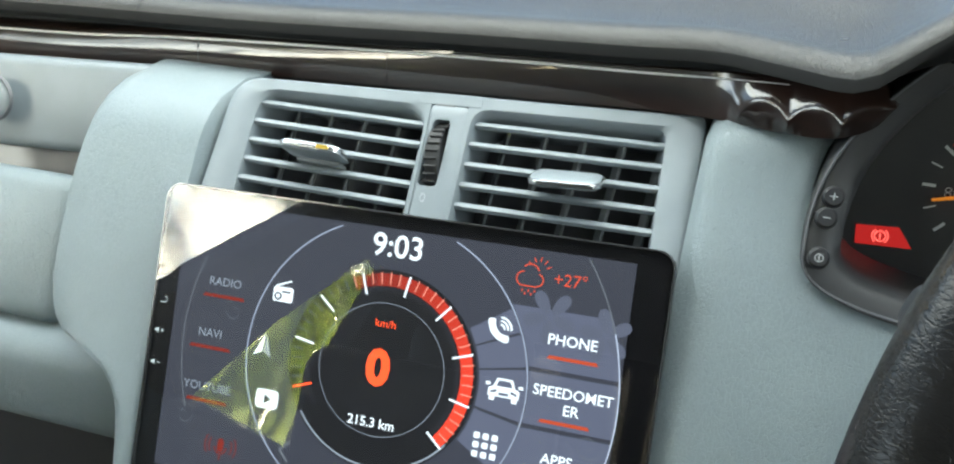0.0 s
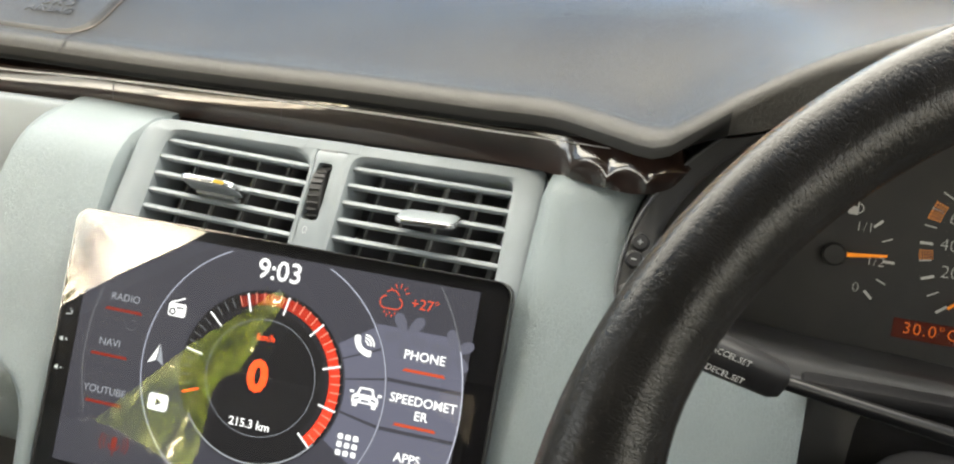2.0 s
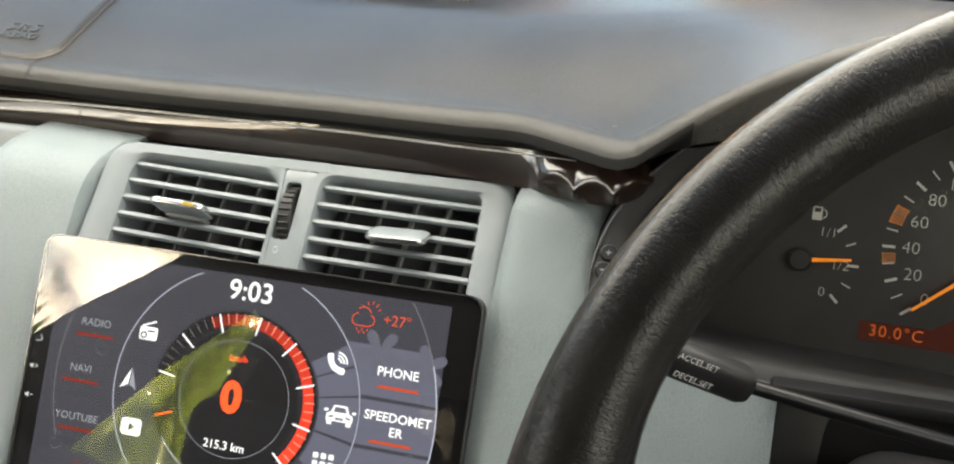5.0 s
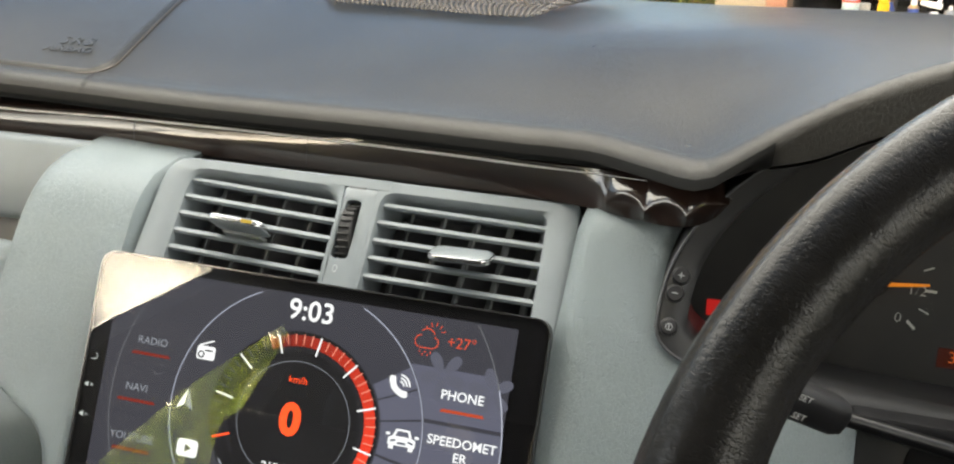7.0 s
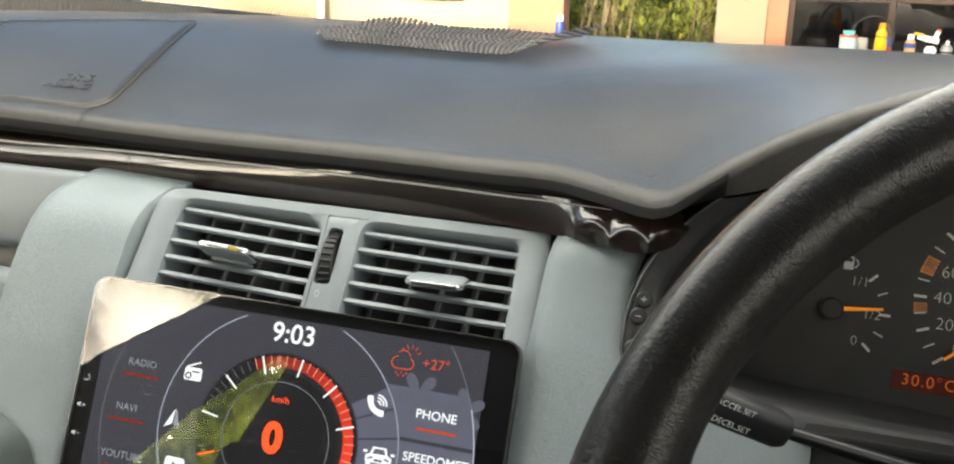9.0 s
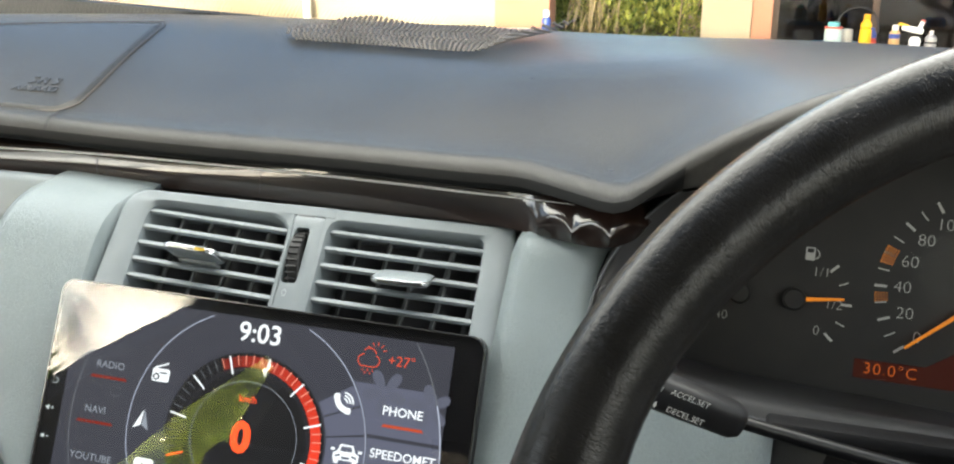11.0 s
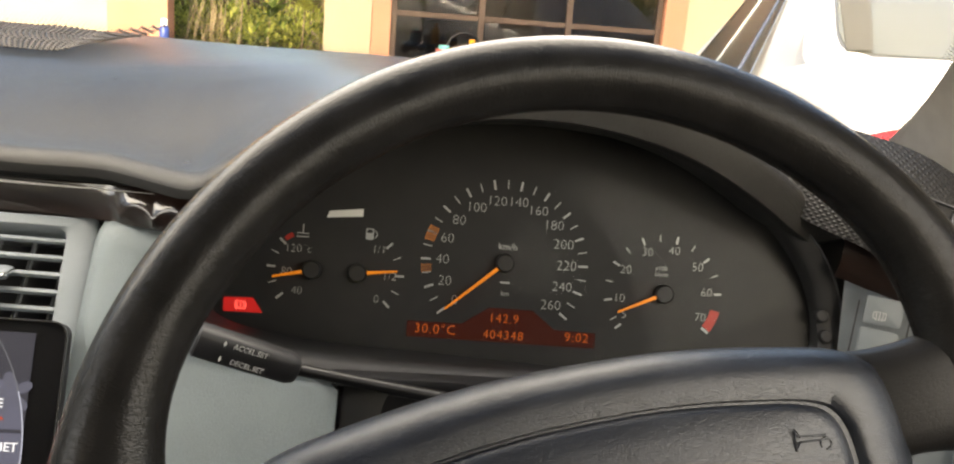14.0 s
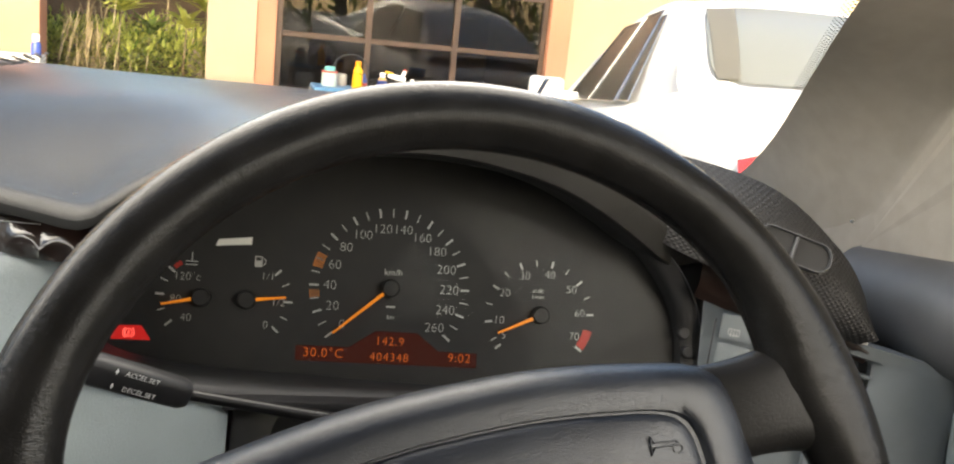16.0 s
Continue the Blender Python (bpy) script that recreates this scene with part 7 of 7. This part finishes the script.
for i in range(49):
    y = ST_Y[0] + (ST_Y[-1] - ST_Y[0]) * i / 48
    w, zt = smooth_lerp(y, ST_Y, ST_W), smooth_lerp(y, ST_Y, ST_Z)
    half = [(w * 0.90, 0.22), (w * 0.97, 0.34), (w, 0.52), (w * 0.995, 0.68), (w * 0.965, zt - 0.075), (w * 0.93, zt - 0.03), (w * 0.87, zt - 0.008), (w * 0.5, zt + 0.006), (0, zt + 0.012)]
    rows.append([(CX - a, y, b) for a, b in half] + [(CX + a, y, b) for a, b in half[-2::-1]])
bm = grid(rows)
bm.verts.ensure_lookup_table()
k = len(rows[0])
bm.faces.new([bm.verts[j] for j in range(k)])
bm.faces.new([bm.verts[len(rows) * k - k + j] for j in range(k)])
part("body", bm, WPAINT, car, angle=60)
GH_Y = [3.46, 3.62, 3.9, 4.2, 4.5, 4.8, 5.2, 5.6, 5.9, 6.2, 6.55]
GH_Z = [0.945, 0.990, 1.115, 1.245, 1.345, 1.400, 1.425, 1.410, 1.355, 1.180, 0.925]
rows = []
for i in range(25):
    y = GH_Y[0] + (GH_Y[-1] - GH_Y[0]) * i / 24
    zt = smooth_lerp(y, GH_Y, GH_Z)
    u = (zt - 0.94) / 0.465
    base_w, top_w = 0.775, 0.775 - 0.235 * u
    half = [(base_w + 0.01, 0.86), (base_w - (base_w - top_w) * 0.5, 0.92 + (zt - 0.92) * 0.5), (top_w + 0.02, zt - 0.055 * u), (top_w - 0.03, zt - 0.012), (top_w * 0.5, zt + 0.008), (0, zt + 0.014)]
    rows.append([(CX - a, y, b) for a, b in half] + [(CX + a, y, b) for a, b in half[-2::-1]])
part("cabin", grid(rows), WPAINT, car, angle=60)


def side_glass(y0b, y1b, y0t, y1t, z0, z1, sgn, name="side_window"):
    def at(y, z):
        return Vector((CX + sgn * (0.775 - 0.235 * min(1, (z - 0.94) / 0.44) + 0.014), y, z))
    rows = [[at(y0b + (y1b - y0b) * i / 8 + ((y0t + (y1t - y0t) * i / 8) - (y0b + (y1b - y0b) * i / 8)) * j / 6, z0 + (z1 - z0) * j / 6) for i in range(9)] for j in range(7)]
    p = part(name, grid(rows), mat("tinted_side_glass", (0.05, 0.047, 0.039), 0.25, spec=0.12) if "tinted_side_glass" not in bpy.data.materials else bpy.data.materials["tinted_side_glass"], car, "dark tinted side window")
    ring = [at(y0b, z0), at(y1b, z0), at(y1t, z1), at(y0t, z1), at(y0b, z0)]
    part("seal", tube([q + Vector((sgn * 0.002, 0, 0)) for q in ring], 0.0035, 6), CHROME if sgn < 0 else TRIMBLK, p)


for sgn in (-1, 1):
    side_glass(4.27, 4.56, 4.74, 4.86, 0.905, 1.315, sgn, "quarter_window")
    side_glass(4.60, 5.36, 4.90, 5.30, 0.900, 1.350, sgn)
    side_glass(5.42, 6.30, 5.36, 5.86, 0.895, 1.330, sgn)


def rear_glass(inset, lift):
    rows = []
    for j in range(13):
        v = inset + (1 - 2 * inset) * j / 12
        y = 3.60 + (4.50 - 3.60) * v
        zt = smooth_lerp(y, GH_Y, GH_Z)
        w = (0.655 - 0.150 * v) * (1 - inset * 0.6)
        row = []
        for i in range(17):
            u, t = 2 * i / 16 - 1, 2 * j / 12 - 1
            yy = y - 0.42 * 0.11 * t * abs(u) ** 7
            row.append((CX + w * u * (1 - 0.075 * abs(t) ** 7), yy - lift, smooth_lerp(yy, GH_Y, GH_Z) + 0.012 + lift - 0.022 * abs(u) ** 3))
        rows.append(row)
    return grid(rows)


part("rear_window_seal", rear_glass(0.0, 0.003), mat("grey_window_seal", (0.16, 0.16, 0.155), 0.35), car, "grey window seal")
# opaque pane; the pale reflection on it is put into the base colour
part("rear_window", rear_glass(0.022, 0.007), mat("rear_glass", (0.17, 0.17, 0.14), 0.25, spec=0.3), car, "rear window with its pale reflection put into the colour")
# flat strip on the glass in place of the dark pillar inside
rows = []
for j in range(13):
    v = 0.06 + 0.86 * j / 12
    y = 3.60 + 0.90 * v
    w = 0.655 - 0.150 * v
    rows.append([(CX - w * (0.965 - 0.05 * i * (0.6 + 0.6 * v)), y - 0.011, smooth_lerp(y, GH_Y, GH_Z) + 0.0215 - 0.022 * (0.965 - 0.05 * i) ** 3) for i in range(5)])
part("rear_pillar_card", grid(rows), mat("pillar_inside_dark", (0.125, 0.115, 0.09), 0.4, spec=0.1), car, "flat dark strip standing for the pillar inside the rear window")
for sgn in (-1, 1):
    rows = []
    for j in range(7):
        rows.append([(CX + sgn * (0.50 + 0.31 * (i / 10)), 2.588 + 0.22 * max(0, i / 10 - 0.62) ** 1.5 + 0.055 * (j / 6) ** 3, 0.59 + (0.232 - 0.045 * (i / 10) ** 3) * j / 6) for i in range(11)])
    tlp = part("tail_light", grid(rows), mat("red_lens", (0.45, 0.03, 0.03), 0.15, coat=1.0) if "red_lens" not in bpy.data.materials else bpy.data.materials["red_lens"], car, "red tail light")
    for wy in (3.35, 6.15):
        wm = Matrix.Translation((CX + sgn * 0.76, wy, 0.31)) @ pose(0, 0, 0, 0, 90 * sgn, 0)
        wp = part("wheel", spin([(0.20, -0.09), (0.29, -0.095), (0.315, -0.06), (0.315, 0.06), (0.29, 0.095), (0.20, 0.09)], 32), RUBBER, car, m=wm)
        part("rim", spin([(0, 0.07), (0.08, 0.075), (0.19, 0.085), (0.205, 0.09)], 32), STEEL, wp, m=wm)
    mir = part("mirror", box(0.21, 0.09, 0.13, 0.03, 4, (CX + sgn * 0.985, 6.02, 0.945)), WPAINT, car, "white door mirror")
    part("mirror_glass", plate(rrect(0.155, 0.10, 0.02), 0), mat("mirror_silver", (0.85, 0.88, 0.9), 0.02, 1.0) if "mirror_silver" not in bpy.data.materials else bpy.data.materials["mirror_silver"], mir, m=Matrix.Translation((CX + sgn * 0.985, 5.973, 0.945)) @ pose(0, 0, 0, 90, 0, -8 * sgn))
    part("mirror_foot", box(0.12, 0.05, 0.05, 0.015, 3, (CX + sgn * 0.83, 6.03, 0.91)), WPAINT, car)
part("bumper", box(1.60, 0.16, 0.20, 0.05, 4, (CX, 2.66, 0.42)), WPAINT, car)
part("number_plate", box(0.50, 0.012, 0.11, 0.004, 1, (CX, 2.60, 0.68)), WHITEP, car)
